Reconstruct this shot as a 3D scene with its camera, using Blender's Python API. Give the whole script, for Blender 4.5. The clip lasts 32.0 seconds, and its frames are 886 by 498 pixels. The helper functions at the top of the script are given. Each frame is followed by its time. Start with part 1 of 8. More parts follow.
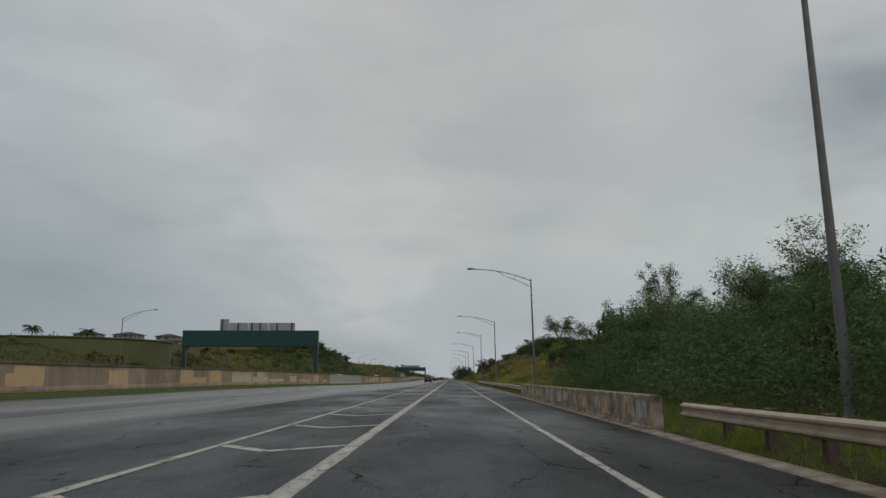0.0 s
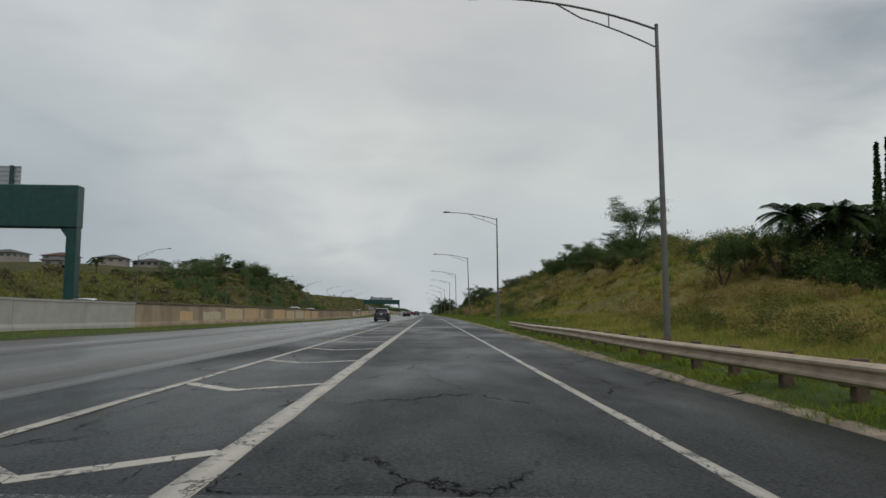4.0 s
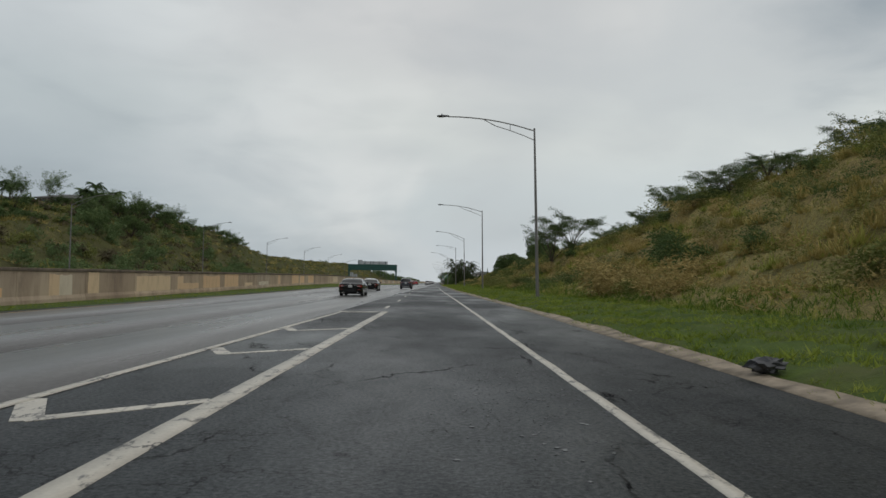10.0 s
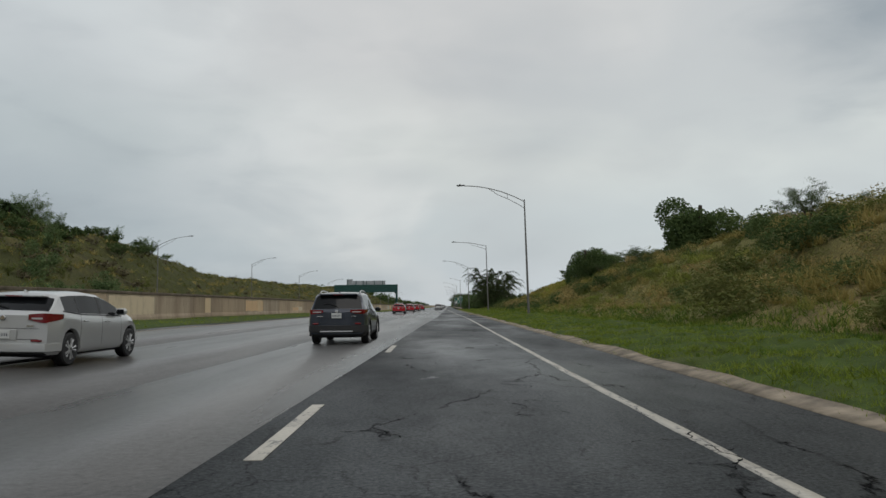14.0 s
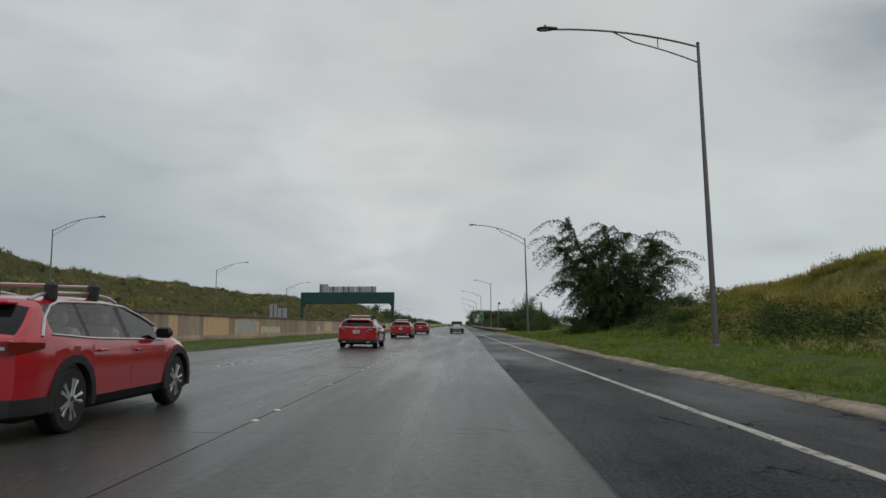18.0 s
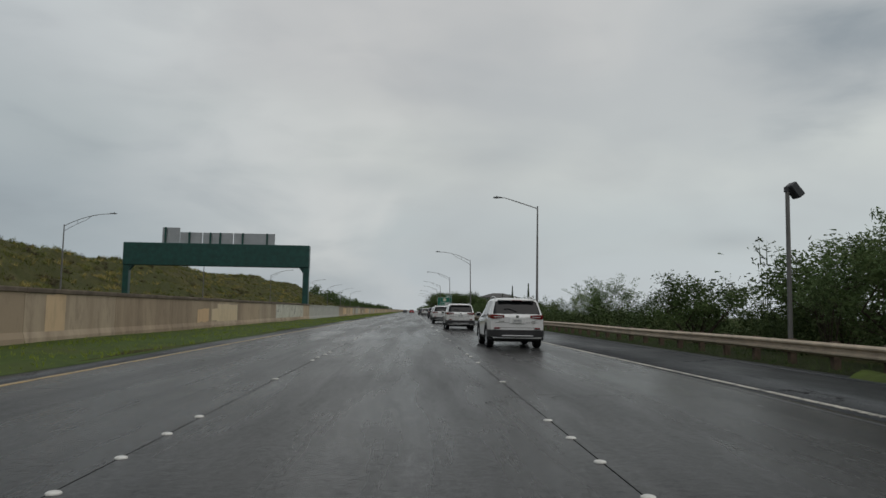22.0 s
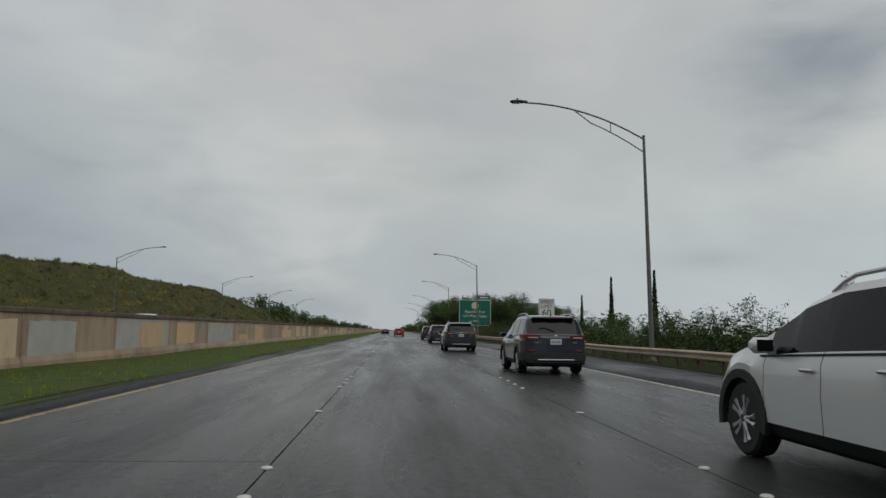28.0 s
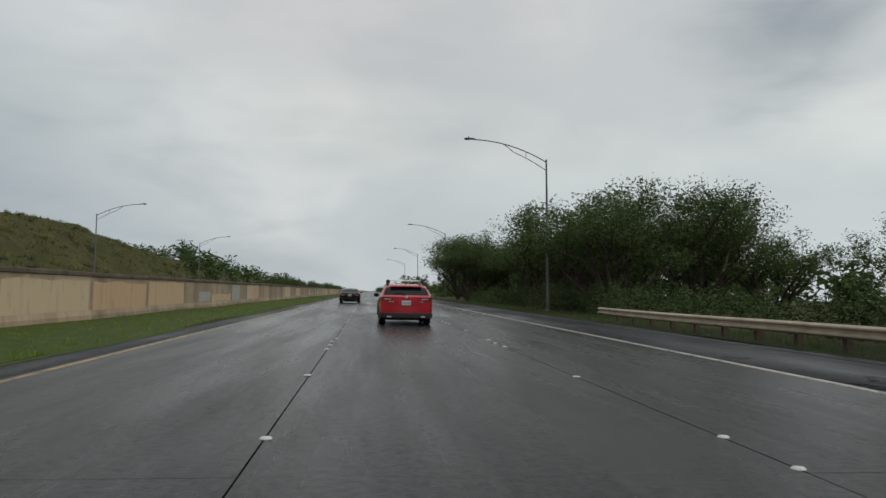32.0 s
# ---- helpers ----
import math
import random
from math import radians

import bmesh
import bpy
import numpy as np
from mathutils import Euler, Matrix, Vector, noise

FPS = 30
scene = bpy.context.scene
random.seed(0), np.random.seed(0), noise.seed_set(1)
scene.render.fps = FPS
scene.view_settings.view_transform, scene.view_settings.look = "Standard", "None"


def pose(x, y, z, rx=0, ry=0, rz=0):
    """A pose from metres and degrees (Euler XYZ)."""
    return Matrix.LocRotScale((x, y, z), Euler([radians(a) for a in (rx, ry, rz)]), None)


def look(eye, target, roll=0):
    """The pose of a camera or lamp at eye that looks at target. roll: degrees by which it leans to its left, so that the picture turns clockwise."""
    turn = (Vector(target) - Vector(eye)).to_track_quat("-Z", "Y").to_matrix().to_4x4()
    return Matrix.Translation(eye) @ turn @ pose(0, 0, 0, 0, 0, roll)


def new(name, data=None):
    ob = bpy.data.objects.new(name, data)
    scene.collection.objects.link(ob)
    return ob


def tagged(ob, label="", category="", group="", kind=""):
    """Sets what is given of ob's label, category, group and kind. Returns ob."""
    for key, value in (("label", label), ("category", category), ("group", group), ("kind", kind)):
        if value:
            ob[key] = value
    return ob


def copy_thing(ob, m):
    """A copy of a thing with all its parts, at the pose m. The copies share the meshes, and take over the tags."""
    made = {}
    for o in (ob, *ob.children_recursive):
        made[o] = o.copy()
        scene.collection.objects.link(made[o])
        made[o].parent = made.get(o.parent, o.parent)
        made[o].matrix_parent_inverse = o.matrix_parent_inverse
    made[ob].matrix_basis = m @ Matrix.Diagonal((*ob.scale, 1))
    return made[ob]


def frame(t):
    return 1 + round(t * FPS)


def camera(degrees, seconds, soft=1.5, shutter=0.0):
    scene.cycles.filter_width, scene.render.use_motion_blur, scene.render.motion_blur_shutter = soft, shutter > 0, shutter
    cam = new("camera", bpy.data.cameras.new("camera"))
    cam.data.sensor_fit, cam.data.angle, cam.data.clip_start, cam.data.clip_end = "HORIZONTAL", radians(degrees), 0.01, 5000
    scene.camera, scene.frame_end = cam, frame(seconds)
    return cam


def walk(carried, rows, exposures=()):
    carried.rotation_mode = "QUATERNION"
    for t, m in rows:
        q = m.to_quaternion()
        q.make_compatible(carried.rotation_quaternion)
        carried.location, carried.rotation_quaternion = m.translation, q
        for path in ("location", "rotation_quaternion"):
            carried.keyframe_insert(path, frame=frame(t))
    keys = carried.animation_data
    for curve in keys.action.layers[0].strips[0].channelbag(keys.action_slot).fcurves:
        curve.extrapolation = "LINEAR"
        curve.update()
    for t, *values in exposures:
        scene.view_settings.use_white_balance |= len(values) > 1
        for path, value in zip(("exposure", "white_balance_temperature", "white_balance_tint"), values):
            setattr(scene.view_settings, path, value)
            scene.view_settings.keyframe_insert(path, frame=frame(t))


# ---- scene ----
cam = camera(62.3, 32.0)
PATH = [
    (0, (2.59, 0.00, 1.18), (2.345, 19.696, 4.646), 0.10),
    (1, (2.52, 25.12, 1.18), (2.344, 44.926, 3.949), 0.38),
    (2, (2.35, 49.90, 1.18), (2.452, 69.761, 3.530), 0.38),
    (3, (2.42, 74.48, 1.18), (2.766, 94.399, 2.991), 0.64),
    (6, (2.68, 147.85, 1.18), (2.932, 167.773, 2.879), 0.50),
    (7, (2.84, 171.25, 1.18), (3.029, 191.171, 2.961), 0.73),
    (8, (2.81, 194.39, 1.18), (2.901, 214.311, 3.006), 1.18),
    (9, (2.92, 217.85, 1.18), (2.944, 237.756, 3.153), 0.97),
    (10, (2.93, 240.88, 1.18), (3.018, 260.856, 2.085), 0.96),
    (11, (2.44, 263.79, 1.18), (2.399, 283.788, 1.585), -0.30),
    (12, (1.93, 286.35, 1.18), (1.787, 306.293, 2.718), 0.35),
    (13, (1.51, 309.33, 1.18), (1.354, 329.257, 2.915), 0.19),
    (14, (1.18, 332.84, 1.18), (1.035, 352.782, 2.723), -0.58),
    (17, (-0.10, 407.55, 1.18), (-0.360, 427.498, 2.641), -0.40),
    (18, (-1.05, 431.90, 1.18), (-1.561, 451.787, 3.225), -0.12),
    (19, (-2.04, 456.75, 1.18), (-2.619, 476.619, 3.376), 0.31),
    (20, (-2.94, 481.95, 1.18), (-3.426, 501.825, 3.398), 0.43),
    (21, (-3.99, 506.76, 1.18), (-4.246, 526.664, 3.139), 0.89),
    (22, (-5.15, 531.40, 1.18), (-4.338, 551.308, 2.861), 0.97),
    (23, (-5.84, 556.45, 1.18), (-4.607, 576.337, 2.869), 0.78),
    (24, (-6.17, 582.13, 1.18), (-4.574, 601.985, 2.978), 0.76),
    (25, (-6.20, 608.70, 1.18), (-4.562, 628.527, 3.262), 0.49),
    (27.5, (-6.36, 677.73, 1.18), (-5.047, 697.584, 3.226), 0.57),
    (28, (-6.34, 691.24, 1.18), (-5.033, 711.074, 3.388), 0.73),
    (29, (-6.27, 718.61, 1.18), (-5.097, 738.422, 3.659), 0.98),
    (30, (-6.37, 746.27, 1.18), (-5.127, 766.165, 2.789), 0.38),
    (31, (-6.45, 773.76, 1.18), (-5.233, 793.703, 2.144), -0.05),
    (32, (-6.59, 801.26, 1.18), (-4.602, 821.125, 2.352), 0.96),
]
walk(cam, [(t, look(eye, target, roll)) for t, eye, target, roll in PATH], exposures=[(0.0, -0.3), (1.0, -0.1), (2.5, -0.02), (6.0, 0.02), (12.0, 0.1), (15.0, 0.06), (19.0, -0.03), (20.0, -0.06), (21.0, -0.22), (22.0, -0.12), (23.0, -0.06), (24.0, 0.02), (25.0, -0.2), (28.0, -0.22), (29.3, -0.23), (31.0, 0.1), (32.0, 0.05)])
# ---- world: an overcast, rainy sky ----
world = bpy.data.worlds.new("overcast_sky")
scene.world = world
world.use_nodes = True
wn, wl = world.node_tree.nodes, world.node_tree.links
wn.clear()
w_out = wn.new("ShaderNodeOutputWorld")
w_bg = wn.new("ShaderNodeBackground")
w_sky = wn.new("ShaderNodeTexSky")
w_sky.sky_type, w_sky.sun_disc = "NISHITA", False
w_sky.sun_elevation, w_sky.sun_rotation = radians(60), radians(160)
w_tc = wn.new("ShaderNodeTexCoord")
w_sep = wn.new("ShaderNodeSeparateXYZ")
wl.new(w_tc.outputs["Generated"], w_sep.inputs[0])


def wmath(op, a, b=None, c=None):
    n = wn.new("ShaderNodeMath")
    n.operation = op
    for i, v in enumerate((a, b, c)):
        if v is None:
            continue
        if isinstance(v, (int, float)):
            n.inputs[i].default_value = v
        else:
            wl.new(v, n.inputs[i])
    return n.outputs[0]


def wnoise(scale_xyz, scale, detail, rough, off=(0, 0, 0), distort=0.0):
    m = wn.new("ShaderNodeMapping")
    m.inputs["Scale"].default_value = scale_xyz
    m.inputs["Location"].default_value = off
    wl.new(w_tc.outputs["Generated"], m.inputs["Vector"])
    n = wn.new("ShaderNodeTexNoise")
    n.inputs["Scale"].default_value, n.inputs["Detail"].default_value = scale, detail
    n.inputs["Roughness"].default_value, n.inputs["Distortion"].default_value = rough, distort
    wl.new(m.outputs[0], n.inputs["Vector"])
    return n.outputs["Fac"]


def wramp(fac, stops):
    r = wn.new("ShaderNodeValToRGB")
    r.color_ramp.interpolation = "EASE"
    while len(r.color_ramp.elements) < len(stops):
        r.color_ramp.elements.new(0.5)
    for e, (p, col) in zip(r.color_ramp.elements, stops):
        e.position, e.color = p, (*col, 1)
    wl.new(fac, r.inputs[0])
    return r.outputs[0]


def wmix(fac, a, b, blend="MIX"):
    n = wn.new("ShaderNodeMixRGB")
    n.blend_type = blend
    for i, v in enumerate((fac, a, b)):
        if isinstance(v, (int, float)):
            n.inputs[i].default_value = v
        elif isinstance(v, tuple):
            n.inputs[i].default_value = (*v, 1)
        else:
            wl.new(v, n.inputs[i])
    return n.outputs[0]


# grey cloud deck: paler overhead, bluer towards the horizon, a light streak low down
deck = wramp(wmath("MULTIPLY_ADD", w_sep.outputs["Z"], 1.0, 0.02), [
    (0.0, (0.42, 0.48, 0.525)), (0.05, (0.485, 0.535, 0.565)), (0.12, (0.455, 0.50, 0.51)),
    (0.22, (0.53, 0.56, 0.545)), (0.36, (0.535, 0.545, 0.54)), (0.6, (0.52, 0.525, 0.53)), (1.0, (0.55, 0.555, 0.56))])
big = wnoise((1.0, 1.0, 2.0), 2.6, 4, 0.45, (0.3, 0.1, 0.7), 0.3)
fine = wnoise((1.0, 1.0, 2.6), 6.0, 6, 0.5, (2.1, 0.4, 0.2), 0.35)
deck = wmix(wramp(big, [(0.42, (0, 0, 0)), (0.68, (0.62, 0.62, 0.62))]), deck, (0.40, 0.43, 0.445))
deck = wmix(wramp(big, [(0.28, (0.8, 0.8, 0.8)), (0.46, (0, 0, 0))]), deck, (0.63, 0.645, 0.63))
deck = wmix(wramp(fine, [(0.47, (0, 0, 0)), (0.72, (0.24, 0.24, 0.24))]), deck, (0.39, 0.41, 0.42))
# sideways drift of tone: bluer to the west (left), clearer to the east (right)
side = wmath("MULTIPLY_ADD", w_sep.outputs["X"], 0.9, 0.5)
deck = wmix(1.0, deck, wramp(side, [(0.0, (0.82, 0.87, 0.91)), (0.5, (1, 1, 1)), (1.0, (1.11, 1.12, 1.11))]), "MULTIPLY")


def cloud(direction, radius, power, stretch=2.0):
    """How deep in one dark cloud a direction lies."""
    d = Vector(direction).normalized()
    dx = wmath("SUBTRACT", w_sep.outputs["X"], d.x)
    dz = wmath("MULTIPLY", wmath("SUBTRACT", w_sep.outputs["Z"], d.z), stretch)
    far = wmath("SQRT", wmath("ADD", wmath("MULTIPLY", dx, dx), wmath("MULTIPLY", dz, dz)))
    torn = wmath("MULTIPLY_ADD", wmath("SUBTRACT", fine, 0.5), radius * 1.6, far)
    return wmath("MULTIPLY", wmath("SUBTRACT", 1.0, wmath("SMOOTH_MIN", wmath("DIVIDE", torn, radius), 1.0, 0.3)), power)


for where, radius, power, stretch in (((-0.52, 0.85, 0.10), 0.44, 0.8, 2.2), ((0.475, 0.82, 0.325), 0.135, 1.15, 1.2), ((0.40, 0.91, 0.095), 0.075, 0.4, 3.5), ((-0.06, 0.95, 0.17), 0.09, 0.28, 3.2), ((-0.12, 0.99, 0.03), 0.30, 0.45, 4.0), ((0.1, 0.95, 0.2), 0.10, 0.25, 3.0), ((0.1, 0.9, 0.35), 0.16, 0.22, 2.2)):
    dark = wmath("MAXIMUM", cloud(where, radius, power, stretch), 0.0)
    deck = wmix(dark, deck, (0.285, 0.325, 0.35))
blue = wn.new("ShaderNodeMixRGB")
blue.blend_type = "MULTIPLY"
blue.inputs[0].default_value, blue.inputs[2].default_value = 1.0, (0.1, 0.1, 0.1, 1)
wl.new(w_sky.outputs[0], blue.inputs[1])
wl.new(wmix(1.0, wmix(0.96, blue.outputs[0], deck), (1.012, 1.0, 0.998), "MULTIPLY"), w_bg.inputs["Color"])
w_bg.inputs["Strength"].default_value = 1.12
wl.new(w_bg.outputs[0], w_out.inputs["Surface"])

sun = new("sun", bpy.data.lights.new("sun", "SUN"))
sun.data.energy, sun.data.angle, sun.data.color = 0.55, radians(40), (1.0, 0.97, 0.93)
sun.matrix_world = look((0, 0, 60), (-17, 47, -26.5))


# ---- materials ----
class Mat:
    """Small helper round one node material."""

    def __init__(self, name, rough=0.6, metal=0.0, spec=0.5):
        self.m = bpy.data.materials.new(name)
        self.m.use_nodes = True
        self.n, self.l = self.m.node_tree.nodes, self.m.node_tree.links
        self.b = self.n["Principled BSDF"]
        self.b.inputs["Roughness"].default_value = rough
        self.b.inputs["Metallic"].default_value = metal
        self.b.inputs["Specular IOR Level"].default_value = spec
        self.tc = self.n.new("ShaderNodeTexCoord").outputs["Object"]
        self.geo = self.n.new("ShaderNodeNewGeometry")

    def place(self, scale=(1, 1, 1), world=True):
        m = self.n.new("ShaderNodeMapping")
        m.inputs["Scale"].default_value = scale
        self.l.new(self.geo.outputs["Position"] if world else self.tc, m.inputs["Vector"])
        return m.outputs[0]

    def noise(self, scale, detail=4, rough=0.55, stretch=(1, 1, 1), world=True, distort=0.0):
        n = self.n.new("ShaderNodeTexNoise")
        n.inputs["Scale"].default_value, n.inputs["Detail"].default_value = scale, detail
        n.inputs["Roughness"].default_value, n.inputs["Distortion"].default_value = rough, distort
        self.l.new(self.place(stretch, world), n.inputs["Vector"])
        return n.outputs["Fac"]

    def voronoi(self, scale, stretch=(1, 1, 1), warp=0.0):
        n = self.n.new("ShaderNodeTexVoronoi")
        n.feature = "DISTANCE_TO_EDGE"
        n.inputs["Scale"].default_value = scale
        at = self.place(stretch)
        if warp:
            w = self.n.new("ShaderNodeTexNoise")
            w.inputs["Scale"].default_value, w.inputs["Detail"].default_value, w.inputs["Roughness"].default_value = 0.9, 6, 0.7
            self.l.new(at, w.inputs["Vector"])
            at = self.mix(warp, at, w.outputs["Color"], "ADD")
        self.l.new(at, n.inputs["Vector"])
        return n.outputs["Distance"]

    def ramp(self, fac, stops):
        r = self.n.new("ShaderNodeValToRGB")
        while len(r.color_ramp.elements) < len(stops):
            r.color_ramp.elements.new(0.5)
        for e, (p, c) in zip(r.color_ramp.elements, stops):
            e.position = p
            e.color = (*c, 1) if isinstance(c, tuple) else (c, c, c, 1)
        self.l.new(fac, r.inputs[0])
        return r.outputs[0]

    def mix(self, fac, a, b, blend="MIX"):
        n = self.n.new("ShaderNodeMixRGB")
        n.blend_type = blend
        for i, v in enumerate((fac, a, b)):
            if isinstance(v, (int, float)):
                n.inputs[i].default_value = v
            elif isinstance(v, tuple):
                n.inputs[i].default_value = (*v, 1)
            else:
                self.l.new(v, n.inputs[i])
        return n.outputs[0]

    def random(self):
        return self.n.new("ShaderNodeObjectInfo").outputs["Random"]

    def island(self):
        return self.geo.outputs["Random Per Island"]

    def set(self, what, v):
        if isinstance(v, (int, float)):
            self.b.inputs[what].default_value = v
        elif isinstance(v, tuple):
            self.b.inputs[what].default_value = (*v, 1)
        else:
            self.l.new(v, self.b.inputs[what])
        return self

    def bump(self, height, strength=0.3, dist=0.02):
        n = self.n.new("ShaderNodeBump")
        n.inputs["Strength"].default_value, n.inputs["Distance"].default_value = strength, dist
        self.l.new(height, n.inputs["Height"])
        self.l.new(n.outputs[0], self.b.inputs["Normal"])
        return self


def see_through(m, share):
    """Lets a share of the light pass through a thin blade or leaf."""
    n, l = m.node_tree.nodes, m.node_tree.links
    b, out = n["Principled BSDF"], n["Material Output"]
    glow, mix = n.new("ShaderNodeBsdfTranslucent"), n.new("ShaderNodeMixShader")
    mix.inputs[0].default_value = share
    l.new(b.inputs["Base Color"].links[0].from_socket, glow.inputs["Color"])
    l.new(b.outputs[0], mix.inputs[1])
    l.new(glow.outputs[0], mix.inputs[2])
    l.new(mix.outputs[0], out.inputs["Surface"])
    return m


def simple(name, col, rough=0.5, metal=0.0, vary=0.12, scale=6.0, spec=0.5, coat=0.0):
    m = Mat(name, rough, metal, spec)
    dark, pale = tuple(c * (1 - vary) for c in col), tuple(min(1, c * (1 + vary)) for c in col)
    m.set("Base Color", m.ramp(m.noise(scale, 5, 0.6, world=False), [(0.3, dark), (0.7, pale)]))
    m.b.inputs["Coat Weight"].default_value = coat
    m.b.inputs["Coat Roughness"].default_value = 0.06
    return m.m


def make_asphalt():
    m = Mat("wet_asphalt", 0.4, 0, 0.14)
    grain = m.noise(22, 6, 0.8)
    streak = m.noise(0.5, 5, 0.6, (1.0, 0.08, 1))
    patch = m.noise(0.22, 4, 0.55, (1.0, 0.35, 1))
    col = m.ramp(grain, [(0.3, (0.011, 0.0135, 0.0155)), (0.75, (0.037, 0.0425, 0.0465))])
    col = m.mix(m.ramp(streak, [(0.4, 0.0), (0.75, 0.55)]), col, (0.043, 0.0485, 0.053))
    col = m.mix(m.ramp(patch, [(0.45, 0.0), (0.6, 0.5)]), col, (0.0165, 0.0185, 0.0205))
    coarse = m.noise(5.5, 5, 0.75, (1.0, 0.55, 1))
    col = m.mix(m.ramp(coarse, [(0.34, 0.85), (0.52, 0.0)]), col, (0.010, 0.012, 0.0135))
    crack = m.voronoi(0.4, (1.0, 0.4, 1), 1.0)
    wobble = m.noise(0.6, 3, 0.6)
    line = m.mix(1.0, m.ramp(crack, [(0.003, 1.0), (0.014, 0.0)]), m.ramp(wobble, [(0.46, 0.0), (0.58, 1.0)]), "MULTIPLY")
    col = m.mix(line, col, (0.005, 0.005, 0.006))
    speck = m.noise(30, 5, 0.85)
    col = m.mix(m.ramp(speck, [(0.56, 0.0), (0.66, 0.8)]), col, (0.14, 0.15, 0.16))
    fines = m.voronoi(1.3, (1.0, 0.7, 1), 0.8)
    net = m.mix(1.0, m.ramp(fines, [(0.003, 0.7), (0.02, 0.0)]), m.ramp(m.noise(0.25, 4, 0.6), [(0.50, 0.0), (0.58, 1.0)]), "MULTIPLY")
    col = m.mix(net, col, (0.006, 0.006, 0.007))
    pool = m.ramp(m.noise(0.85, 5, 0.62, (1.0, 0.7, 1), distort=0.15), [(0.72, 0.0), (0.77, 0.85)])
    m.set("Base Color", col)
    m.set("Roughness", m.mix(pool, m.ramp(patch, [(0.35, 0.28), (0.62, 0.55)]), (0.12, 0.12, 0.12)))
    stone = m.ramp(m.noise(24, 4, 0.8), [(0.36, 0.02), (0.5, 0.11), (0.66, 0.36)])
    blot = m.ramp(m.noise(1.6, 5, 0.7, (1.2, 0.5, 1)), [(0.35, 0.45), (0.65, 1.0)])
    gloss = m.mix(1.0, stone, blot, "MULTIPLY")
    gloss = m.mix(line, gloss, (0.0, 0.0, 0.0))
    gloss = m.mix(net, gloss, (0.0, 0.0, 0.0))
    m.set("Specular IOR Level", m.mix(pool, gloss, (0.55, 0.55, 0.55)))
    m.bump(m.mix(pool, m.mix(0.4, m.noise(70, 4, 0.75), coarse), (0.5, 0.5, 0.5)), 0.45, 0.009)
    return m.m


def make_worn():
    """Asphalt worn down to the stones, rain between them and its glints painted as specks."""
    m = Mat("rough_worn_asphalt", 0.5, 0, 0.2)
    grain = m.noise(26, 5, 0.8)
    zone = m.ramp(m.noise(0.9, 6, 0.68, (1.0, 0.45, 1)), [(0.40, 0.05), (0.56, 1.0)])
    col = m.ramp(grain, [(0.32, (0.011, 0.0125, 0.0145)), (0.7, (0.05, 0.054, 0.058))])
    col = m.mix(m.ramp(m.noise(4.5, 5, 0.75, (1.0, 0.6, 1)), [(0.36, 0.85), (0.52, 0.0)]), col, (0.011, 0.0125, 0.014))
    # pale specks put the glint of wet pits into the colour
    col = m.mix(m.mix(1.0, m.ramp(m.noise(42, 3, 0.7), [(0.54, 0.0), (0.61, 1.0)]), zone, "MULTIPLY"), col, (0.42, 0.42, 0.41))
    crack = m.mix(1.0, m.ramp(m.voronoi(0.5, (1.0, 0.6, 1), 1.0), [(0.003, 0.9), (0.014, 0.0)]), m.ramp(m.noise(0.5, 3), [(0.44, 0.0), (0.55, 1.0)]), "MULTIPLY")
    m.set("Base Color", m.mix(crack, col, (0.005, 0.005, 0.006)))
    pits = m.mix(1.0, m.ramp(m.noise(58, 3, 0.8), [(0.56, 0.0), (0.64, 1.0)]), zone, "MULTIPLY")
    m.set("Roughness", m.mix(pits, (0.5, 0.5, 0.5), (0.14, 0.14, 0.14)))
    m.set("Specular IOR Level", m.mix(pits, (0.13, 0.13, 0.13), (0.75, 0.75, 0.75)))
    m.bump(m.mix(pits, grain, (0.5, 0.5, 0.5)), 0.5, 0.01)
    return m.m


def make_road_concrete(name="wet_road_concrete", k=1.0, spec=0.15, calm=1.0):
    m = Mat(name, 0.3, 0, spec)
    grain = m.noise(16, 6, 0.75)
    streak = m.noise(0.8, 6, 0.62, (1.0, 0.07, 1))
    stain = m.noise(0.15, 4, 0.55, (1.0, 0.3, 1))
    col = m.ramp(grain, [(0.25, (0.036 * k, 0.036 * k, 0.035 * k)), (0.8, (0.086 * k, 0.085 * k, 0.083 * k))])
    col = m.mix(m.ramp(streak, [(0.42, 0.0), (0.7, 0.6 * calm)]), col, (0.046, 0.047, 0.048))
    col = m.mix(m.ramp(stain, [(0.5, 0.0), (0.75, 0.45)]), col, (0.105 * k, 0.104 * k, 0.102 * k))
    col = m.mix(m.ramp(m.random(), [(0.0, 0.0), (1.0, 0.22)]), col, (0.045, 0.045, 0.046))
    mottle = m.noise(1.4, 6, 0.68, (1.0, 0.5, 1))
    col = m.mix(m.ramp(mottle, [(0.42, 0.0), (0.66, 0.6 * calm)]), col, (0.04, 0.04, 0.041))
    m.set("Base Color", col)
    m.set("Roughness", m.ramp(streak, [(0.3, 0.30 - 0.13 * calm), (0.75, 0.36 + 0.06 * calm)]))
    wet = m.ramp(m.noise(0.9, 6, 0.7, (1.0, 0.16, 1)), [(0.3, spec * (1 - 0.65 * calm)), (0.7, spec * (1 + 0.9 * calm))])
    m.set("Specular IOR Level", m.mix(1.0, wet, m.ramp(m.noise(11, 5, 0.8), [(0.35, 0.35), (0.65, 1.5)]), "MULTIPLY"))
    m.bump(m.noise(30, 5, 0.7), 0.45, 0.009)
    return m.m


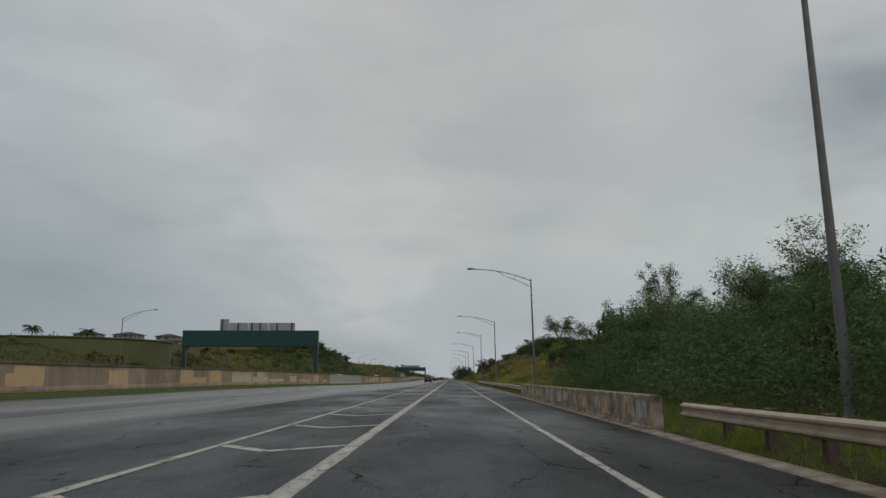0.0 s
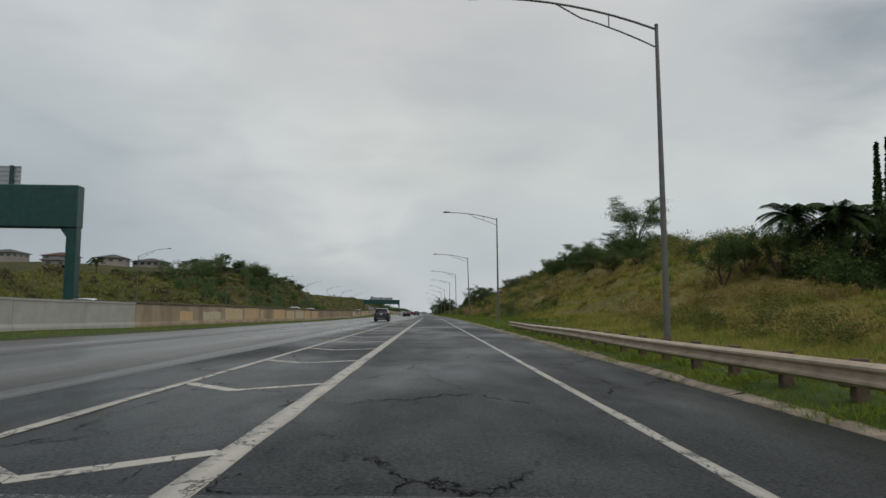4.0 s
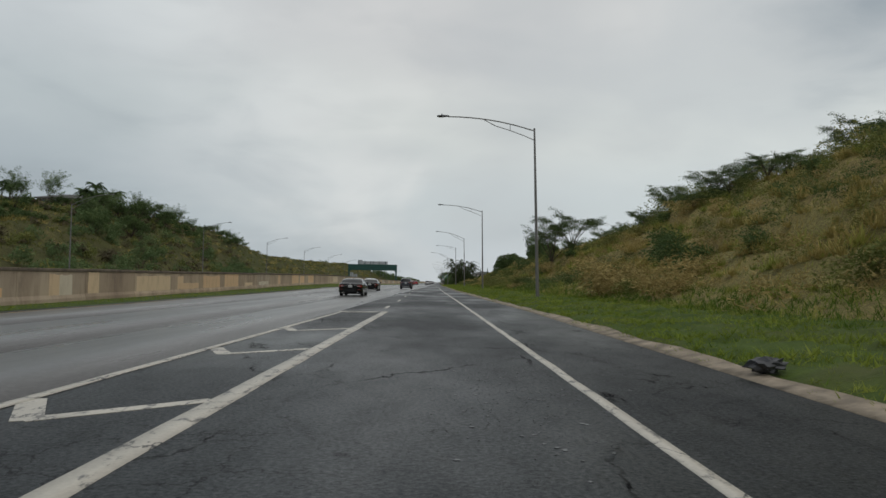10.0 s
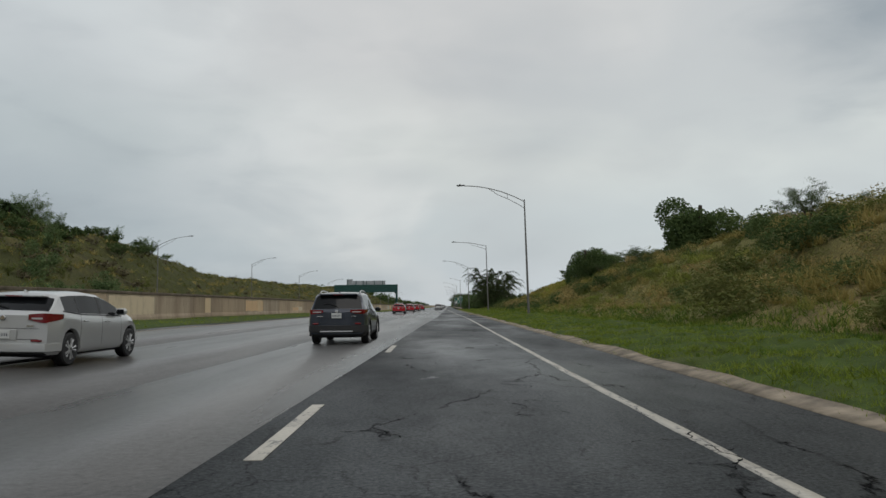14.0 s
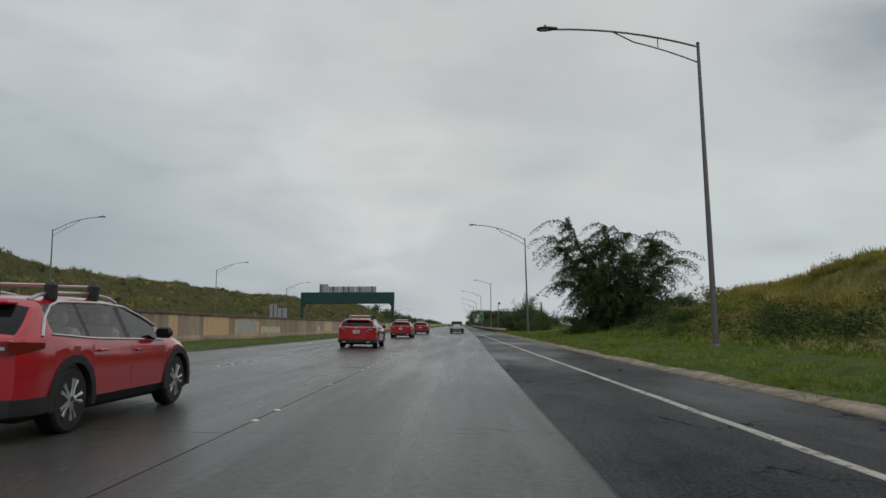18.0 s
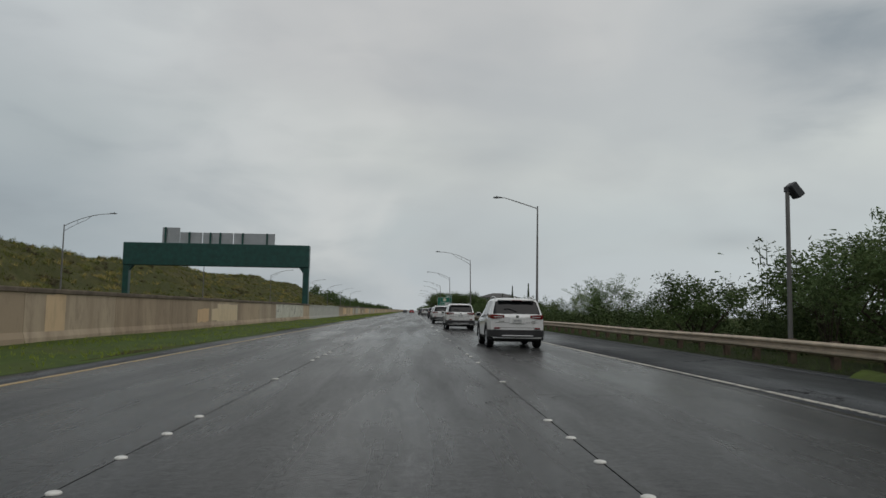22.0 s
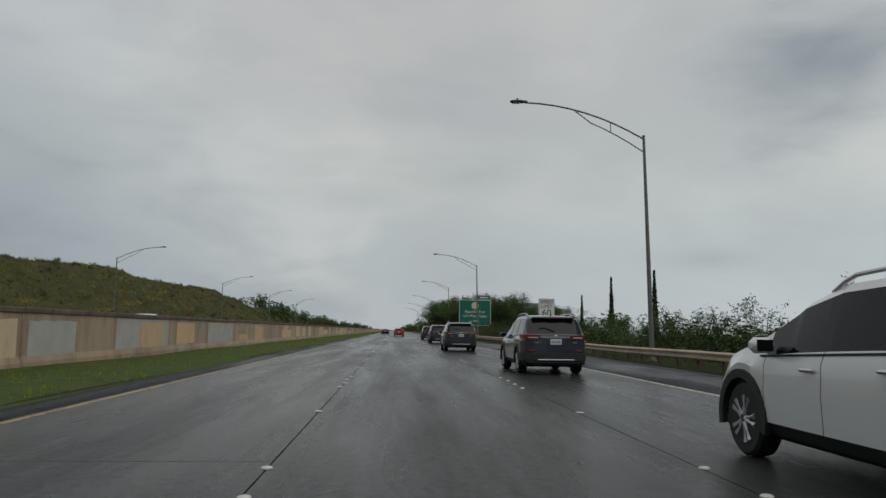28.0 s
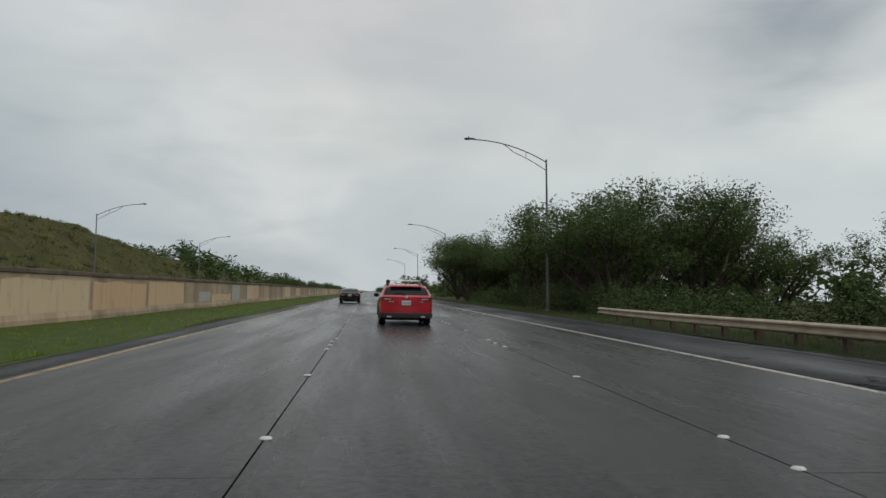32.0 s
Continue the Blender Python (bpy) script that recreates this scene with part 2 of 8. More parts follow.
def make_paint(name, col, worn):
    m = Mat(name, 0.45)
    wear = m.noise(5, 6, 0.7, (1, 0.5, 1))
    c = m.ramp(m.noise(25, 3, 0.6), [(0.3, tuple(v * 0.8 for v in col)), (0.7, col)])
    c = m.mix(m.ramp(m.noise(0.7, 4, 0.6), [(0.4, 0.0), (0.7, 0.55)]), c, tuple(v * 0.5 for v in col))
    c = m.mix(m.ramp(wear, [(worn, 0.0), (worn + 0.08, 0.9)]), c, (0.06, 0.06, 0.06))
    split = m.mix(1.0, m.ramp(m.voronoi(1.9, (1.0, 0.45, 1), 1.0), [(0.008, 1.0), (0.03, 0.0)]), m.ramp(m.noise(0.5, 3, 0.6), [(0.40, 0.0), (0.52, 1.0)]), "MULTIPLY")
    m.set("Base Color", m.mix(split, c, (0.03, 0.03, 0.03)))
    return m.m


def make_wall_concrete(name="stained_wall_concrete", k=1.0):
    m = Mat(name, 0.85, 0, 0.25)
    rnd = m.random()
    base = m.ramp(rnd, [(0.0, (0.38, 0.295, 0.21)), (0.45, (0.48, 0.37, 0.26)), (0.8, (0.45, 0.37, 0.28)), (1.0, (0.57, 0.43, 0.29))])
    drip = m.noise(0.55, 6, 0.62, (1, 1, 0.22))
    col = m.mix(m.ramp(drip, [(0.42, 0.0), (0.68, 0.75)]), base, (0.21, 0.155, 0.115))
    col = m.mix(m.ramp(m.noise(1.8, 6, 0.7, (1, 1, 0.4)), [(0.52, 0.0), (0.7, 0.5)]), col, (0.17, 0.13, 0.10))
    col = m.mix(m.ramp(m.noise(7, 5, 0.7), [(0.5, 0.0), (0.8, 0.4)]), col, (0.46, 0.36, 0.26))
    m.set("Base Color", col)
    m.bump(m.noise(30, 4, 0.6), 0.25, 0.01)
    return m.m


def make_patch_paint():
    m = Mat("tan_patch_paint", 0.8, 0, 0.25)
    col = m.ramp(m.random(), [(0.0, (0.72, 0.49, 0.28)), (0.35, (0.66, 0.46, 0.28)), (0.7, (0.70, 0.55, 0.36)), (1.0, (0.64, 0.57, 0.45))])
    col = m.mix(m.ramp(m.noise(2.5, 6, 0.65, (1, 1, 0.35)), [(0.5, 0.0), (0.8, 0.5)]), col, (0.28, 0.20, 0.13))
    m.set("Base Color", col)
    m.bump(m.noise(30, 4, 0.6), 0.2, 0.008)
    return m.m


def make_ground(name, dry, mid_c, pale, green, soil, at=0.42):
    m = Mat(name, 0.95, 0, 0.15)
    wide = m.noise(0.035, 4, 0.55)
    mid = m.noise(0.25, 5, 0.6)
    small = m.noise(3.0, 4, 0.65)
    col = m.ramp(mid, [(0.3, dry), (0.55, mid_c), (0.75, pale)])
    col = m.mix(m.ramp(wide, [(at, 0.0), (at + 0.2, 0.8)]), col, green)
    col = m.mix(m.ramp(small, [(0.45, 0.0), (0.75, 0.6)]), col, soil)
    blade = m.noise(13, 6, 0.8, (1, 1, 0.5))
    col = m.mix(m.ramp(blade, [(0.38, 0.75), (0.52, 0.0)]), col, tuple(v * 0.6 for v in soil))
    col = m.mix(m.ramp(blade, [(0.52, 0.0), (0.68, 0.55)]), col, tuple(v * 1.25 for v in pale))
    m.set("Base Color", col)
    m.bump(m.mix(0.5, small, blade), 0.9, 0.18)
    return m.m


def make_verge():
    m = Mat("green_verge", 0.9, 0, 0.2)
    # dark base puts the shade between the blades into the colour
    col = m.ramp(m.noise(2.2, 5, 0.65), [(0.3, (0.030, 0.050, 0.008)), (0.7, (0.068, 0.105, 0.016))])
    col = m.mix(m.ramp(m.noise(0.35, 4, 0.6), [(0.5, 0.0), (0.75, 0.6)]), col, (0.085, 0.085, 0.028))
    m.set("Base Color", col)
    m.bump(m.noise(12, 4, 0.6), 0.6, 0.05)
    return m.m


def make_leaf(name, a, b, c, mottle=0.5):
    m = Mat(name, 0.75, 0, 0.08)
    blend = m.mix(mottle, m.island(), m.ramp(m.noise(0.3, 4, 0.6), [(0.34, 0.0), (0.66, 1.0)]))
    col = m.ramp(blend, [(0.0, a), (0.55, b), (1.0, c)])
    col = m.mix(m.ramp(m.random(), [(0.0, 0.0), (1.0, 0.35)]), col, tuple(v * 0.55 for v in a))
    m.set("Base Color", col)
    m.b.inputs["Subsurface Weight"].default_value = 0.0
    return m.m


def make_bark():
    m = Mat("bark", 0.9, 0, 0.2)
    m.set("Base Color", m.ramp(m.noise(9, 5, 0.7, (1, 1, 0.2), world=False), [(0.3, (0.03, 0.024, 0.018)), (0.7, (0.10, 0.08, 0.06))]))
    return m.m


WORN = make_worn()
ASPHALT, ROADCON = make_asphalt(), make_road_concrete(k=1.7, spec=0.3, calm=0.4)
# the same concrete again in two darker, less glossy tones
DARKCON = make_road_concrete("dark_road_concrete", 0.58, 0.085)
MIDCON = make_road_concrete("mid_road_concrete", 1.15, 0.2, 0.7)
WHITE_PAINT, YELLOW_PAINT = make_paint("worn_white_paint", (0.53, 0.495, 0.42), 0.55), make_paint("worn_yellow_paint", (0.44, 0.29, 0.10), 0.53)
WALLCON, PATCH = make_wall_concrete(), make_patch_paint()
NEWCON = simple("new_grey_concrete", (0.46, 0.45, 0.41), 0.8, 0, 0.14, 1.4, 0.3)
KERBCON = simple("sandy_kerb_concrete", (0.235, 0.195, 0.145), 0.8, 0, 0.6, 2.2, 0.3)
GROUND = make_ground("dry_grass_ground", (0.17, 0.138, 0.062), (0.28, 0.222, 0.086), (0.40, 0.315, 0.12), (0.185, 0.195, 0.062), (0.105, 0.085, 0.05))
OLIVE = make_ground("olive_grass_ground", (0.05, 0.050, 0.022), (0.10, 0.095, 0.034), (0.165, 0.14, 0.052), (0.062, 0.075, 0.024), (0.036, 0.031, 0.02), 0.38)
VERGE = make_verge()
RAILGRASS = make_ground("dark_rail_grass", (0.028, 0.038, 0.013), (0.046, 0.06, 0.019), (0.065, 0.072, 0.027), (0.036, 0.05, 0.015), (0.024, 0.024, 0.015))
GALV = simple("galvanised_steel", (0.16, 0.156, 0.148), 0.6, 0.3, 0.15, 3.0)
RAIL = simple("weathered_rail_steel", (0.42, 0.34, 0.25), 0.55, 0.2, 0.25, 2.0)
WOODPOST = simple("weathered_timber_post", (0.10, 0.07, 0.05), 0.9, 0, 0.4, 8.0)
GREENSTEEL = simple("dark_green_steel", (0.008, 0.056, 0.045), 0.4, 0.0, 0.3, 1.5)
SIGNBACK = simple("aluminium_sign_back", (0.42, 0.43, 0.44), 0.45, 0.6, 0.1, 1.0)
LAMPGREY = simple("lamp_housing_grey", (0.05, 0.052, 0.055), 0.5, 0.3)
LENS = simple("lamp_lens", (0.55, 0.55, 0.5), 0.2)
BARK = make_bark()
LEAF_DARK = make_leaf("dark_tree_leaves", (0.052, 0.083, 0.032), (0.090, 0.135, 0.048), (0.17, 0.215, 0.080))
LEAF_MID = make_leaf("thicket_leaves", (0.084, 0.134, 0.056), (0.14, 0.2, 0.084), (0.25, 0.31, 0.13))
LEAF_THICKET = make_leaf("dark_scrub_leaves", (0.036, 0.056, 0.023), (0.064, 0.094, 0.036), (0.125, 0.155, 0.06))
LEAF_BUSH = make_leaf("shrub_leaves", (0.095, 0.118, 0.036), (0.175, 0.19, 0.06), (0.31, 0.28, 0.10), 0.6)
LEAF_DRY = make_leaf("dry_brush", (0.19, 0.15, 0.06), (0.37, 0.29, 0.115), (0.53, 0.43, 0.19), 0.6)
LEAF_PALM = make_leaf("palm_fronds", (0.022, 0.042, 0.016), (0.048, 0.078, 0.026), (0.085, 0.115, 0.04))
GRASS_GREEN = make_leaf("green_grass_blades", (0.15, 0.205, 0.028), (0.235, 0.295, 0.046), (0.36, 0.385, 0.085), 0.65)
GRASS_RANK = make_leaf("rank_weed_blades", (0.06, 0.115, 0.018), (0.105, 0.175, 0.028), (0.20, 0.25, 0.05), 0.7)
GRASS_DRY = make_leaf("dry_grass_blades", (0.23, 0.205, 0.065), (0.39, 0.32, 0.11), (0.55, 0.435, 0.185), 0.7)
FAR_BRUSH = make_leaf("grey_brown_brush", (0.06, 0.052, 0.034), (0.115, 0.10, 0.06), (0.20, 0.17, 0.10), 0.6)
GRASS_FAR = make_leaf("far_bank_grass_blades", (0.075, 0.092, 0.022), (0.15, 0.16, 0.04), (0.27, 0.235, 0.07), 0.8)
GRASS_HILL = make_leaf("hill_grass_blades", (0.15, 0.20, 0.04), (0.28, 0.31, 0.07), (0.47, 0.42, 0.13), 0.7)
GRASS_STRAW = make_leaf("yellow_green_grass_blades", (0.24, 0.235, 0.05), (0.38, 0.34, 0.085), (0.54, 0.44, 0.15), 0.8)
for m_ in (GRASS_GREEN, GRASS_RANK, GRASS_DRY, GRASS_HILL, GRASS_STRAW, LEAF_BUSH, LEAF_DRY, LEAF_DARK, LEAF_MID):
    see_through(m_, 0.3)


# ---- geometry helpers ----
class Geo:
    """Collects vertices and faces for one mesh."""

    def __init__(self):
        self.v, self.f = [], []

    def add(self, v, f):
        k = len(self.v)
        self.v += [tuple(p) for p in v]
        self.f += [tuple(i + k for i in q) for q in f]
        return self

    def box(self, lo, hi, bevel=0.0, m=None):
        (x0, y0, z0), (x1, y1, z1) = lo, hi
        if bevel <= 0:
            v = [(x, y, z) for x in (x0, x1) for y in (y0, y1) for z in (z0, z1)]
            f = [(0, 1, 3, 2), (4, 6, 7, 5), (0, 4, 5, 1), (2, 3, 7, 6), (0, 2, 6, 4), (1, 5, 7, 3)]
        else:
            b = min(bevel, (x1 - x0) / 2.01, (y1 - y0) / 2.01, (z1 - z0) / 2.01)
            bm = bmesh.new()
            r = bmesh.ops.create_cube(bm, size=1)
            for p in bm.verts:
                p.co = Vector(((x0 + x1) / 2 + p.co.x * (x1 - x0), (y0 + y1) / 2 + p.co.y * (y1 - y0), (z0 + z1) / 2 + p.co.z * (z1 - z0)))
            bmesh.ops.bevel(bm, geom=list(bm.edges), offset=b, segments=1, affect="EDGES")
            bm.verts.index_update()
            v = [tuple(p.co) for p in bm.verts]
            f = [tuple(p.index for p in q.verts) for q in bm.faces]
            bm.free()
        if m is not None:
            v = [tuple(m @ Vector(p)) for p in v]
        return self.add(v, f)

    def tube(self, path, radii, n=8, caps=True, squash=1.0):
        path = [Vector(p) for p in path]
        radii = [radii] * len(path) if isinstance(radii, (int, float)) else radii
        rings = []
        for i, p in enumerate(path):
            d = (path[min(i + 1, len(path) - 1)] - path[max(i - 1, 0)]).normalized()
            a = d.cross(Vector((0, 0, 1)) if abs(d.z) < 0.9 else Vector((0, 1, 0))).normalized()
            b = d.cross(a)
            rings.append([p + (a * math.cos(2 * math.pi * k / n) + b * math.sin(2 * math.pi * k / n) * squash) * radii[i] for k in range(n)])
        f = []
        for i in range(len(path) - 1):
            for k in range(n):
                f.append((i * n + k, i * n + (k + 1) % n, (i + 1) * n + (k + 1) % n, (i + 1) * n + k))
        if caps:
            f += [tuple(range(n))[::-1], tuple((len(path) - 1) * n + k for k in range(n))]
        return self.add([p for r in rings for p in r], f)

    def lathe(self, profile, n=20, axis="z", at=(0, 0, 0)):
        """Turns a profile of (radius, along) about an axis."""
        v, f = [], []
        for r, h in profile:
            for k in range(n):
                c, s = r * math.cos(2 * math.pi * k / n), r * math.sin(2 * math.pi * k / n)
                p = (c, s, h) if axis == "z" else (h, c, s) if axis == "x" else (s, h, c)
                v.append((p[0] + at[0], p[1] + at[1], p[2] + at[2]))
        for i in range(len(profile) - 1):
            for k in range(n):
                f.append((i * n + k, i * n + (k + 1) % n, (i + 1) * n + (k + 1) % n, (i + 1) * n + k))
        f += [tuple(range(n))[::-1], tuple((len(profile) - 1) * n + k for k in range(n))]
        return self.add(v, f)

    def prism(self, outline, lo, hi, axis="y"):
        """A flat outline (two numbers a point) drawn out along an axis."""
        n = len(outline)
        put = {"y": lambda a, b, h: (a, h, b), "x": lambda a, b, h: (h, a, b), "z": lambda a, b, h: (a, b, h)}[axis]
        v = [put(a, b, lo) for a, b in outline] + [put(a, b, hi) for a, b in outline]
        f = [tuple(range(n)), tuple(range(n, 2 * n))[::-1]] + [(i, i + n, (i + 1) % n + n, (i + 1) % n) for i in range(n)]
        return self.add(v, f)

    def mesh(self, name, mat, smooth=False):
        me = bpy.data.meshes.new(name)
        me.from_pydata(self.v, [], self.f)
        me.materials.append(mat)
        if smooth:
            me.polygons.foreach_set("use_smooth", [True] * len(me.polygons))
        me.update()
        bm = bmesh.new()
        bm.from_mesh(me)
        bmesh.ops.recalc_face_normals(bm, faces=bm.faces)
        bm.to_mesh(me)
        bm.free()
        if smooth:
            me.set_sharp_from_angle(angle=radians(38))
        return me


def part(name, geo, mat, parent=None, label="", smooth=False):
    """One mesh object, under a thing or a part if one is given."""
    me = geo if isinstance(geo, bpy.types.Mesh) else geo.mesh(name, mat, smooth)
    ob = new(name, me)
    ob.parent = parent
    if label:
        ob["label"] = label
    return ob


def thing(name, label, category, group="", kind="", at=None):
    ob = new(name)
    ob.empty_display_size = 0.2
    if at is not None:
        ob.matrix_basis = at
    return tagged(ob, label, category, group, kind)


def fast_mesh(name, verts, faces, mat):
    """A big mesh from arrays: faces all with the same number of corners."""
    me = bpy.data.meshes.new(name)
    n, k = faces.shape
    me.vertices.add(len(verts))
    me.vertices.foreach_set("co", np.ascontiguousarray(verts, dtype=np.float32).ravel())
    me.loops.add(n * k)
    me.loops.foreach_set("vertex_index", np.ascontiguousarray(faces, dtype=np.int32).ravel())
    me.polygons.add(n)
    me.polygons.foreach_set("loop_start", np.arange(0, n * k, k, dtype=np.int32))
    me.update(calc_edges=True)
    me.materials.append(mat)
    return me


# ---- the plan: how the widths change along the road ----
def curve(*knots):
    ys, xs = [k[0] for k in knots], [k[1] for k in knots]
    return lambda y: np.interp(y, ys, xs)


kerb_x = curve((-80, 7.1), (110, 7.1), (165, 7.4), (235, 7.4), (272, 7.1), (294, 6.5), (317, 6.05), (340, 5.5), (415, 4.85), (441, 4.5), (470, 4.15), (520, 4.0), (560, 3.4), (620, 3.0), (3000, 3.0))
gutter_x = curve((-80, 6.85), (110, 6.85), (165, 7.0), (235, 7.0), (272, 6.72), (294, 6.1), (317, 5.65), (340, 5.1), (415, 4.45), (441, 4.1), (470, 3.72), (520, 3.58), (560, 2.98), (620, 2.58), (3000, 2.58))
edge_x = curve((-80, 4.56), (80, 4.7), (240, 4.7), (290, 4.06), (345, 3.25), (400, 2.9), (440, 2.15), (480, 1.58), (520, 0.97), (560, 0.05), (640, -0.12), (3000, -0.12))
concrete_x = curve((-80, -5.9), (36, -5.7), (48, -5.4), (86, -3.65), (95, -3.2), (157, -2.4), (180, -2.1), (202, -1.7), (225, -1.3), (247, -1.05), (270, -0.9), (305, -0.9), (320, -0.82), (340, -0.7), (380, -0.4), (410, 0.0), (460, 0.05), (480, 0.2), (521, 0.4), (545, 0.2), (575, 0.0), (3000, 0.0))
dash_x = curve((268, 0.62), (285, 0.5), (300, 0.25), (315, 0.0), (325, -0.15), (340, -0.38), (355, -0.45))
gore_out = curve((-80, -1.54), (80, -1.5), (160, -1.45), (220, -1.3), (268, -0.75))
GORE_IN = 0.85
LANE_12, LANE_23, YELLOW_X, WALL_X = -3.62, -7.38, -11.0, -15.5
yellow_x = curve((-80, -15.5), (60, -14.8), (84, -13.5), (105, -12.0), (140, -11.3), (175, -11.3), (195, -11.8), (265, -11.8), (300, -11.2), (340, -11.0), (3000, -11.0))
wall_x = curve((-80, -20.0), (60, -18.5), (84, -17.5), (105, -16.0), (140, -14.9), (175, -14.6), (200, -14.3), (270, -14.3), (335, -15.5), (3000, -15.5))
tilt_at = curve((-80, 0.3), (84, 0.3), (105, 0.2), (140, 0.05), (175, -0.05), (200, -0.18), (265, -0.18), (300, 0.05), (335, 0.32), (365, 0.48), (400, 0.42), (450, 0.33), (478, 0.15), (505, 0.08), (535, 0.0), (3000, 0.0))


def bank(x, y):
    """How far the through lanes lift towards the median, shaped to fit the camera's view."""
    return tilt_at(y) * np.maximum(0.0, np.minimum(LANE_12, concrete_x(y) - 0.3) - x) / 11.9


def on_lane(x, y, turn=0):
    """A pose on the tilted lanes."""
    lean = math.degrees(math.atan(float(tilt_at(y)) / 11.9)) if x < LANE_12 else 0
    return pose(x, y, 0.004 + float(bank(x, y)), 0, lean, turn)


hill_right = curve((-300, 4), (0, 4), (70, 3.2), (92, 1.6), (116, 1.2), (132, 1.5), (142, 2.2), (147, 3.4), (151, 5.4), (160, 7.7), (214, 9.0), (275, 9.8), (302, 9.4), (325, 6.9), (356, 6.6), (400, 7.2), (430, 6.5), (452, 5.5), (480, 4.3), (510, 2.2), (535, 0.6), (570, -0.4), (4000, -1.0))
hill_left = curve((-300, 7), (100, 6.5), (200, 7), (290, 8.5), (334, 10.6), (380, 13.6), (402, 15.6), (445, 17.8), (500, 17.5), (530, 15), (556, 13.5), (580, 12.8), (610, 11.8), (640, 11.4), (680, 12.6), (780, 13), (860, 14.5), (960, 16), (1040, 13), (1200, 8), (1500, 3), (4000, 2))


def smooth(a):
    a = np.clip(a, 0, 1)
    return a * a * (3 - 2 * a)


def rough_ground(x, y):
    return (np.sin(x * 0.31 + 1.3 * np.sin(y * 0.11)) * np.sin(y * 0.23 + 0.7) * 0.45 + np.sin(x * 0.09 + y * 0.053) * 0.8
            + np.sin(x * 0.83 + 2.1) * np.sin(y * 0.71 + x * 0.2) * 0.2 + np.sin(x * 1.1 + 0.9 * np.sin(y * 0.5)) * np.sin(y * 0.93 + 1.7 + x * 0.5) * 0.22)


def ledge_phase(x, y):
    """How far up the bank, counted in ledges; they wander and run out along the road."""
    rise = smooth((x - kerb_x(y) - 3.0) / 20.5)
    wave = 0.55 * np.sin(y * 0.071 + 1.1) + 0.35 * np.sin(y * 0.19 + 0.4 * np.sin(x * 0.3)) + 0.22 * np.sin(y * 0.43 + x * 0.31)
    return rise * hill_right(y) / 1.75 + wave * np.clip(rise * 4, 0, 1) * 0.8


def ledges(x, y):
    """What the ledges add to the even slope of the bank, in metres."""
    p = ledge_phase(x, y)
    u = p - np.floor(p)
    step = smooth((u - 0.50) / 0.42) - u
    fade = 0.55 + 0.45 * np.sin(y * 0.113 + x * 0.17 + np.floor(p) * 2.4)
    inside = smooth((x - kerb_x(y) - 5.5) / 3) * smooth((kerb_x(y) + 27 - x) / 5) * smooth((hill_right(y) - 2.5) / 2.5)
    return 1.8 * step * fade * inside


def far_phase(x, y):
    """The same on the far bank."""
    wave = 0.6 * np.sin(y * 0.052 + 0.5) + 0.4 * np.sin(y * 0.13 + 0.5 * np.sin(x * 0.2)) + 0.25 * np.sin(y * 0.31 + x * 0.23)
    return smooth((-46.5 - x) / 36.0) * hill_left(y) / 2.6 + wave * 0.7


def far_ledges(x, y):
    p = far_phase(x, y)
    u = p - np.floor(p)
    fade = 0.6 + 0.4 * np.sin(y * 0.07 - x * 0.13 + np.floor(p) * 2.1)
    return 2.0 * (smooth((u - 0.5) / 0.4) - u) * fade * smooth((-48 - x) / 4) * smooth((x + 88) / 6) * smooth((y - 285) / 30)


def ground_z(x, y):
    """The height of the land, with the roadbed cut into it."""
    x, y = np.asarray(x, float), np.asarray(y, float)
    k = kerb_x(y)
    r = x - k
    rise = smooth((r - 3.0) / 20.5)
    right = -0.05 + 0.09 * np.clip(r, 0, 6) * smooth(hill_right(y) / 3) + hill_right(y) * rise + ledges(x, y) + rough_ground(x, y) * 0.8 * rise - np.clip(r - 60, 0, 600) * 0.02
    # a hump under two thorn trees, raised to fit the camera's view
    right = right + 1.4 * np.exp(-((x - 17.0) / 2.8) ** 2 - ((y - 326) / 6.0) ** 2)
    # the terrace held by the stepped garden wall
    edge = 24.6 + (y - 116) * 0.277
    lip = np.interp(y, [112, 116, 142, 146], [1.4, 2.3, 4.75, 4.9])
    yard = smooth((y - 92) / 16) * smooth((154 - y) / 6)
    right = right + yard * (np.maximum(lip - right, 0) * smooth((x - edge - 0.25) / 1.2) * (y > 111) + np.maximum(6.7 - np.maximum(right, lip), 0) * smooth((x - edge - 1.2) / 8.0))
    right = np.where(r < 0, -0.08, right)
    up = smooth((-46.5 - x) / 36.0)
    left = 0.42 + hill_left(y) * up + far_ledges(x, y) + rough_ground(x, y) * 1.0 * np.clip(up * 2, 0, 1) + 2.5 * smooth((-90 - x) / 40) + np.clip(-90 - x, 0, 300) * 0.012
    shoulder = yellow_x(y) - 0.95
    left = np.where(x > wall_x(y) - 0.5, bank(x, y) + np.where(x > shoulder, -0.2, 0.02 + 0.02 * (shoulder - x)), left)
    return np.where(x > -5, right, left)


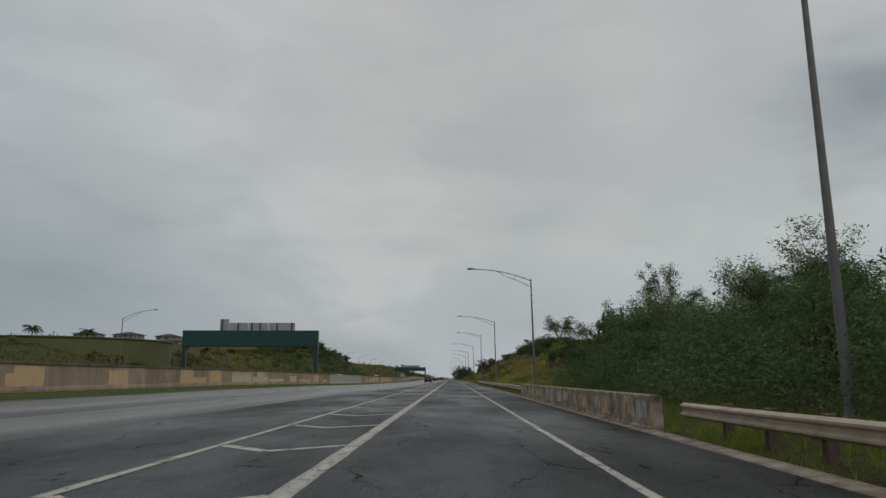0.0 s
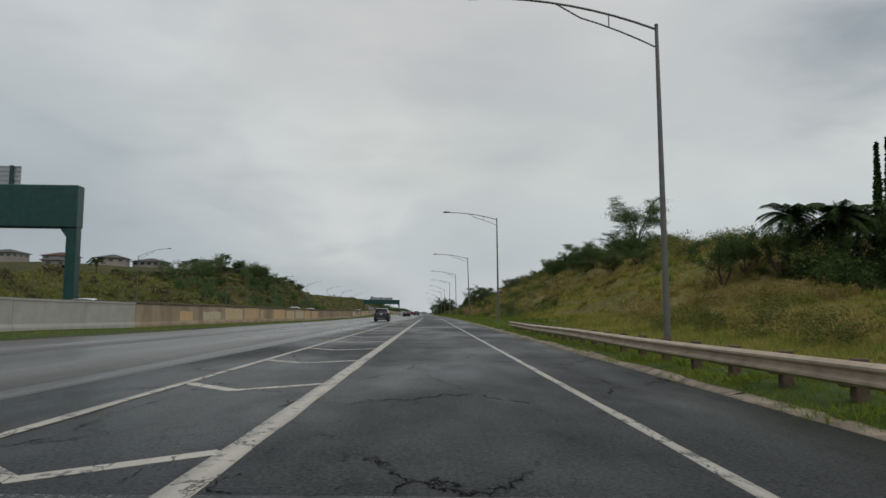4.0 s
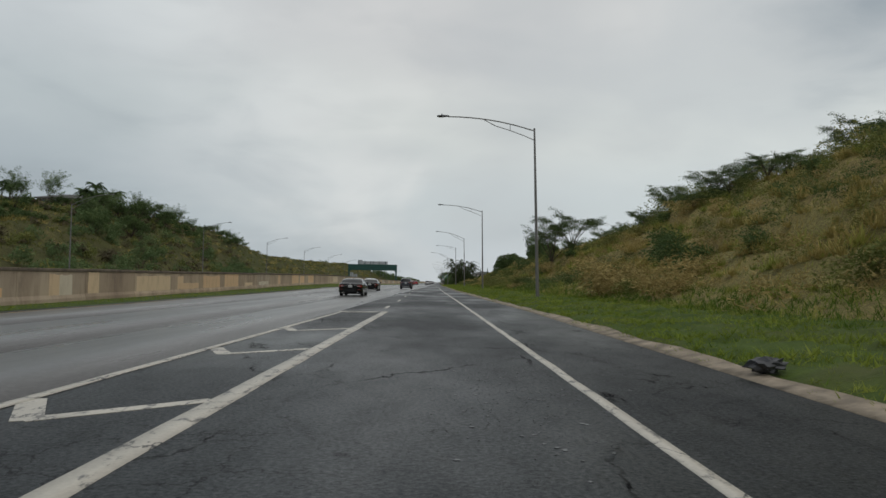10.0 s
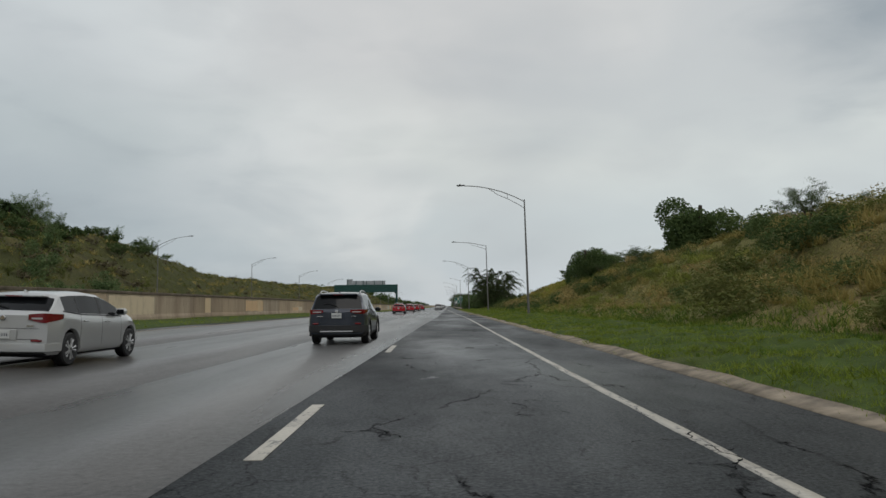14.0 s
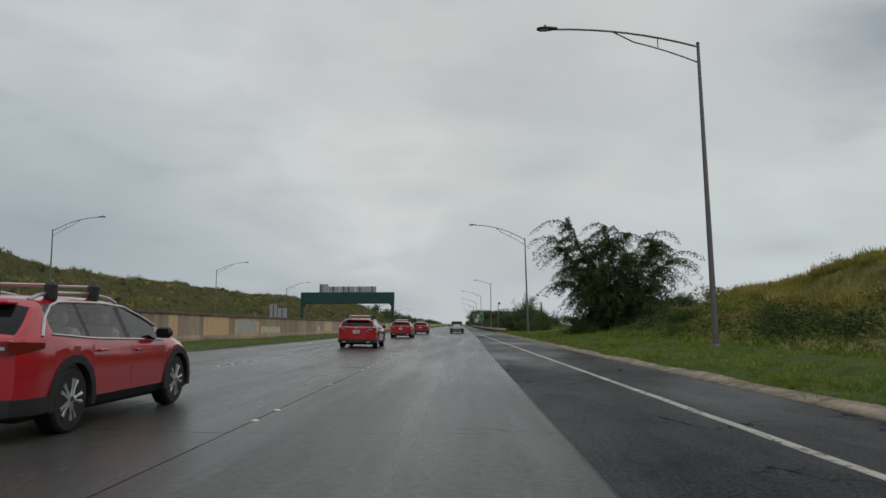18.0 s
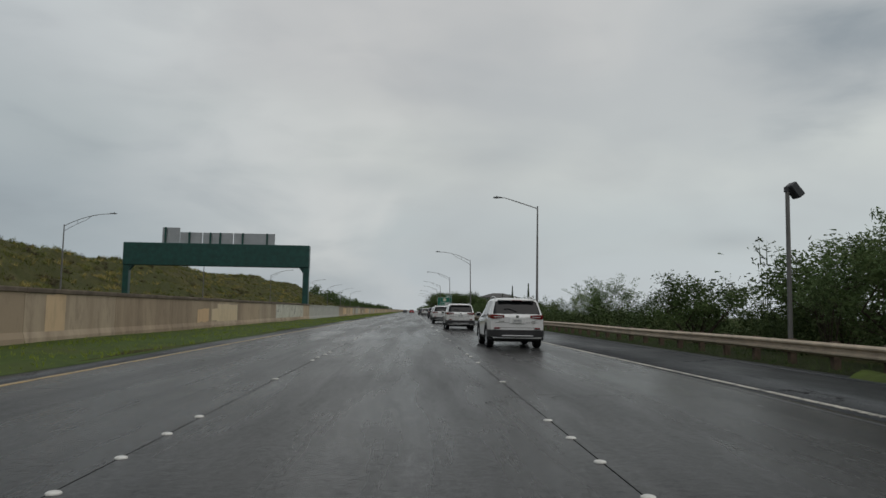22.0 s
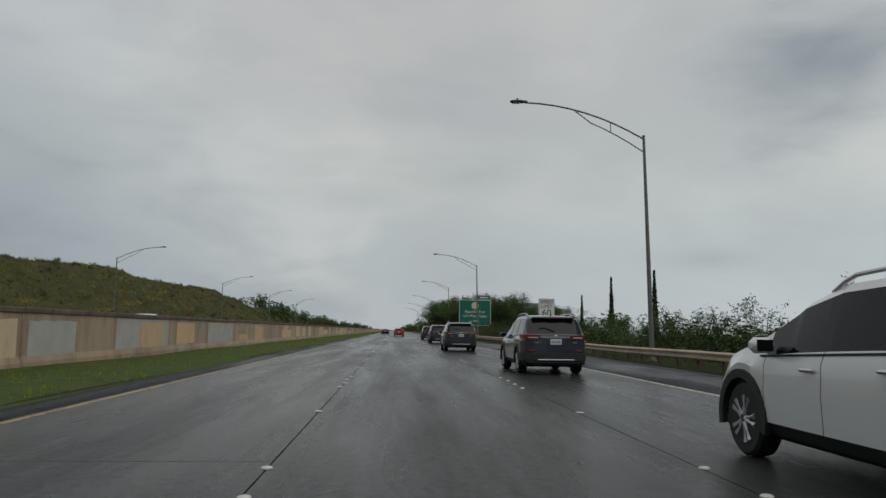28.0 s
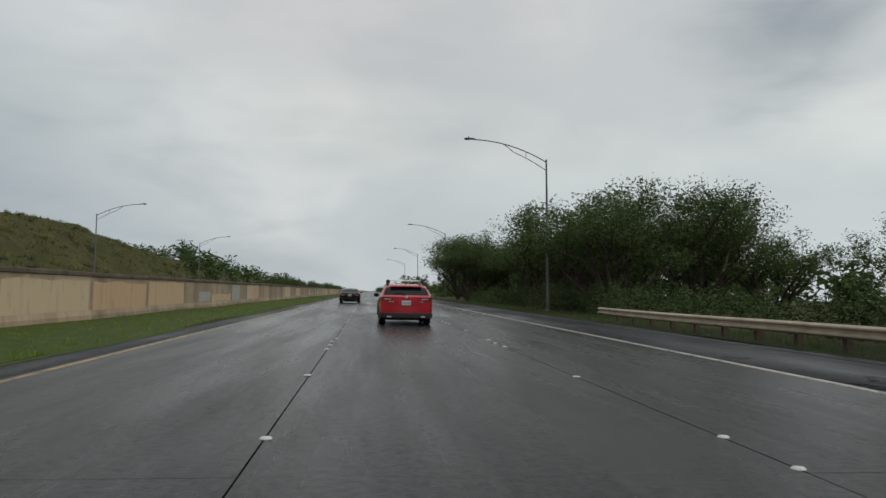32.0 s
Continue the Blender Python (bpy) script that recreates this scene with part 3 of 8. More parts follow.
# ---- ground: one sheet to the horizon ----
def build_ground():
    ys = np.concatenate([[-400, -200, -120], np.arange(-80, 110, 2.5), np.arange(110, 520, 1.0), np.arange(520, 1150, 2.5), [1180, 1230, 1300, 1400, 1600, 2000, 2800, 4500]])
    left = np.concatenate([[-4000, -2000, -1000, -500, -300, -200, -150, -120], np.arange(-105, -46, 1.25), [-46, -30]])
    median = [lambda y: wall_x(y) - 0.51, lambda y: wall_x(y) - 0.49, lambda y: (wall_x(y) + yellow_x(y)) / 2, lambda y: yellow_x(y) - 0.96, lambda y: yellow_x(y) - 0.94, lambda y: 0 * y - 6]
    right = np.concatenate([[-0.02, 0.02, 1.5, 3, 4.5], np.arange(5.4, 30, 0.6), [31.5, 33, 35, 37.5, 40, 44, 50, 60, 80, 120, 200, 400, 900, 2000, 4000]])
    cols = []
    for x in left:
        cols.append(np.full(len(ys), x))
    for line in median:
        cols.append(line(ys))
    for r in right:
        cols.append(kerb_x(ys) + r)
    gx = np.stack(cols, 1)
    gy = np.repeat(ys[:, None], gx.shape[1], 1)
    gz = ground_z(gx, gy)
    n, k = gx.shape
    idx = np.arange(n * k).reshape(n, k)
    f = np.stack([idx[:-1, :-1], idx[:-1, 1:], idx[1:, 1:], idx[1:, :-1]], -1).reshape(-1, 4)
    me = fast_mesh("ground", np.stack([gx, gy, gz], -1).reshape(-1, 3), f, GROUND)
    me.polygons.foreach_set("use_smooth", [True] * len(me.polygons))
    me.materials.append(OLIVE)
    near = lambda x, y: 0 < x < 45 + 9 * math.sin(y * 0.043) + 5 * math.sin(y * 0.19) and 84 + 0.6 * x < y < 520 - 0.4 * x + 4 * math.sin(x)
    side = np.array([not near(gx[i, j], ys[i]) for i in range(n - 1) for j in range(k - 1)])
    me.polygons.foreach_set("material_index", side.astype(np.int32))
    tagged(new("ground", me), "hilly ground of dry yellow grass and dark soil", "ground", kind="structure")


build_ground()


def strip(name, inner, outer, y0, y1, step, z, mat, label, category, drop=0.06, parent=None, kind="structure", zf=None, level=True):
    """A sheet between two lines along the road, with a real edge on both sides."""
    ys = np.arange(y0, y1 + step * 0.5, step)
    a, b = inner(ys) if callable(inner) else np.full(len(ys), inner), outer(ys) if callable(outer) else np.full(len(ys), outer)
    z1 = np.full(len(ys), z)
    z2 = z1 if zf is None else zf(ys)
    if level:
        z1, z2 = z1 + bank(a, ys), z2 + bank(b, ys)
    v = np.stack([np.stack([a, ys, z1 - drop], -1), np.stack([a, ys, z1], -1), np.stack([b, ys, z2], -1), np.stack([b, ys, z2 - drop], -1)], 1).reshape(-1, 3)
    i = np.arange(len(ys) - 1)[:, None] * 4
    f = np.concatenate([np.concatenate([i + k, i + k + 1, i + k + 5, i + k + 4], 1) for k in range(3)])
    ob = new(name, fast_mesh(name, v, f, mat))
    ob.parent = parent
    return tagged(ob, label, category, kind=kind) if parent is None else ob


# ---- road surfaces ----
strip("road_ramp", concrete_x, gutter_x, -80, 1100, 4, 0.0, ASPHALT, "dark wet patched asphalt of the ramp lane and shoulder", "road")
strip("road_main_base", lambda y: yellow_x(y) - 0.95, -0.9, -80, 2600, 5, -0.16, ASPHALT, "dark bed under the concrete lanes", "road")
strip("shoulder_median", lambda y: yellow_x(y) - 0.95, lambda y: yellow_x(y) - 0.12, -80, 2600, 5, 0.0, ASPHALT, "dark gravelly asphalt shoulder beside the median", "road")
strip("road_far", concrete_x, gutter_x, 1100, 2600, 50, 0.0, ASPHALT, "far asphalt shoulder", "road")
strip("road_opposite", -44.0, lambda y: wall_x(y) - 0.7, -80, 2600, 20, 0.5, ASPHALT, "wet asphalt of the opposite carriageway", "road", level=False)
strip("worn_asphalt", lambda y: -1.35 + 0.1 * np.sin(y * 0.9), lambda y: 4.5 + 0.12 * np.sin(y * 1.3), 75, 104, 1.0, 0.002, WORN, "rough worn asphalt with rain water in its pits", "road", 0.004)
road = tagged(new("road_concrete"), "grey wet concrete slabs of the through lanes", "road", kind="structure")
SLAB0, SLAB1, SLAB = 404.0, 836.0, 6.0
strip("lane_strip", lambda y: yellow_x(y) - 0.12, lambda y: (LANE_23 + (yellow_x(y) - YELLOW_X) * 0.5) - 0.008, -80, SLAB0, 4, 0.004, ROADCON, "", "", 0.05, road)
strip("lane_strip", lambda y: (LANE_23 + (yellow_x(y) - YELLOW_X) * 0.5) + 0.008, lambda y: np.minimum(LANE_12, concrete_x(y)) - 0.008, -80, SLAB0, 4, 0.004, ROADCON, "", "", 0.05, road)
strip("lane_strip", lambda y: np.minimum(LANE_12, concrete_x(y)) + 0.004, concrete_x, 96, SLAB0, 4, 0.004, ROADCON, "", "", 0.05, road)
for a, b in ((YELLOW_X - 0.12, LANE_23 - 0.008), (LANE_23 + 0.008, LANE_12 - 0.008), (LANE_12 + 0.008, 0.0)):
    strip("lane_strip", a, b, SLAB1, 2600, 12, 0.004, DARKCON, "", "", 0.05, road)
    slab = Geo().box((a, 0.003, -0.05), (b, SLAB - 0.003, 0.004)).mesh("slab", DARKCON)
    # the same slab in the middle tone
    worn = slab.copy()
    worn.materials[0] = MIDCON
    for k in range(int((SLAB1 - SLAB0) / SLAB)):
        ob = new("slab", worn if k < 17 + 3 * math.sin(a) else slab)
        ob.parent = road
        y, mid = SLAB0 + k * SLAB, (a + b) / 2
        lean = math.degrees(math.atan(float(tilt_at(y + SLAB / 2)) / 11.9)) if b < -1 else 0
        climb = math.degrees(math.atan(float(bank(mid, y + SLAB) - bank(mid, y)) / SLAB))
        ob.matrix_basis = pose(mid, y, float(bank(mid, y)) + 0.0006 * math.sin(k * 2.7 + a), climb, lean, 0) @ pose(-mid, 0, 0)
strip("lane_strip", 0.003, lambda y: np.maximum(concrete_x(y), 0.006), 410, 575, 3, 0.004, DARKCON, "", "", 0.05, road)

strip("kerb", gutter_x, lambda y: kerb_x(y) - 0.02 + 0.08 * np.sin(y * 1.7) * np.sin(y * 0.61) + 0.06 * np.sin(y * 0.27), 110, 532, 1.0, 0.012, KERBCON, "sandy pale concrete gutter and low kerb", "kerb", 0.08, zf=lambda y: 0.085 + 0.02 * np.sin(y * 0.9))
strip("kerb_early", gutter_x, lambda y: kerb_x(y) + 0.05, -80, 110, 2.0, 0.008, KERBCON, "sandy gutter edge below the barrier", "kerb", 0.08, zf=lambda y: 0.05 + 0 * y)
strip("gravel_edge", gutter_x, lambda y: kerb_x(y) + 0.3, 532, 1100, 4.0, 0.006, ASPHALT, "broken dark asphalt edge below the guard rail", "road", 0.08, zf=lambda y: -0.02 + 0 * y)


def hummocks(x, y):
    """The lumpy surface of the thick verge grass, rounded off at the gutter."""
    r = x - kerb_x(y)
    lump_ = 0.055 * np.sin(x * 5.1 + 2.0 * np.sin(y * 1.9)) * np.sin(y * 4.3 + 1.5 * np.sin(x * 2.7)) + 0.05 * np.sin(x * 2.1 + y * 1.3) * np.sin(y * 1.7 - x * 0.9) + 0.025 * np.sin(x * 11 + y * 7.3) * np.sin(y * 9.7)
    return (0.10 + lump_) * smooth((r + 0.2) / 0.35) * smooth((4.5 - r) / 1.2)


def verge_strip(name, inner, outer, n, y0, y1, step, label, mat=VERGE):
    ys = np.arange(y0, y1 + 1, step)
    u = np.linspace(0, 1, n)
    a = np.broadcast_to(inner(ys) if callable(inner) else inner, ys.shape)
    b = np.broadcast_to(outer(ys) if callable(outer) else outer, ys.shape)
    x = a[:, None] + (b - a)[:, None] * u
    y = np.repeat(ys[:, None], n, 1)
    z = ground_z(np.minimum(x, yellow_x(y) - 0.97) if b[0] < -5 else x, y) + 0.03 + 0.03 * np.sin(x * 2.3 + y * 0.7) * np.sin(y * 1.1)
    if mat is VERGE and b[0] > 0:
        z += hummocks(x, y)
    if b[0] < -5:
        z[:, -1] = 0.006 + bank(b, ys)
    idx = np.arange(x.size).reshape(x.shape)
    f = np.stack([idx[:-1, :-1], idx[:-1, 1:], idx[1:, 1:], idx[1:, :-1]], -1).reshape(-1, 4)
    tagged(new(name, fast_mesh(name, np.stack([x, y, z], -1).reshape(-1, 3), f, mat)), label, "grass verge", kind="structure")


verge_strip("verge_right", lambda y: kerb_x(y) - 0.15 + 0.1 * np.sin(y * 1.3) * np.sin(y * 0.37) + 0.07 * np.sin(y * 2.9 + 1) + 0.05 * np.sin(y * 4.7), lambda y: kerb_x(y) + 4.0 + np.sin(y * 0.13) * 0.5, 30, 100, 545, 0.25, "lush uneven wet green grass verge beside the kerb")
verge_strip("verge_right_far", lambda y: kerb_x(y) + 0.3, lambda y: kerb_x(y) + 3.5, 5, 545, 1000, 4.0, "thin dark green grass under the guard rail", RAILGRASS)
verge_strip("verge_median", lambda y: wall_x(y) - 0.02, lambda y: yellow_x(y) - 0.8 + 0.1 * np.sin(y * 0.37) + 0.05 * np.sin(y * 1.9), 6, -80, 1100, 3.0, "green grass strip along the median wall")


# ---- road markings ----
def line_mark(name, at, width, y0, y1, step, mat, label, z=0.004):
    return strip(name, lambda y: at(y) - width / 2 + 0.012 * np.sin(y * 2.1), lambda y: at(y) + width / 2 + 0.012 * np.sin(y * 1.7 + 1), y0, y1, step, z, mat, label, "road marking", 0.006)


line_mark("line_edge", edge_x, 0.135, -80, 540, 1.5, WHITE_PAINT, "worn white edge line beside the shoulder")
line_mark("line_edge_far", edge_x, 0.13, 540, 1200, 6, WHITE_PAINT, "thin worn white edge line", 0.009)
line_mark("line_gore_inner", lambda y: GORE_IN + 0 * y, 0.25, -80, 268.9, 1.5, WHITE_PAINT, "thick cracked white line of the painted gore")
line_mark("line_gore_outer", gore_out, 0.15, -80, 268.9, 1.5, WHITE_PAINT, "white outer line of the painted gore", 0.010)
line_mark("line_yellow", yellow_x, 0.10, -80, 1600, 6, YELLOW_PAINT, "worn yellow line along the median shoulder", 0.009)


def slanted(p, q, w):
    """A painted bar from p to q."""
    (x0, y0), (x1, y1) = p, q
    d = Vector((x1 - x0, y1 - y0)).normalized()
    o = Vector((-d.y, d.x)) * w / 2
    return [(x0 + o.x, y0 + o.y), (x1 + o.x, y1 + o.y), (x1 - o.x, y1 - o.y), (x0 - o.x, y0 - o.y)]


def chevron(y):
    g = Geo()
    g.prism(slanted((float(gore_out(y + 1.05)) + 0.05, y + 1.05), (-0.40, y), 0.25), -0.002, 0.0045, "z")
    g.prism(slanted((-0.45, y + 0.02), (GORE_IN - 0.1, y + 1.15), 0.2), -0.002, 0.005, "z")
    tagged(part("chevron_marking", g, WHITE_PAINT), "white painted chevron in the gore, worn", "road marking", "gore chevrons", "structure")


chev_y = [35.1 + 5.71 * (i - 8) + 45.7 - 0.02 for i in range(-12, 9)] + [80.8 + 5.88 * i for i in range(1, 14)] + [157.3 + 5.7 * i for i in range(1, 9)]
chev_y += [chev_y[-1] + 5.5 * i for i in range(1, 11)]
for y in chev_y:
    if y < 263:
        chevron(y)
g = Geo()
g.prism([(-0.9, 269.1), (0.86, 269.02), (0.95, 269.22), (-0.98, 269.4)], -0.002, 0.006, "z")
g.prism(slanted((0.62, 268.98), (-0.5, 268.42), 0.2), -0.002, 0.0055, "z")
g.prism(slanted((-0.75, 269.1), (-0.48, 268.5), 0.16), -0.002, 0.005, "z")
tagged(part("gore_end_marking", g, WHITE_PAINT), "white painted bar closing the end of the gore", "road marking", kind="structure")
for k in range(7):
    y = (272.9, 284.6, 297.9, 312.2, 325.4, 338.6, 351.8)[k]
    x = float(dash_x(y + 1.5))
    g = Geo().prism(slanted((x + 0.03, y), (x - 0.03, y + 3.2), 0.15), -0.002, 0.005, "z")
    tagged(part("lane_dash", g, WHITE_PAINT), "white lane dash on dark asphalt", "road marking", "lane dashes", "structure")

# raised round lane markers, four and then a gap
DOTWHITE = simple("white_ceramic_marker", (0.6, 0.59, 0.55), 0.35, 0, 0.2, 20)
dot = Geo().lathe([(0.052, 0.0), (0.05, 0.008), (0.038, 0.016), (0.015, 0.0195)], 12).mesh("lane_marker", DOTWHITE, True)
square = Geo().box((-0.05, -0.05, 0), (0.05, 0.05, 0.016), 0.012).mesh("lane_marker", DOTWHITE)
markers = tagged(new("lane_markers"), "raised white ceramic lane markers on wet concrete", "road marker", kind="structure")
for lane in (LANE_12, LANE_23):
    y = 402.3
    while y < 850:
        for off, me in ((0, dot), (1.1, dot), (2.2, dot), (3.3, dot), (7.6, square)):
            if random.random() < 0.9:
                ob = new("marker", me)
                ob.parent, ob.location = markers, (lane + random.uniform(-0.03, 0.03), y + off, 0.004 + float(bank(lane, y + off)))
        y += 12.17


# ---- median wall ----
def wall_section(y0, length, mat, top=1.62, thick=0.3):
    g = Geo()
    prof = [(-0.36, -0.3), (0.0, -0.3), (0.0, 0.25), (-0.05, 0.42), (-0.05, top - 0.12), (-0.02, top - 0.1), (-0.02, top), (-0.34, top), (-0.34, top - 0.1), (-0.31, top - 0.12), (-0.31, 0.3), (-0.36, 0.2)]
    g.prism([(WALL_X + x, z) for x, z in prof], y0 + 0.012, y0 + length - 0.012, "y")
    return g.mesh("wall_panel", mat)


wall = tagged(new("median_wall"), "long stained tan concrete median wall with patched panels", "wall", kind="structure")
PANEL = 6.1
rng = random.Random(5)
panel_mesh = wall_section(0, PANEL, WALLCON)
def make_flaked():
    m = Mat("pale_flaking_paint", 0.8, 0, 0.25)
    col = m.ramp(m.noise(1.2, 4, 0.6), [(0.3, (0.52, 0.50, 0.42)), (0.7, (0.66, 0.64, 0.56))])
    m.set("Base Color", m.mix(m.ramp(m.noise(2.6, 5, 0.65, (1, 1, 0.5)), [(0.6, 0.0), (0.63, 1.0)]), col, (0.13, 0.10, 0.08)))
    return m.m


FLAKED = make_flaked()
COPING = simple("mould_stained_coping", (0.135, 0.108, 0.082), 0.85, 0, 0.5, 1.1, 0.25)
cap_mesh = Geo().box((WALL_X - 0.36, 0.012, 1.49), (WALL_X + 0.004, PANEL - 0.012, 1.632), 0.02).mesh("coping", COPING)
new_mesh = wall_section(0, PANEL, NEWCON, 1.55)


def on_wall(y):
    """The pose of the wall panel that begins at y, on its line and its footing."""
    foot = lambda q: float(bank(wall_x(q), q))
    turn = -math.degrees(math.atan(float(wall_x(y + PANEL) - wall_x(y)) / PANEL))
    climb = math.degrees(math.atan((foot(y + PANEL) - foot(y)) / PANEL))
    return pose(float(wall_x(y)), y, foot(y) + rng.uniform(-0.012, 0.012), climb, 0, turn) @ pose(-WALL_X, 0, 0)


y = -76.7
while y < 1180:
    fresh = 112.5 < y + PANEL / 2 < 143 or 608 < y + PANEL / 2 < 635
    at = on_wall(y)
    if not fresh:
        cap = new("coping", cap_mesh)
        cap.parent, cap.matrix_basis = wall, at
    ob = new("panel", new_mesh if fresh else panel_mesh)
    ob.parent, ob.matrix_basis = wall, at
    if not fresh and not 587 < y < 606 and rng.random() < (0.95 if 655 < y < 860 else 0.8 if y < 208 else 0.0 if y < 256 else 0.92 if y < 338 else 0.4 if y < 430 else 0.62):
        for _ in range(rng.choice((1, 1, 2))):
            w = rng.choice((2.7, 5.7, 5.7)) if y < 150 else rng.choice((1.2, 2.0, 3.0, 4.5, 5.6)) if y < 655 else rng.choice((2.5, 2.8, 5.7, 5.7))
            a = rng.uniform(0.15, max(0.2, PANEL - w - 0.2))
            lo, hi = (rng.uniform(0.3, 0.45), rng.uniform(1.3, 1.5)) if rng.random() < 0.75 else (0.42, rng.uniform(0.7, 1.1))
            b = min(a + w, PANEL - 0.05)
            edge = [(a + (b - a) * u / 6, lo + rng.uniform(-0.04, 0.06)) for u in range(7)] + [(b - (b - a) * u / 6, hi + rng.uniform(-0.05, 0.025)) for u in range(7)]
            part("paint_patch", Geo().prism(edge, WALL_X - 0.049, WALL_X - 0.046 + rng.uniform(0, 0.002), "x"), PATCH if rng.random() < (0.72 if y > 655 else 0.97) else NEWCON, wall).matrix_basis = at
    if 587 < y < 601:
        part("flaking_paint", Geo().box((WALL_X - 0.049, 0.05, 0.4), (WALL_X - 0.0465, PANEL - 0.05 if y < 600 else 1.9, 1.47)), FLAKED, wall, "pale flaking paint on the wall").matrix_basis = at
    y += PANEL
strip("wall_far", WALL_X - 0.3, WALL_X, 1180, 2600, 50, 1.6, WALLCON, "far end of the median wall", "wall", 1.9)


# ---- street lamps ----
def street_lamp(x, y, top, arm, rise, side, label, group, single=False, lean=0.0):
    """A tapered pole with a curved truss arm; side -1 reaches to the left."""
    base = float(ground_z(x, y))
    t = thing("street_lamp", label, "street lamp", group, at=pose(x, y, base, 0, lean, 0))
    h = top - base
    part("pole", Geo().tube([(0, 0, 0.12), (0, 0, h * 0.5), (0, 0, h + 0.12)], [0.115, 0.088, 0.058], 10), GALV, t, smooth=True)
    part("base_flange", Geo().box((-0.2, -0.2, -0.35), (0.2, 0.2, 0.09), 0.03).lathe([(0.15, 0.09), (0.15, 0.13), (0.12, 0.2)], 12), KERBCON if base > 0.3 else GALV, t)
    part("pole_cap", Geo().lathe([(0.066, h + 0.09), (0.066, h + 0.14), (0.02, h + 0.17)], 10), LAMPGREY, t)
    s = side
    if single:
        pts = [(0, 0, h - 0.05), (s * arm * 0.45, 0, h + rise * 0.55), (s * arm * 0.78, 0, h + rise * 0.98), (s * (arm - 0.35), 0, h + rise)]
        part("arm", Geo().tube(pts, [0.045, 0.04, 0.033, 0.03], 8), GALV, t, smooth=True)
    else:
        pts = [(s * arm * u, 0, h - 0.02 + rise * (1 - (1 - u) ** 2.1)) for u in np.linspace(0, 0.93, 9)]
        part("arm", Geo().tube(pts, [0.038] * 9, 8), GALV, t, smooth=True)
        low = [(s * arm * u, 0, h - 0.62 + (rise + 0.6) * (1 - (1 - u) ** 1.9) * 0.93) for u in np.linspace(0, 0.52, 6)]
        low[-1] = (s * arm * 0.55, 0, h - 0.03 + rise * (1 - 0.45 ** 2.1))
        part("lower_arm", Geo().tube(low, 0.026, 7), GALV, t, smooth=True)
        u = 0.26
        part("arm_strut", Geo().tube([(s * arm * u, 0, h - 0.02 + rise * (1 - (1 - u) ** 2.1)), (s * arm * u, 0, h - 0.62 + (rise + 0.6) * (1 - (1 - u) ** 1.9) * 0.93)], 0.02, 6), GALV, t)
    a = arm
    head = Geo()
    secs = [(a - 0.5, 0.05, 0.05), (a - 0.36, 0.09, 0.07), (a - 0.1, 0.16, 0.085), (a + 0.14, 0.16, 0.075), (a + 0.26, 0.08, 0.05)]
    v, f = [], []
    for px, hw, hh in secs:
        for k in range(10):
            ang = 2 * math.pi * k / 10
            v.append((s * px, hw * math.cos(ang), h + rise + 0.01 + hh * max(math.sin(ang), -0.55)))
    for i in range(4):
        for k in range(10):
            f.append((i * 10 + k, i * 10 + (k + 1) % 10, i * 10 + 10 + (k + 1) % 10, i * 10 + 10 + k))
    f += [tuple(range(10)), tuple(range(40, 50))]
    lamp = part("lamp_head", head.add(v, f), LAMPGREY, t, "dark grey cobra-head luminaire", True)
    x0, x1 = sorted((s * (a - 0.14), s * (a + 0.16)))
    part("lens", Geo().box((x0, -0.11, h + rise - 0.055), (x1, 0.11, h + rise - 0.032), 0.01), LENS, lamp)
    part("photocell", Geo().lathe([(0.04, h + rise + 0.08), (0.04, h + rise + 0.15), (0.02, h + rise + 0.17)], 8, at=(s * (a - 0.05), 0, 0)), LAMPGREY, lamp)
    return t


LAMPS = [(10.45, 15.1, 10.6, 5.7, 1.1), (10.2, 69.5, 10.35, 5.8, 1.1), (9.7, 121.8, 10.3, 5.85, 0.95), (9.6, 177.1, 11.2, 5.5, 0.7), (9.45, 231.6, 11.0, 5.95, 0.85),
         (9.05, 287.3, 10.95, 5.95, 0.88), (8.9, 343.5, 11.15, 5.95, 0.9), (8.25, 399.2, 10.6, 5.87, 1.5), (7.75, 458.1, 11.3, 5.6, 0.72), (6.0, 512.3, 10.45, 5.83, 1.65),
         (4.75, 656.6, 9.75, 5.65, 1.5), (4.6, 722.2, 9.7, 5.65, 1.48), (4.7, 788.5, 9.76, 5.55, 1.52), (5.6, 850.9, 10.35, 5.5, 1.4), (5.2, 915, 10.2, 5.6, 1.4), (5.2, 980, 10.2, 5.6, 1.4), (5.2, 1045, 10.2, 5.6, 1.4)]
for x, y, top, arm, rise in LAMPS:
    street_lamp(x + 0.12, y, top, arm, rise + 0.12, -1, "tall galvanised street lamp with curved truss arm over the road", "street lamps on the verge", False, {231.6: -2.3, 287.3: -1.7}.get(y, -1.2))
street_lamp(5.25, 592.3, 9.95, 3.5, 0.8, -1, "galvanised street lamp with a short single arm", "street lamps on the verge", True)
for x, y, top in ((-54, 71, 11.0), (-54, 125.5, 11.1), (-52.5, 180, 11), (-51.5, 235, 10.9), (-50.2, 289.7, 10.8), (-49, 344, 11.2), (-47.9, 398.5, 11.7), (-47.5, 455, 11.7), (-47.3, 513, 11.8), (-46.4, 566, 11.1), (-45.8, 618, 10.3), (-45, 673, 10.2), (-43, 729, 9.8), (-41, 785, 9.6), (-40.5, 840, 9.8), (-40.5, 896, 10), (-40.5, 952, 10)):
    street_lamp(x, y, top, 5.7, 1.55, 1, "galvanised street lamp beside the opposite carriageway", "street lamps across the road")


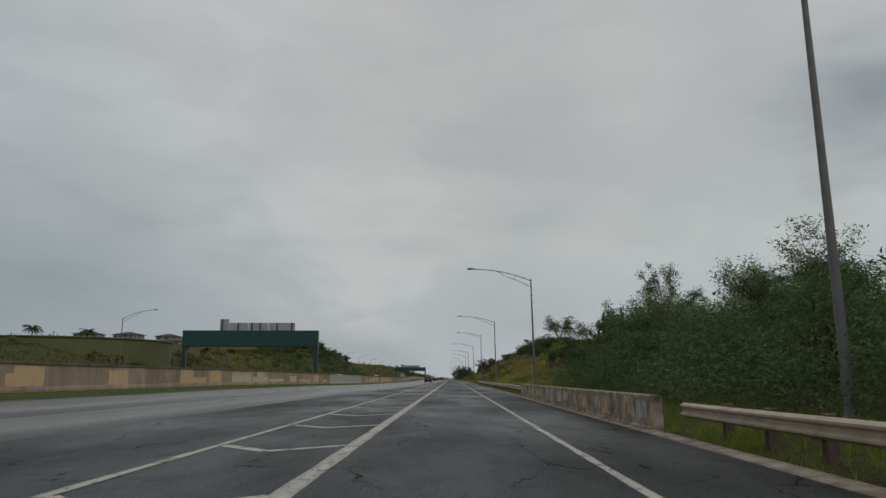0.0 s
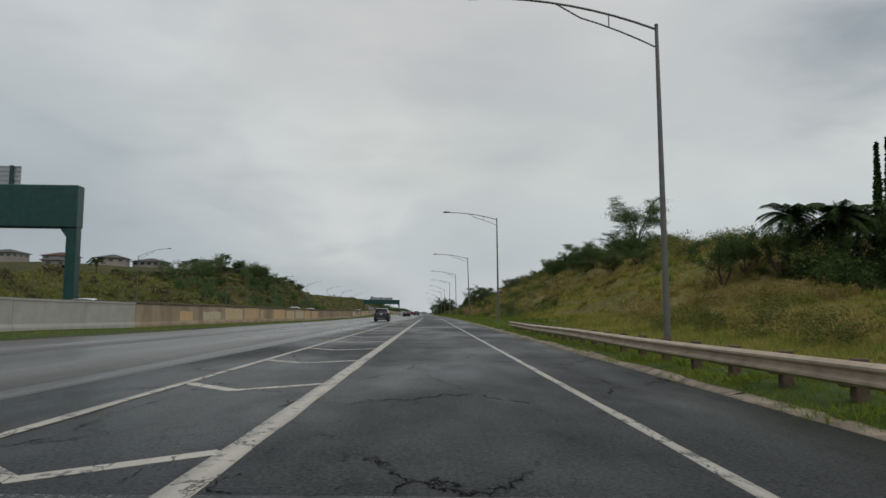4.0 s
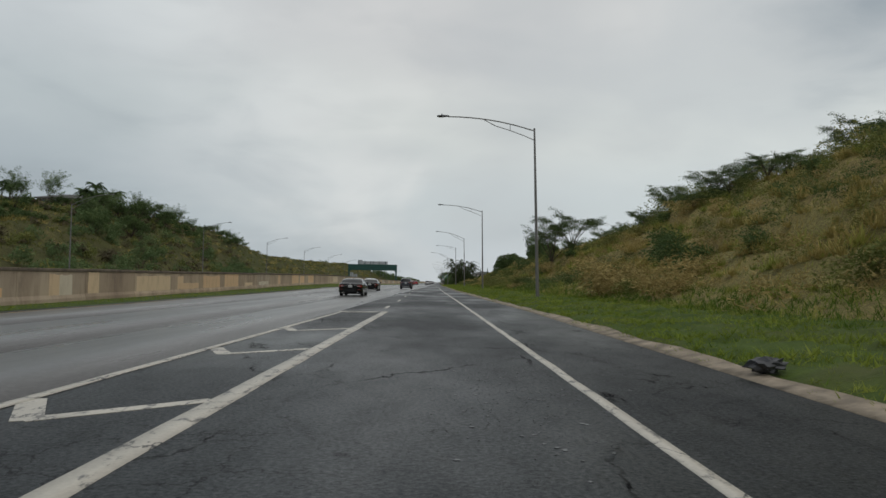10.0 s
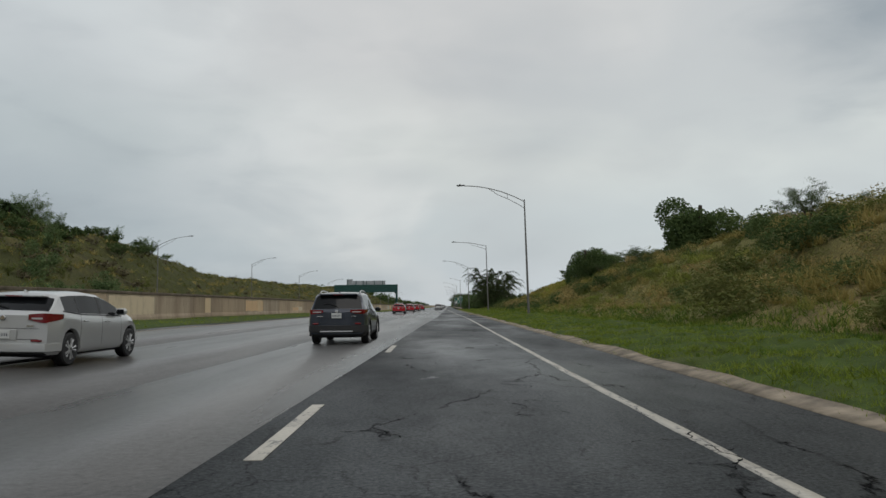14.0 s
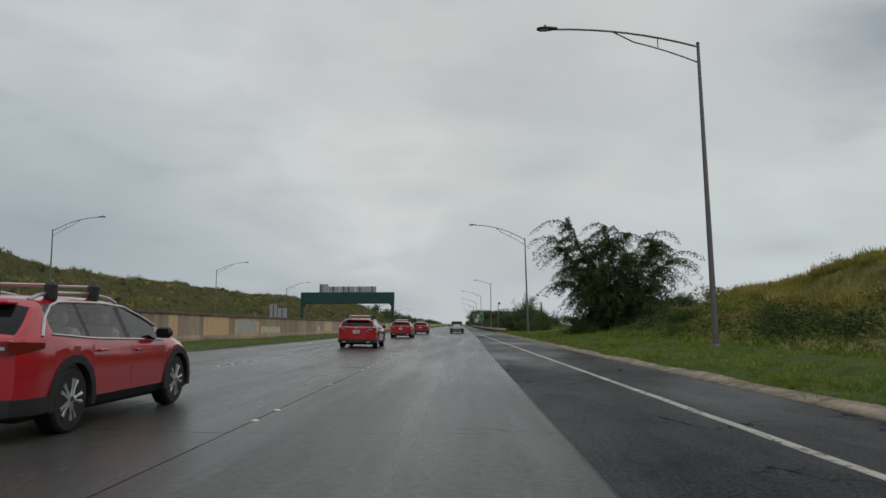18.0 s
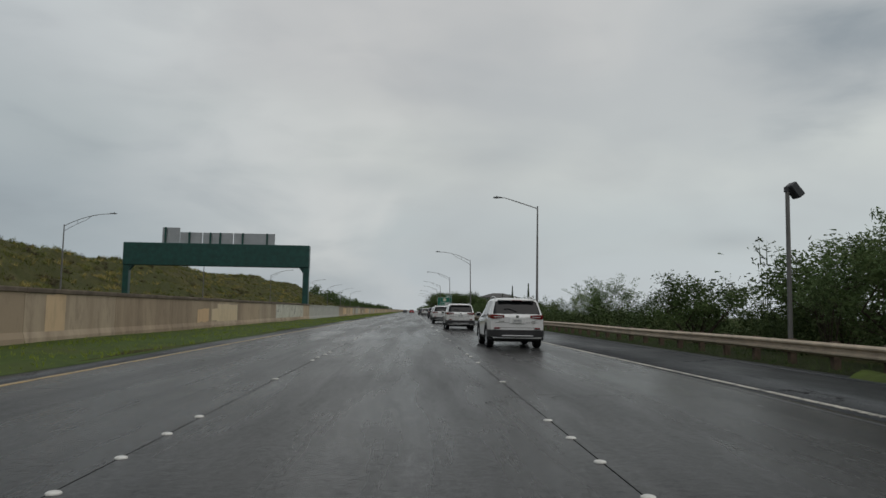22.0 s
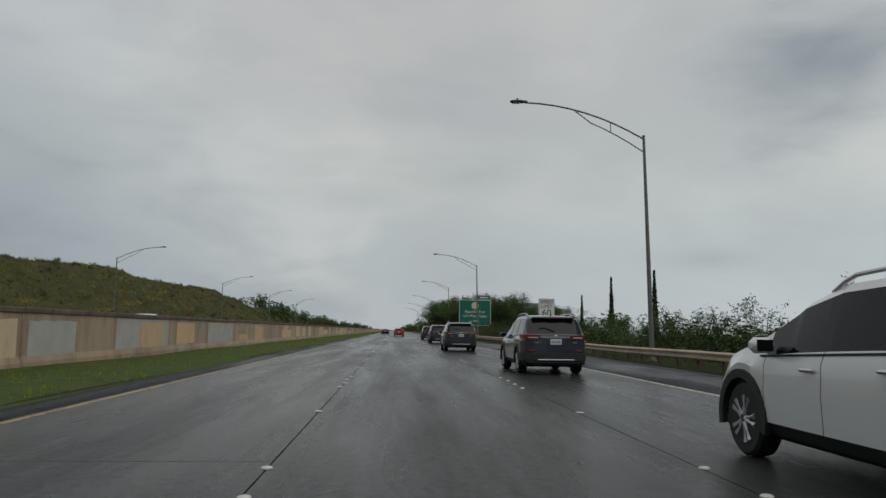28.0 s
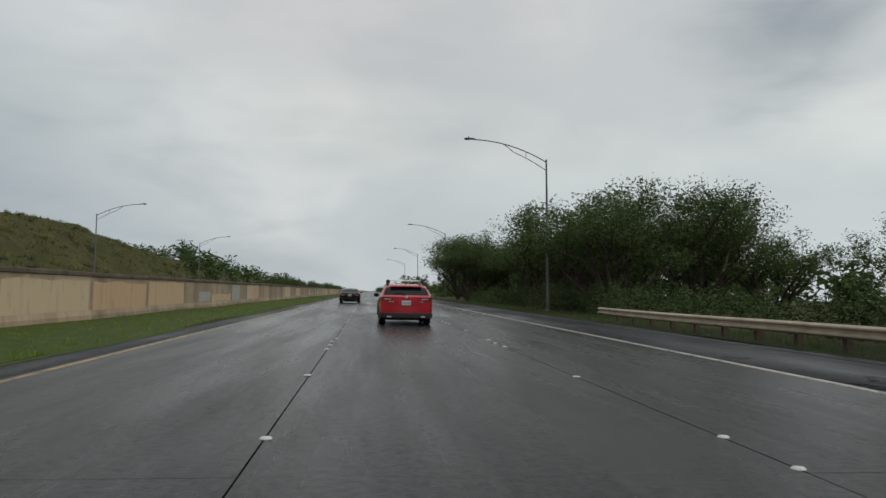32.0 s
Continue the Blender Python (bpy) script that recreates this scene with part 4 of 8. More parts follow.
# ---- sign gantries over the opposite carriageway ----
def gantry(x0, x1, y, low, top, panels, tall, label):
    t = thing("sign_gantry", label, "sign gantry", at=pose(0, y, 0))
    for x in (x0, x1):
        part("post", Geo().box((x - 0.42, -0.45, 0.3), (x + 0.42, 0.45, low + 0.3), 0.05), GREENSTEEL, t)
        part("post_base", Geo().box((x - 0.7, -0.7, 0.2), (x + 0.7, 0.7, 0.75), 0.06), NEWCON, t)
        g = Geo()
        s = 1 if x == x0 else -1
        g.prism([(x + s * 0.42, low - 0.75), (x + s * 0.42, low + 0.02), (x + s * 1.0, low + 0.02)], -0.4, 0.4, "y")
        part("knee_bracket", g, GREENSTEEL, t)
    part("beam", Geo().box((x0 - 0.45, -0.6, low), (x1 + 0.45, 0.6, top), 0.08), GREENSTEEL, t, "dark green painted box beam")
    for k in range(1, 6):
        x = x0 + (x1 - x0) * k / 6
        part("beam_seam", Geo().box((x - 0.03, -0.606, low + 0.05), (x + 0.03, -0.59, top - 0.05)), GREENSTEEL, t)
    for i, (a, b, h) in enumerate(panels):
        sign = part("sign_panel", Geo().box((a, 0.5, top + 0.02), (b, 0.56, h), 0.01), SIGNBACK, t, "bare aluminium back of a sign")
        n = int((h - top) / 0.3)
        for k in range(n):
            z = top + 0.16 + k * (h - top - 0.2) / max(1, n - 1)
            part("stiffener", Geo().box((a + 0.02, 0.44, z - 0.035), (b - 0.02, 0.498, z + 0.035)), SIGNBACK, sign)
    for x in tall:
        h = max([h for a, b, h in panels if a <= x <= b] or [top + 1])
        part("sign_bracket", Geo().box((x - 0.13, 0.25, top - 0.1), (x + 0.13, 0.438, h + 0.02), 0.02), GREENSTEEL, t)


gantry(-55.3, -26.75, 159.3, 7.75, 11.25, [(-48.0, -46.1, 13.75), (-46.05, -41.9, 12.95), (-41.8, -37.4, 12.95), (-37.3, -31.6, 12.95)], (-47.5, -44, -41, -39.2, -35.5, -32.3), "dark green steel sign gantry seen from behind, over opposite lanes")
gantry(-45.9, -20.48, 637.6, 6.97, 10.2, [(-41.3, -38.8, 12.5), (-38.75, -35.6, 11.85), (-35.5, -31.2, 11.85), (-31.1, -25.2, 11.85)], (-40.8, -37.4, -34.4, -33.0, -29.8, -26.3), "dark green steel sign gantry with bare aluminium sign backs")


# ---- guard rails and barrier ----
def guard_rail(y0, y1, off, top, label):
    t = thing("guard_rail", label, "guard rail")
    n = int((y1 - y0) / 3.81)
    for k in range(n):
        a, b = y0 + k * 3.81, y0 + (k + 1) * 3.81
        xa, xb = float(kerb_x(a)) + off, float(kerb_x(b)) + off
        za, zb = (top + 0.015 * math.sin(v * 0.31) for v in (a, b))
        prof = [(0.0, 0.0), (-0.035, -0.02), (-0.08, -0.05), (-0.08, -0.085), (-0.01, -0.13), (-0.01, -0.18), (-0.08, -0.225), (-0.08, -0.26), (-0.035, -0.29), (0.0, -0.31)]
        back = [(p + 0.012, q) for p, q in prof[::-1]]
        ring = prof + back
        m = len(ring)
        v = [(xa + p, a, za + q) for p, q in ring] + [(xb + p, b + 0.05, zb + q) for p, q in ring]
        f = [tuple(range(m)), tuple(range(m, 2 * m))[::-1]] + [(i, (i + 1) % m, (i + 1) % m + m, i + m) for i in range(m)]
        part("rail", Geo().add(v, f), RAIL, t)
        for y in (a + 0.1, a + 2.0):
            x = float(kerb_x(y)) + off
            z = float(ground_z(x + 0.2, y))
            part("post", Geo().box((x + 0.17, y - 0.08, z - 0.3), (x + 0.35, y + 0.08, top + 0.02), 0.012), WOODPOST, t)
            part("block", Geo().box((x + 0.014, y - 0.07, top - 0.33), (x + 0.168, y + 0.07, top - 0.01), 0.01), WOODPOST, t)
    return t


guard_rail(-60, 17, 0.5, 0.68, "brownish weathered W-beam guard rail on timber posts")
guard_rail(49.2, 152, 0.5, 0.64, "brownish weathered W-beam guard rail on timber posts")
guard_rail(529, 834, 0.85, 0.6, "long pale weathered W-beam guard rail before a thicket")

JERSEY = simple("dark_stained_barrier_concrete", (0.28, 0.23, 0.17), 0.85, 0, 0.65, 2.2, 0.25)
DULLTAN = simple("weathered_tan_paint", (0.43, 0.32, 0.21), 0.85, 0, 0.5, 2.6, 0.2)
DULLGREY = simple("weathered_grey_paint", (0.42, 0.39, 0.33), 0.85, 0, 0.45, 2.6, 0.2)
barrier = thing("concrete_barrier", "stained tan concrete barrier with patched paint", "barrier")
for k in range(8):
    a, x = 17.2 + k * 4.0, 7.12
    prof = [(x - 0.02, 0.0), (x - 0.02, 0.06), (x, 0.09), (x, 0.77), (x + 0.02, 0.8), (x + 0.26, 0.8), (x + 0.28, 0.77), (x + 0.3, 0.0)]
    part("barrier_segment", Geo().prism(prof, a + 0.004, a + 3.996, "y"), JERSEY, barrier)
    u = rng.uniform(0.1, 0.9)
    for w, mat in ((rng.uniform(0.9, 1.6), DULLTAN if k % 3 else DULLGREY), (rng.uniform(0.7, 1.2), DULLGREY if k % 2 else DULLTAN)):
        e, lo, hi = min(3.85, u + w), rng.uniform(0.12, 0.3), rng.uniform(0.66, 0.75)
        ring = [(u + (e - u) * q / 6 - (0.1 if q in (0,) else 0), lo + rng.uniform(-0.05, 0.07)) for q in range(7)] + [(e - (e - u) * q / 6, hi + rng.uniform(-0.06, 0.01)) for q in range(7)]
        part("paint_patch", Geo().prism([(a + p, q) for p, q in ring], x - 0.003, x + 0.002, "x"), mat, barrier)
        u = e + rng.uniform(0.2, 0.7)
        if u > 3.2:
            break


# ---- road signs ----
def words(body, size, at, mat, parent, name="lettering", rx=90, rz=0):
    cu = bpy.data.curves.new(name, "FONT")
    cu.body, cu.size, cu.align_x, cu.align_y, cu.extrude = body, size, "CENTER", "CENTER", 0.002
    tmp = new(name, cu)
    dg = bpy.context.evaluated_depsgraph_get()
    me = bpy.data.meshes.new_from_object(tmp.evaluated_get(dg))
    bpy.data.objects.remove(tmp)
    me.materials.clear()
    me.materials.append(mat)
    ob = new(name, me)
    ob.parent = parent
    ob.matrix_basis = pose(*at, rx, 0, rz)
    return ob


SIGNGREEN = simple("reflective_green_sheet", (0.0, 0.13, 0.085), 0.35, 0, 0.1, 2)
SIGNWHITE = simple("reflective_white_sheet", (0.72, 0.72, 0.7), 0.35, 0, 0.06, 2)
SIGNBLACK = simple("black_sign_ink", (0.02, 0.02, 0.02), 0.4)
SEALTAN = simple("pale_seal_print", (0.6, 0.56, 0.42), 0.4)


def rounded(x0, x1, z0, z1, r, n=5):
    out = []
    for cx, cz, a0 in ((x1 - r, z1 - r, 0), (x0 + r, z1 - r, 90), (x0 + r, z0 + r, 180), (x1 - r, z0 + r, 270)):
        out += [(cx + r * math.cos(radians(a0 + 90 * i / n)), cz + r * math.sin(radians(a0 + 90 * i / n))) for i in range(n + 1)]
    return out


exit_sign = thing("exit_sign", "large green exit sign with white lettering on steel posts", "road sign", at=pose(0, 815.3, 0))
for x in (5.7, 9.1):
    part("post", Geo().box((x - 0.09, 0.08, -1.0), (x + 0.09, 0.26, 6.2), 0.02), GALV, exit_sign)
board = part("board", Geo().prism(rounded(4.73, 10.1, 2.06, 6.4, 0.22), 0.0, 0.06, "y"), SIGNWHITE, exit_sign, "green sheet with a white border")
part("face", Geo().prism(rounded(4.80, 10.03, 2.13, 6.33, 0.18), -0.006, -0.002, "y"), SIGNGREEN, board)
tab = part("exit_tab", Geo().prism(rounded(7.75, 10.05, 6.43, 7.2, 0.12), 0.0, 0.06, "y"), SIGNWHITE, exit_sign, "small green exit tab")
part("face", Geo().prism(rounded(7.80, 10.0, 6.48, 7.15, 0.1), -0.006, -0.002, "y"), SIGNGREEN, tab)
part("lettering_bar", Geo().box((8.2, -0.012, 6.72), (9.6, -0.008, 6.92)), SIGNWHITE, tab)
part("seal", Geo().lathe([(0.56, 0.0), (0.6, -0.004), (0.42, -0.008)], 24, "y", (7.4, -0.008, 5.45)), SEALTAN, board, "pale round emblem")
words("Kapolei / Ewa", 0.62, (7.4, -0.012, 4.4), SIGNWHITE, board)
words("UH West Oahu", 0.62, (7.4, -0.012, 3.65), SIGNWHITE, board)
words("1 MILE", 0.5, (7.4, -0.012, 2.8), SIGNWHITE, board)

limit_sign = thing("speed_limit_sign", "white speed limit sign with black lettering on a post", "road sign", at=pose(5.15, 746, 0))
part("post", Geo().box((-0.06, 0.05, -0.4), (0.06, 0.16, 3.6), 0.01), GALV, limit_sign)
plate = part("board", Geo().prism(rounded(-0.61, 0.61, 2.15, 3.67, 0.1), 0.0, 0.03, "y"), SIGNWHITE, limit_sign)
words("SPEED", 0.36, (0, -0.006, 3.4), SIGNBLACK, plate)
words("LIMIT", 0.36, (0, -0.006, 3.06), SIGNBLACK, plate)
words("60", 0.72, (0, -0.006, 2.56), SIGNBLACK, plate)
for a, b in (((-0.57, 2.19), (0.57, 2.205)), ((-0.57, 3.615), (0.57, 3.63)), ((-0.57, 2.21), (-0.555, 3.61)), ((0.555, 2.21), (0.57, 3.61))):
    part("border", Geo().box((a[0], -0.005, a[1]), (b[0], -0.002, b[1])), SIGNBLACK, plate)

mast = thing("detector_mast", "thin steel mast with a dark box detector on top", "traffic mast", at=pose(4.76, 550.3, 0))
part("pole", Geo().tube([(0, 0, -0.3), (0, 0, 4.6)], [0.07, 0.055], 8), GALV, mast, smooth=True)
part("detector", Geo().box((-0.11, -0.16, -0.32), (0.11, 0.2, 0.1), 0.03, pose(0.14, 0, 4.62, 0, -38, 0)), LAMPGREY, mast, "dark tilted box")
part("bracket", Geo().box((-0.07, -0.06, 4.48), (0.16, 0.06, 4.62), 0.01), LAMPGREY, mast)

backs = thing("roadside_sign_backs", "two bare aluminium sign backs beside the opposite lanes", "road sign", at=pose(-36.6, 567.8, 0.5))
for x0, x1, z0, z1 in ((-0.2, 1.15, 1.9, 4.4), (1.3, 3.0, 1.9, 3.7)):
    part("panel", Geo().box((x0, 0, z0), (x1, 0.05, z1), 0.01), SIGNBACK, backs)
    part("post", Geo().box(((x0 + x1) / 2 - 0.07, -0.12, -0.3), ((x0 + x1) / 2 + 0.07, -0.002, z1 - 0.1)), GREENSTEEL, backs)
bag = Geo()
bm = bmesh.new()
bmesh.ops.create_icosphere(bm, subdivisions=3, radius=1.0)
for p in bm.verts:
    k = 0.68 * (1 + 0.5 * noise.noise(p.co * 2.1) + 0.3 * noise.noise(p.co * 5.0))
    p.co = Vector((p.co.x * 0.34 * k, p.co.y * 0.24 * k, max(-0.02, 0.12 + p.co.z * 0.15 * k)))
bm.verts.index_update()
bag.add([tuple(p.co) for p in bm.verts], [tuple(q.index for q in f.verts) for f in bm.faces])
bm.free()
bin_bag = part("rubbish_bag", bag, LAMPGREY, smooth=True)
bin_bag.location = (7.2, 250.4, 0.06)
tagged(bin_bag, "crumpled black rubbish bag on the kerb", "rubbish bag")


# ---- plants ----
nrng = np.random.default_rng(11)


def cards(centres, size, aspect=2.0, droop=0.0, r=None):
    """Small pointed leaves at the given places, turned at random."""
    r = r or nrng
    n = len(centres)
    d = r.normal(size=(n, 3))
    d[:, 2] = d[:, 2] * 0.6 - droop
    d /= np.linalg.norm(d, axis=1)[:, None]
    e = np.cross(d, r.normal(size=(n, 3)))
    e /= np.linalg.norm(e, axis=1)[:, None] + 1e-9
    s = (size * r.uniform(0.6, 1.4, n))[:, None]
    p, q = d * s, e * s / aspect
    c = np.asarray(centres)
    v = np.stack([c - p - q, c - p + q, c + p], 1).reshape(-1, 3)
    return v, np.arange(3 * n).reshape(-1, 3)


def tree_parts(seed, height, spread, trunk=0.25, flat=0.5, leaves=2600, leaf=0.16, start=0.3, droop=0.0, limbs=5, lean=0.0, clump=0.5, deep=2):
    """Trunk with limbs and twigs, and a crown of small leaves round the twigs."""
    r = random.Random(seed)
    rn = np.random.default_rng(seed)
    g, tips = Geo(), []

    def grow(p, d, length, rad, depth):
        pts, rads = [p], [rad]
        q = Vector(p)
        steps = 4
        for i in range(steps):
            d = (d + Vector((r.uniform(-1, 1), r.uniform(-1, 1), r.uniform(-0.6, 0.6))) * 0.22 + Vector((0, 0, 0.08 - droop * 0.1 * (2 - depth)))).normalized()
            q = q + d * length / steps
            pts.append(tuple(q))
            rads.append(rad * (1 - 0.5 * (i + 1) / steps))
        g.tube(pts, rads, 5 if depth > 1 else 3, False)
        if depth == 0:
            tips.extend(pts[2:])
            return
        for k in range(3 if depth > 1 else 4):
            at = Vector(pts[r.choice((2, 3, 4))])
            side = Vector((r.uniform(-1, 1), r.uniform(-1, 1), r.uniform(-0.2, 0.7) * (1 - flat) + 0.12 - droop * 0.35)).normalized()
            grow(tuple(at), (d * 0.45 + side).normalized(), length * r.uniform(0.55, 0.75), rads[-1] * 0.75, depth - 1)

    fork = height * start
    g.tube([(0, 0, -0.3), (lean * 0.3, 0, fork * 0.5), (lean, 0.05, fork)], [trunk * 1.25, trunk, trunk * 0.85], 8, False)
    for k in range(limbs):
        a = 2 * math.pi * (k + r.uniform(-0.25, 0.25)) / limbs
        up = r.uniform(0.5, 1.2) * (height - fork) / spread
        d = Vector((math.cos(a), math.sin(a), up)).normalized()
        grow((lean, 0.05, fork * r.uniform(0.85, 1.0)), d, math.hypot(spread, height - fork) * r.uniform(0.45, 0.6), trunk * 0.55, deep)
    tips_a = np.array(tips)
    pick = tips_a[rn.integers(0, len(tips_a), leaves)] + rn.normal(size=(leaves, 3)) * np.array([clump, clump, clump * 0.5]) * spread * 0.14
    v, f = cards(pick, leaf, 2.6, droop, rn)
    return g, v, f


def shrub_base(seed, n=420, rx=1.0, rz=0.8, leaf=0.11, lift=0.35, droop=0.0, asp=2.8):
    rn = np.random.default_rng(seed)
    lobes = rn.normal(size=(9, 3)) * [0.45 * rx, 0.45 * rx, 0.25 * rz] + [0, 0, rz * 0.75 * lift / 0.35 * 0.9]
    ball = rn.normal(size=(n, 3))
    ball *= (rn.uniform(0.15, 1.0, n) ** 0.4 / np.linalg.norm(ball, axis=1))[:, None]
    c = lobes[rn.integers(0, 9, n)] + ball * [0.46 * rx, 0.46 * rx, 0.42 * rz]
    c[:, 2] = np.abs(c[:, 2])
    return cards(c, leaf, asp, droop, rn)


def tree(name, meshes, x, y, scale, turn, label, category="tree", group="", sink=0.0):
    t = thing(name, label, category, group)
    for nm, me in meshes:
        ob = new(nm, me)
        ob.parent = t
    t.matrix_basis = pose(x, y, float(ground_z(x, y)) - sink, 0, 0, turn) @ Matrix.Scale(scale, 4)
    return t


def tree_to(name, meshes, x, y, top, wide, turn, label, group, sink=0.3):
    """A tree whose crown ends at the height top, spread by the factor wide."""
    t = tree(name, meshes, x, y, 1.0, turn, label, group=group, sink=sink)
    co = np.empty(len(meshes[1][1].vertices) * 3, dtype=np.float32)
    meshes[1][1].vertices.foreach_get("co", co)
    tall = float(np.percentile(co[2::3], 99))
    t.scale = (wide, wide, max(0.25, (top - float(ground_z(x, y)) + sink) / tall))
    return t


def tree_kind(leafmat, **kw):
    g, v, f = tree_parts(**kw)
    return [("trunk", g.mesh("trunk", BARK, True)), ("crown", fast_mesh("crown", v, f, leafmat))]


def umbrella_parts(seed, height, spread, leaves=11500, leaf=0.06, tiers=3):
    """A thorn tree: limbs fan out from a short trunk to flat feathery pads of leaves, with sky between them."""
    r = random.Random(seed)
    rn = np.random.default_rng(seed)
    g, pads = Geo(), []
    g.tube([(0, 0, -0.4), (0.08, 0.03, height * 0.08), (0.05, 0.0, height * 0.2)], [0.12, 0.09, 0.075], 8, False)
    count = 11
    for k in range(count):
        a = 2 * math.pi * (k * 0.382) + r.uniform(-0.3, 0.3)
        reach = spread * (0.35 + 0.65 * ((k % 4) + r.random()) / 4)
        top = height * (1.0 - 0.26 * (k % tiers) / tiers - 0.34 * (reach / spread) ** 2 + r.uniform(-0.04, 0.04))
        pts = []
        for u in np.linspace(0, 1, 8):
            d = reach * u ** 1.15
            z = height * 0.16 + (top - height * 0.16) * (1 - (1 - u) ** 1.6)
            w = 0.3 * math.sin(u * 5 + k)
            pts.append((d * math.cos(a + w * 0.3) + r.uniform(-0.1, 0.1), d * math.sin(a + w * 0.3) + r.uniform(-0.1, 0.1), z))
        g.tube(pts, [0.045 * (1 - 0.8 * u) + 0.007 for u in np.linspace(0, 1, 8)], 5, False)
        for j in range(9):
            u = r.uniform(0.42, 1.0)
            i = min(6, int(u * 7))
            p = Vector(pts[i]).lerp(Vector(pts[i + 1]), u * 7 - i)
            b = a + r.gauss(0, 1.0)
            ln = spread * r.uniform(0.12, 0.3)
            q = p + Vector((math.cos(b) * ln, math.sin(b) * ln, ln * r.uniform(-0.45, 0.4)))
            g.tube([p, p.lerp(q, 0.5) + Vector((0, 0, ln * 0.12)), q], [0.02, 0.013, 0.006], 3, False)
            for w in (0.35, 0.6, 0.85, 1.0, 1.15):
                pads.append(p + (q - p) * w + Vector((r.uniform(-0.15, 0.15), r.uniform(-0.15, 0.15), 0.03)))
    c = np.array([tuple(p) for p in pads])
    at = c[rn.integers(0, len(c), leaves)] + rn.normal(size=(leaves, 3)) * np.array([0.2, 0.2, 0.07]) * spread * 0.3
    v, f = cards(at, leaf, 2.6, 0.05, rn)
    return [("trunk", g.mesh("trunk", BARK, True)), ("crown", fast_mesh("crown", v, f, LEAF_DARK))]


UMBRELLA = [umbrella_parts(s, 5.0, 4.2) for s in (301, 302, 303)]
DENSE = [tree_kind(LEAF_MID, seed=s, height=6.5, spread=3.6, trunk=0.2, flat=0.2, leaves=17000, leaf=0.07, start=0.1, limbs=9, clump=0.55) for s in (4, 5)]


def drooping_parts(seed, height, spread, leaf):
    """A broad tree with several leaning limbs, whose long feathery branches arch over and hang."""
    r = random.Random(seed)
    rn = np.random.default_rng(seed)
    g, at = Geo(), []
    # direction, reach and top of each limb
    limbs = [(185, 1.05, 0.86), (160, 0.8, 0.6), (205, 0.85, 0.42), (175, 0.85, 1.0), (95, 0.35, 1.0), (12, 0.85, 0.92), (60, 0.5, 0.93), (20, 0.8, 0.80), (350, 1.0, 0.66), (330, 0.9, 0.45), (270, 0.55, 0.9), (250, 0.7, 0.55), (120, 0.6, 0.72), (300, 0.6, 0.3), (225, 0.55, 0.28), (40, 0.35, 0.7), (140, 0.35, 0.62), (210, 0.4, 0.75), (310, 0.4, 0.68)]
    for deg, reach, up in limbs:
        a = radians(deg)
        bend = r.uniform(-0.5, 0.5)
        pts = []
        for u in np.linspace(0, 1, 8):
            d = 0.15 + spread * reach * 0.74 * u ** 0.95
            z = height * up * (u ** 0.85 - 0.1 * u ** 3) * 0.98
            pts.append((d * math.cos(a + bend * u) + r.uniform(-0.25, 0.25) * u, d * math.sin(a + bend * u) + r.uniform(-0.25, 0.25) * u, z - 0.2 * (u == 0) + r.uniform(-0.2, 0.2) * u))
        g.tube(pts, [0.10 * (1 - 0.85 * u) + 0.015 for u in np.linspace(0, 1, 8)], 6, False)
        for k in range(34):
            u = r.uniform(0.12, 1.0)
            i = min(6, int(u * 7))
            w = u * 7 - i
            p = np.array(pts[i]) * (1 - w) + np.array(pts[i + 1]) * w
            b = a + r.gauss(0, 1.2)
            ln = r.uniform(1.1, 2.9) * (0.75 + 0.35 * u)
            line = []
            for q in np.linspace(0, 1, 7):
                line.append((p[0] + ln * q * math.cos(b), p[1] + ln * q * math.sin(b), max(0.25, p[2] + ln * (0.55 * q - (0.75 + 0.5 * (1 - u)) * q * q))))
            g.tube(line, [0.028 * (1 - 0.8 * q) + 0.004 for q in np.linspace(0, 1, 7)], 4, False)
            for i in range(1, 7):
                for _ in range(26 if i < 6 else 18):
                    w = r.random()
                    p2 = np.array(line[i - 1]) * (1 - w) + np.array(line[i]) * w
                    at.append(p2 + rn.normal(size=3) * [0.09, 0.09, 0.06] - [0, 0, abs(rn.normal()) * 0.16])
    v, f = cards(np.array(at), leaf, 3.2, 0.75, rn)
    return [("trunk", g.mesh("trunk", BARK, True)), ("crown", fast_mesh("crown", v, f, LEAF_THICKET))]


DROOPY = drooping_parts(9, 9.2, 5.6, 0.085)
CREST_TREE = [tree_kind(LEAF_DARK, seed=s, height=4.0, spread=2.7, trunk=0.13, flat=0.4, leaves=5200, leaf=0.10, start=0.12, limbs=8, clump=0.6) for s in (11, 12, 13)]
KOA = [tree_kind(LEAF_MID, seed=s, height=5.6, spread=1.5, trunk=0.06, flat=0.0, leaves=5200, leaf=0.075, start=0.06, limbs=9, clump=0.75) for s in (15, 16)]
FAR_TREE = [tree_kind(LEAF_DARK, seed=s, height=9.0, spread=5.2, trunk=0.35, flat=0.3, leaves=13000, leaf=0.13, start=0.14, limbs=9, clump=0.75) for s in (21, 22)]

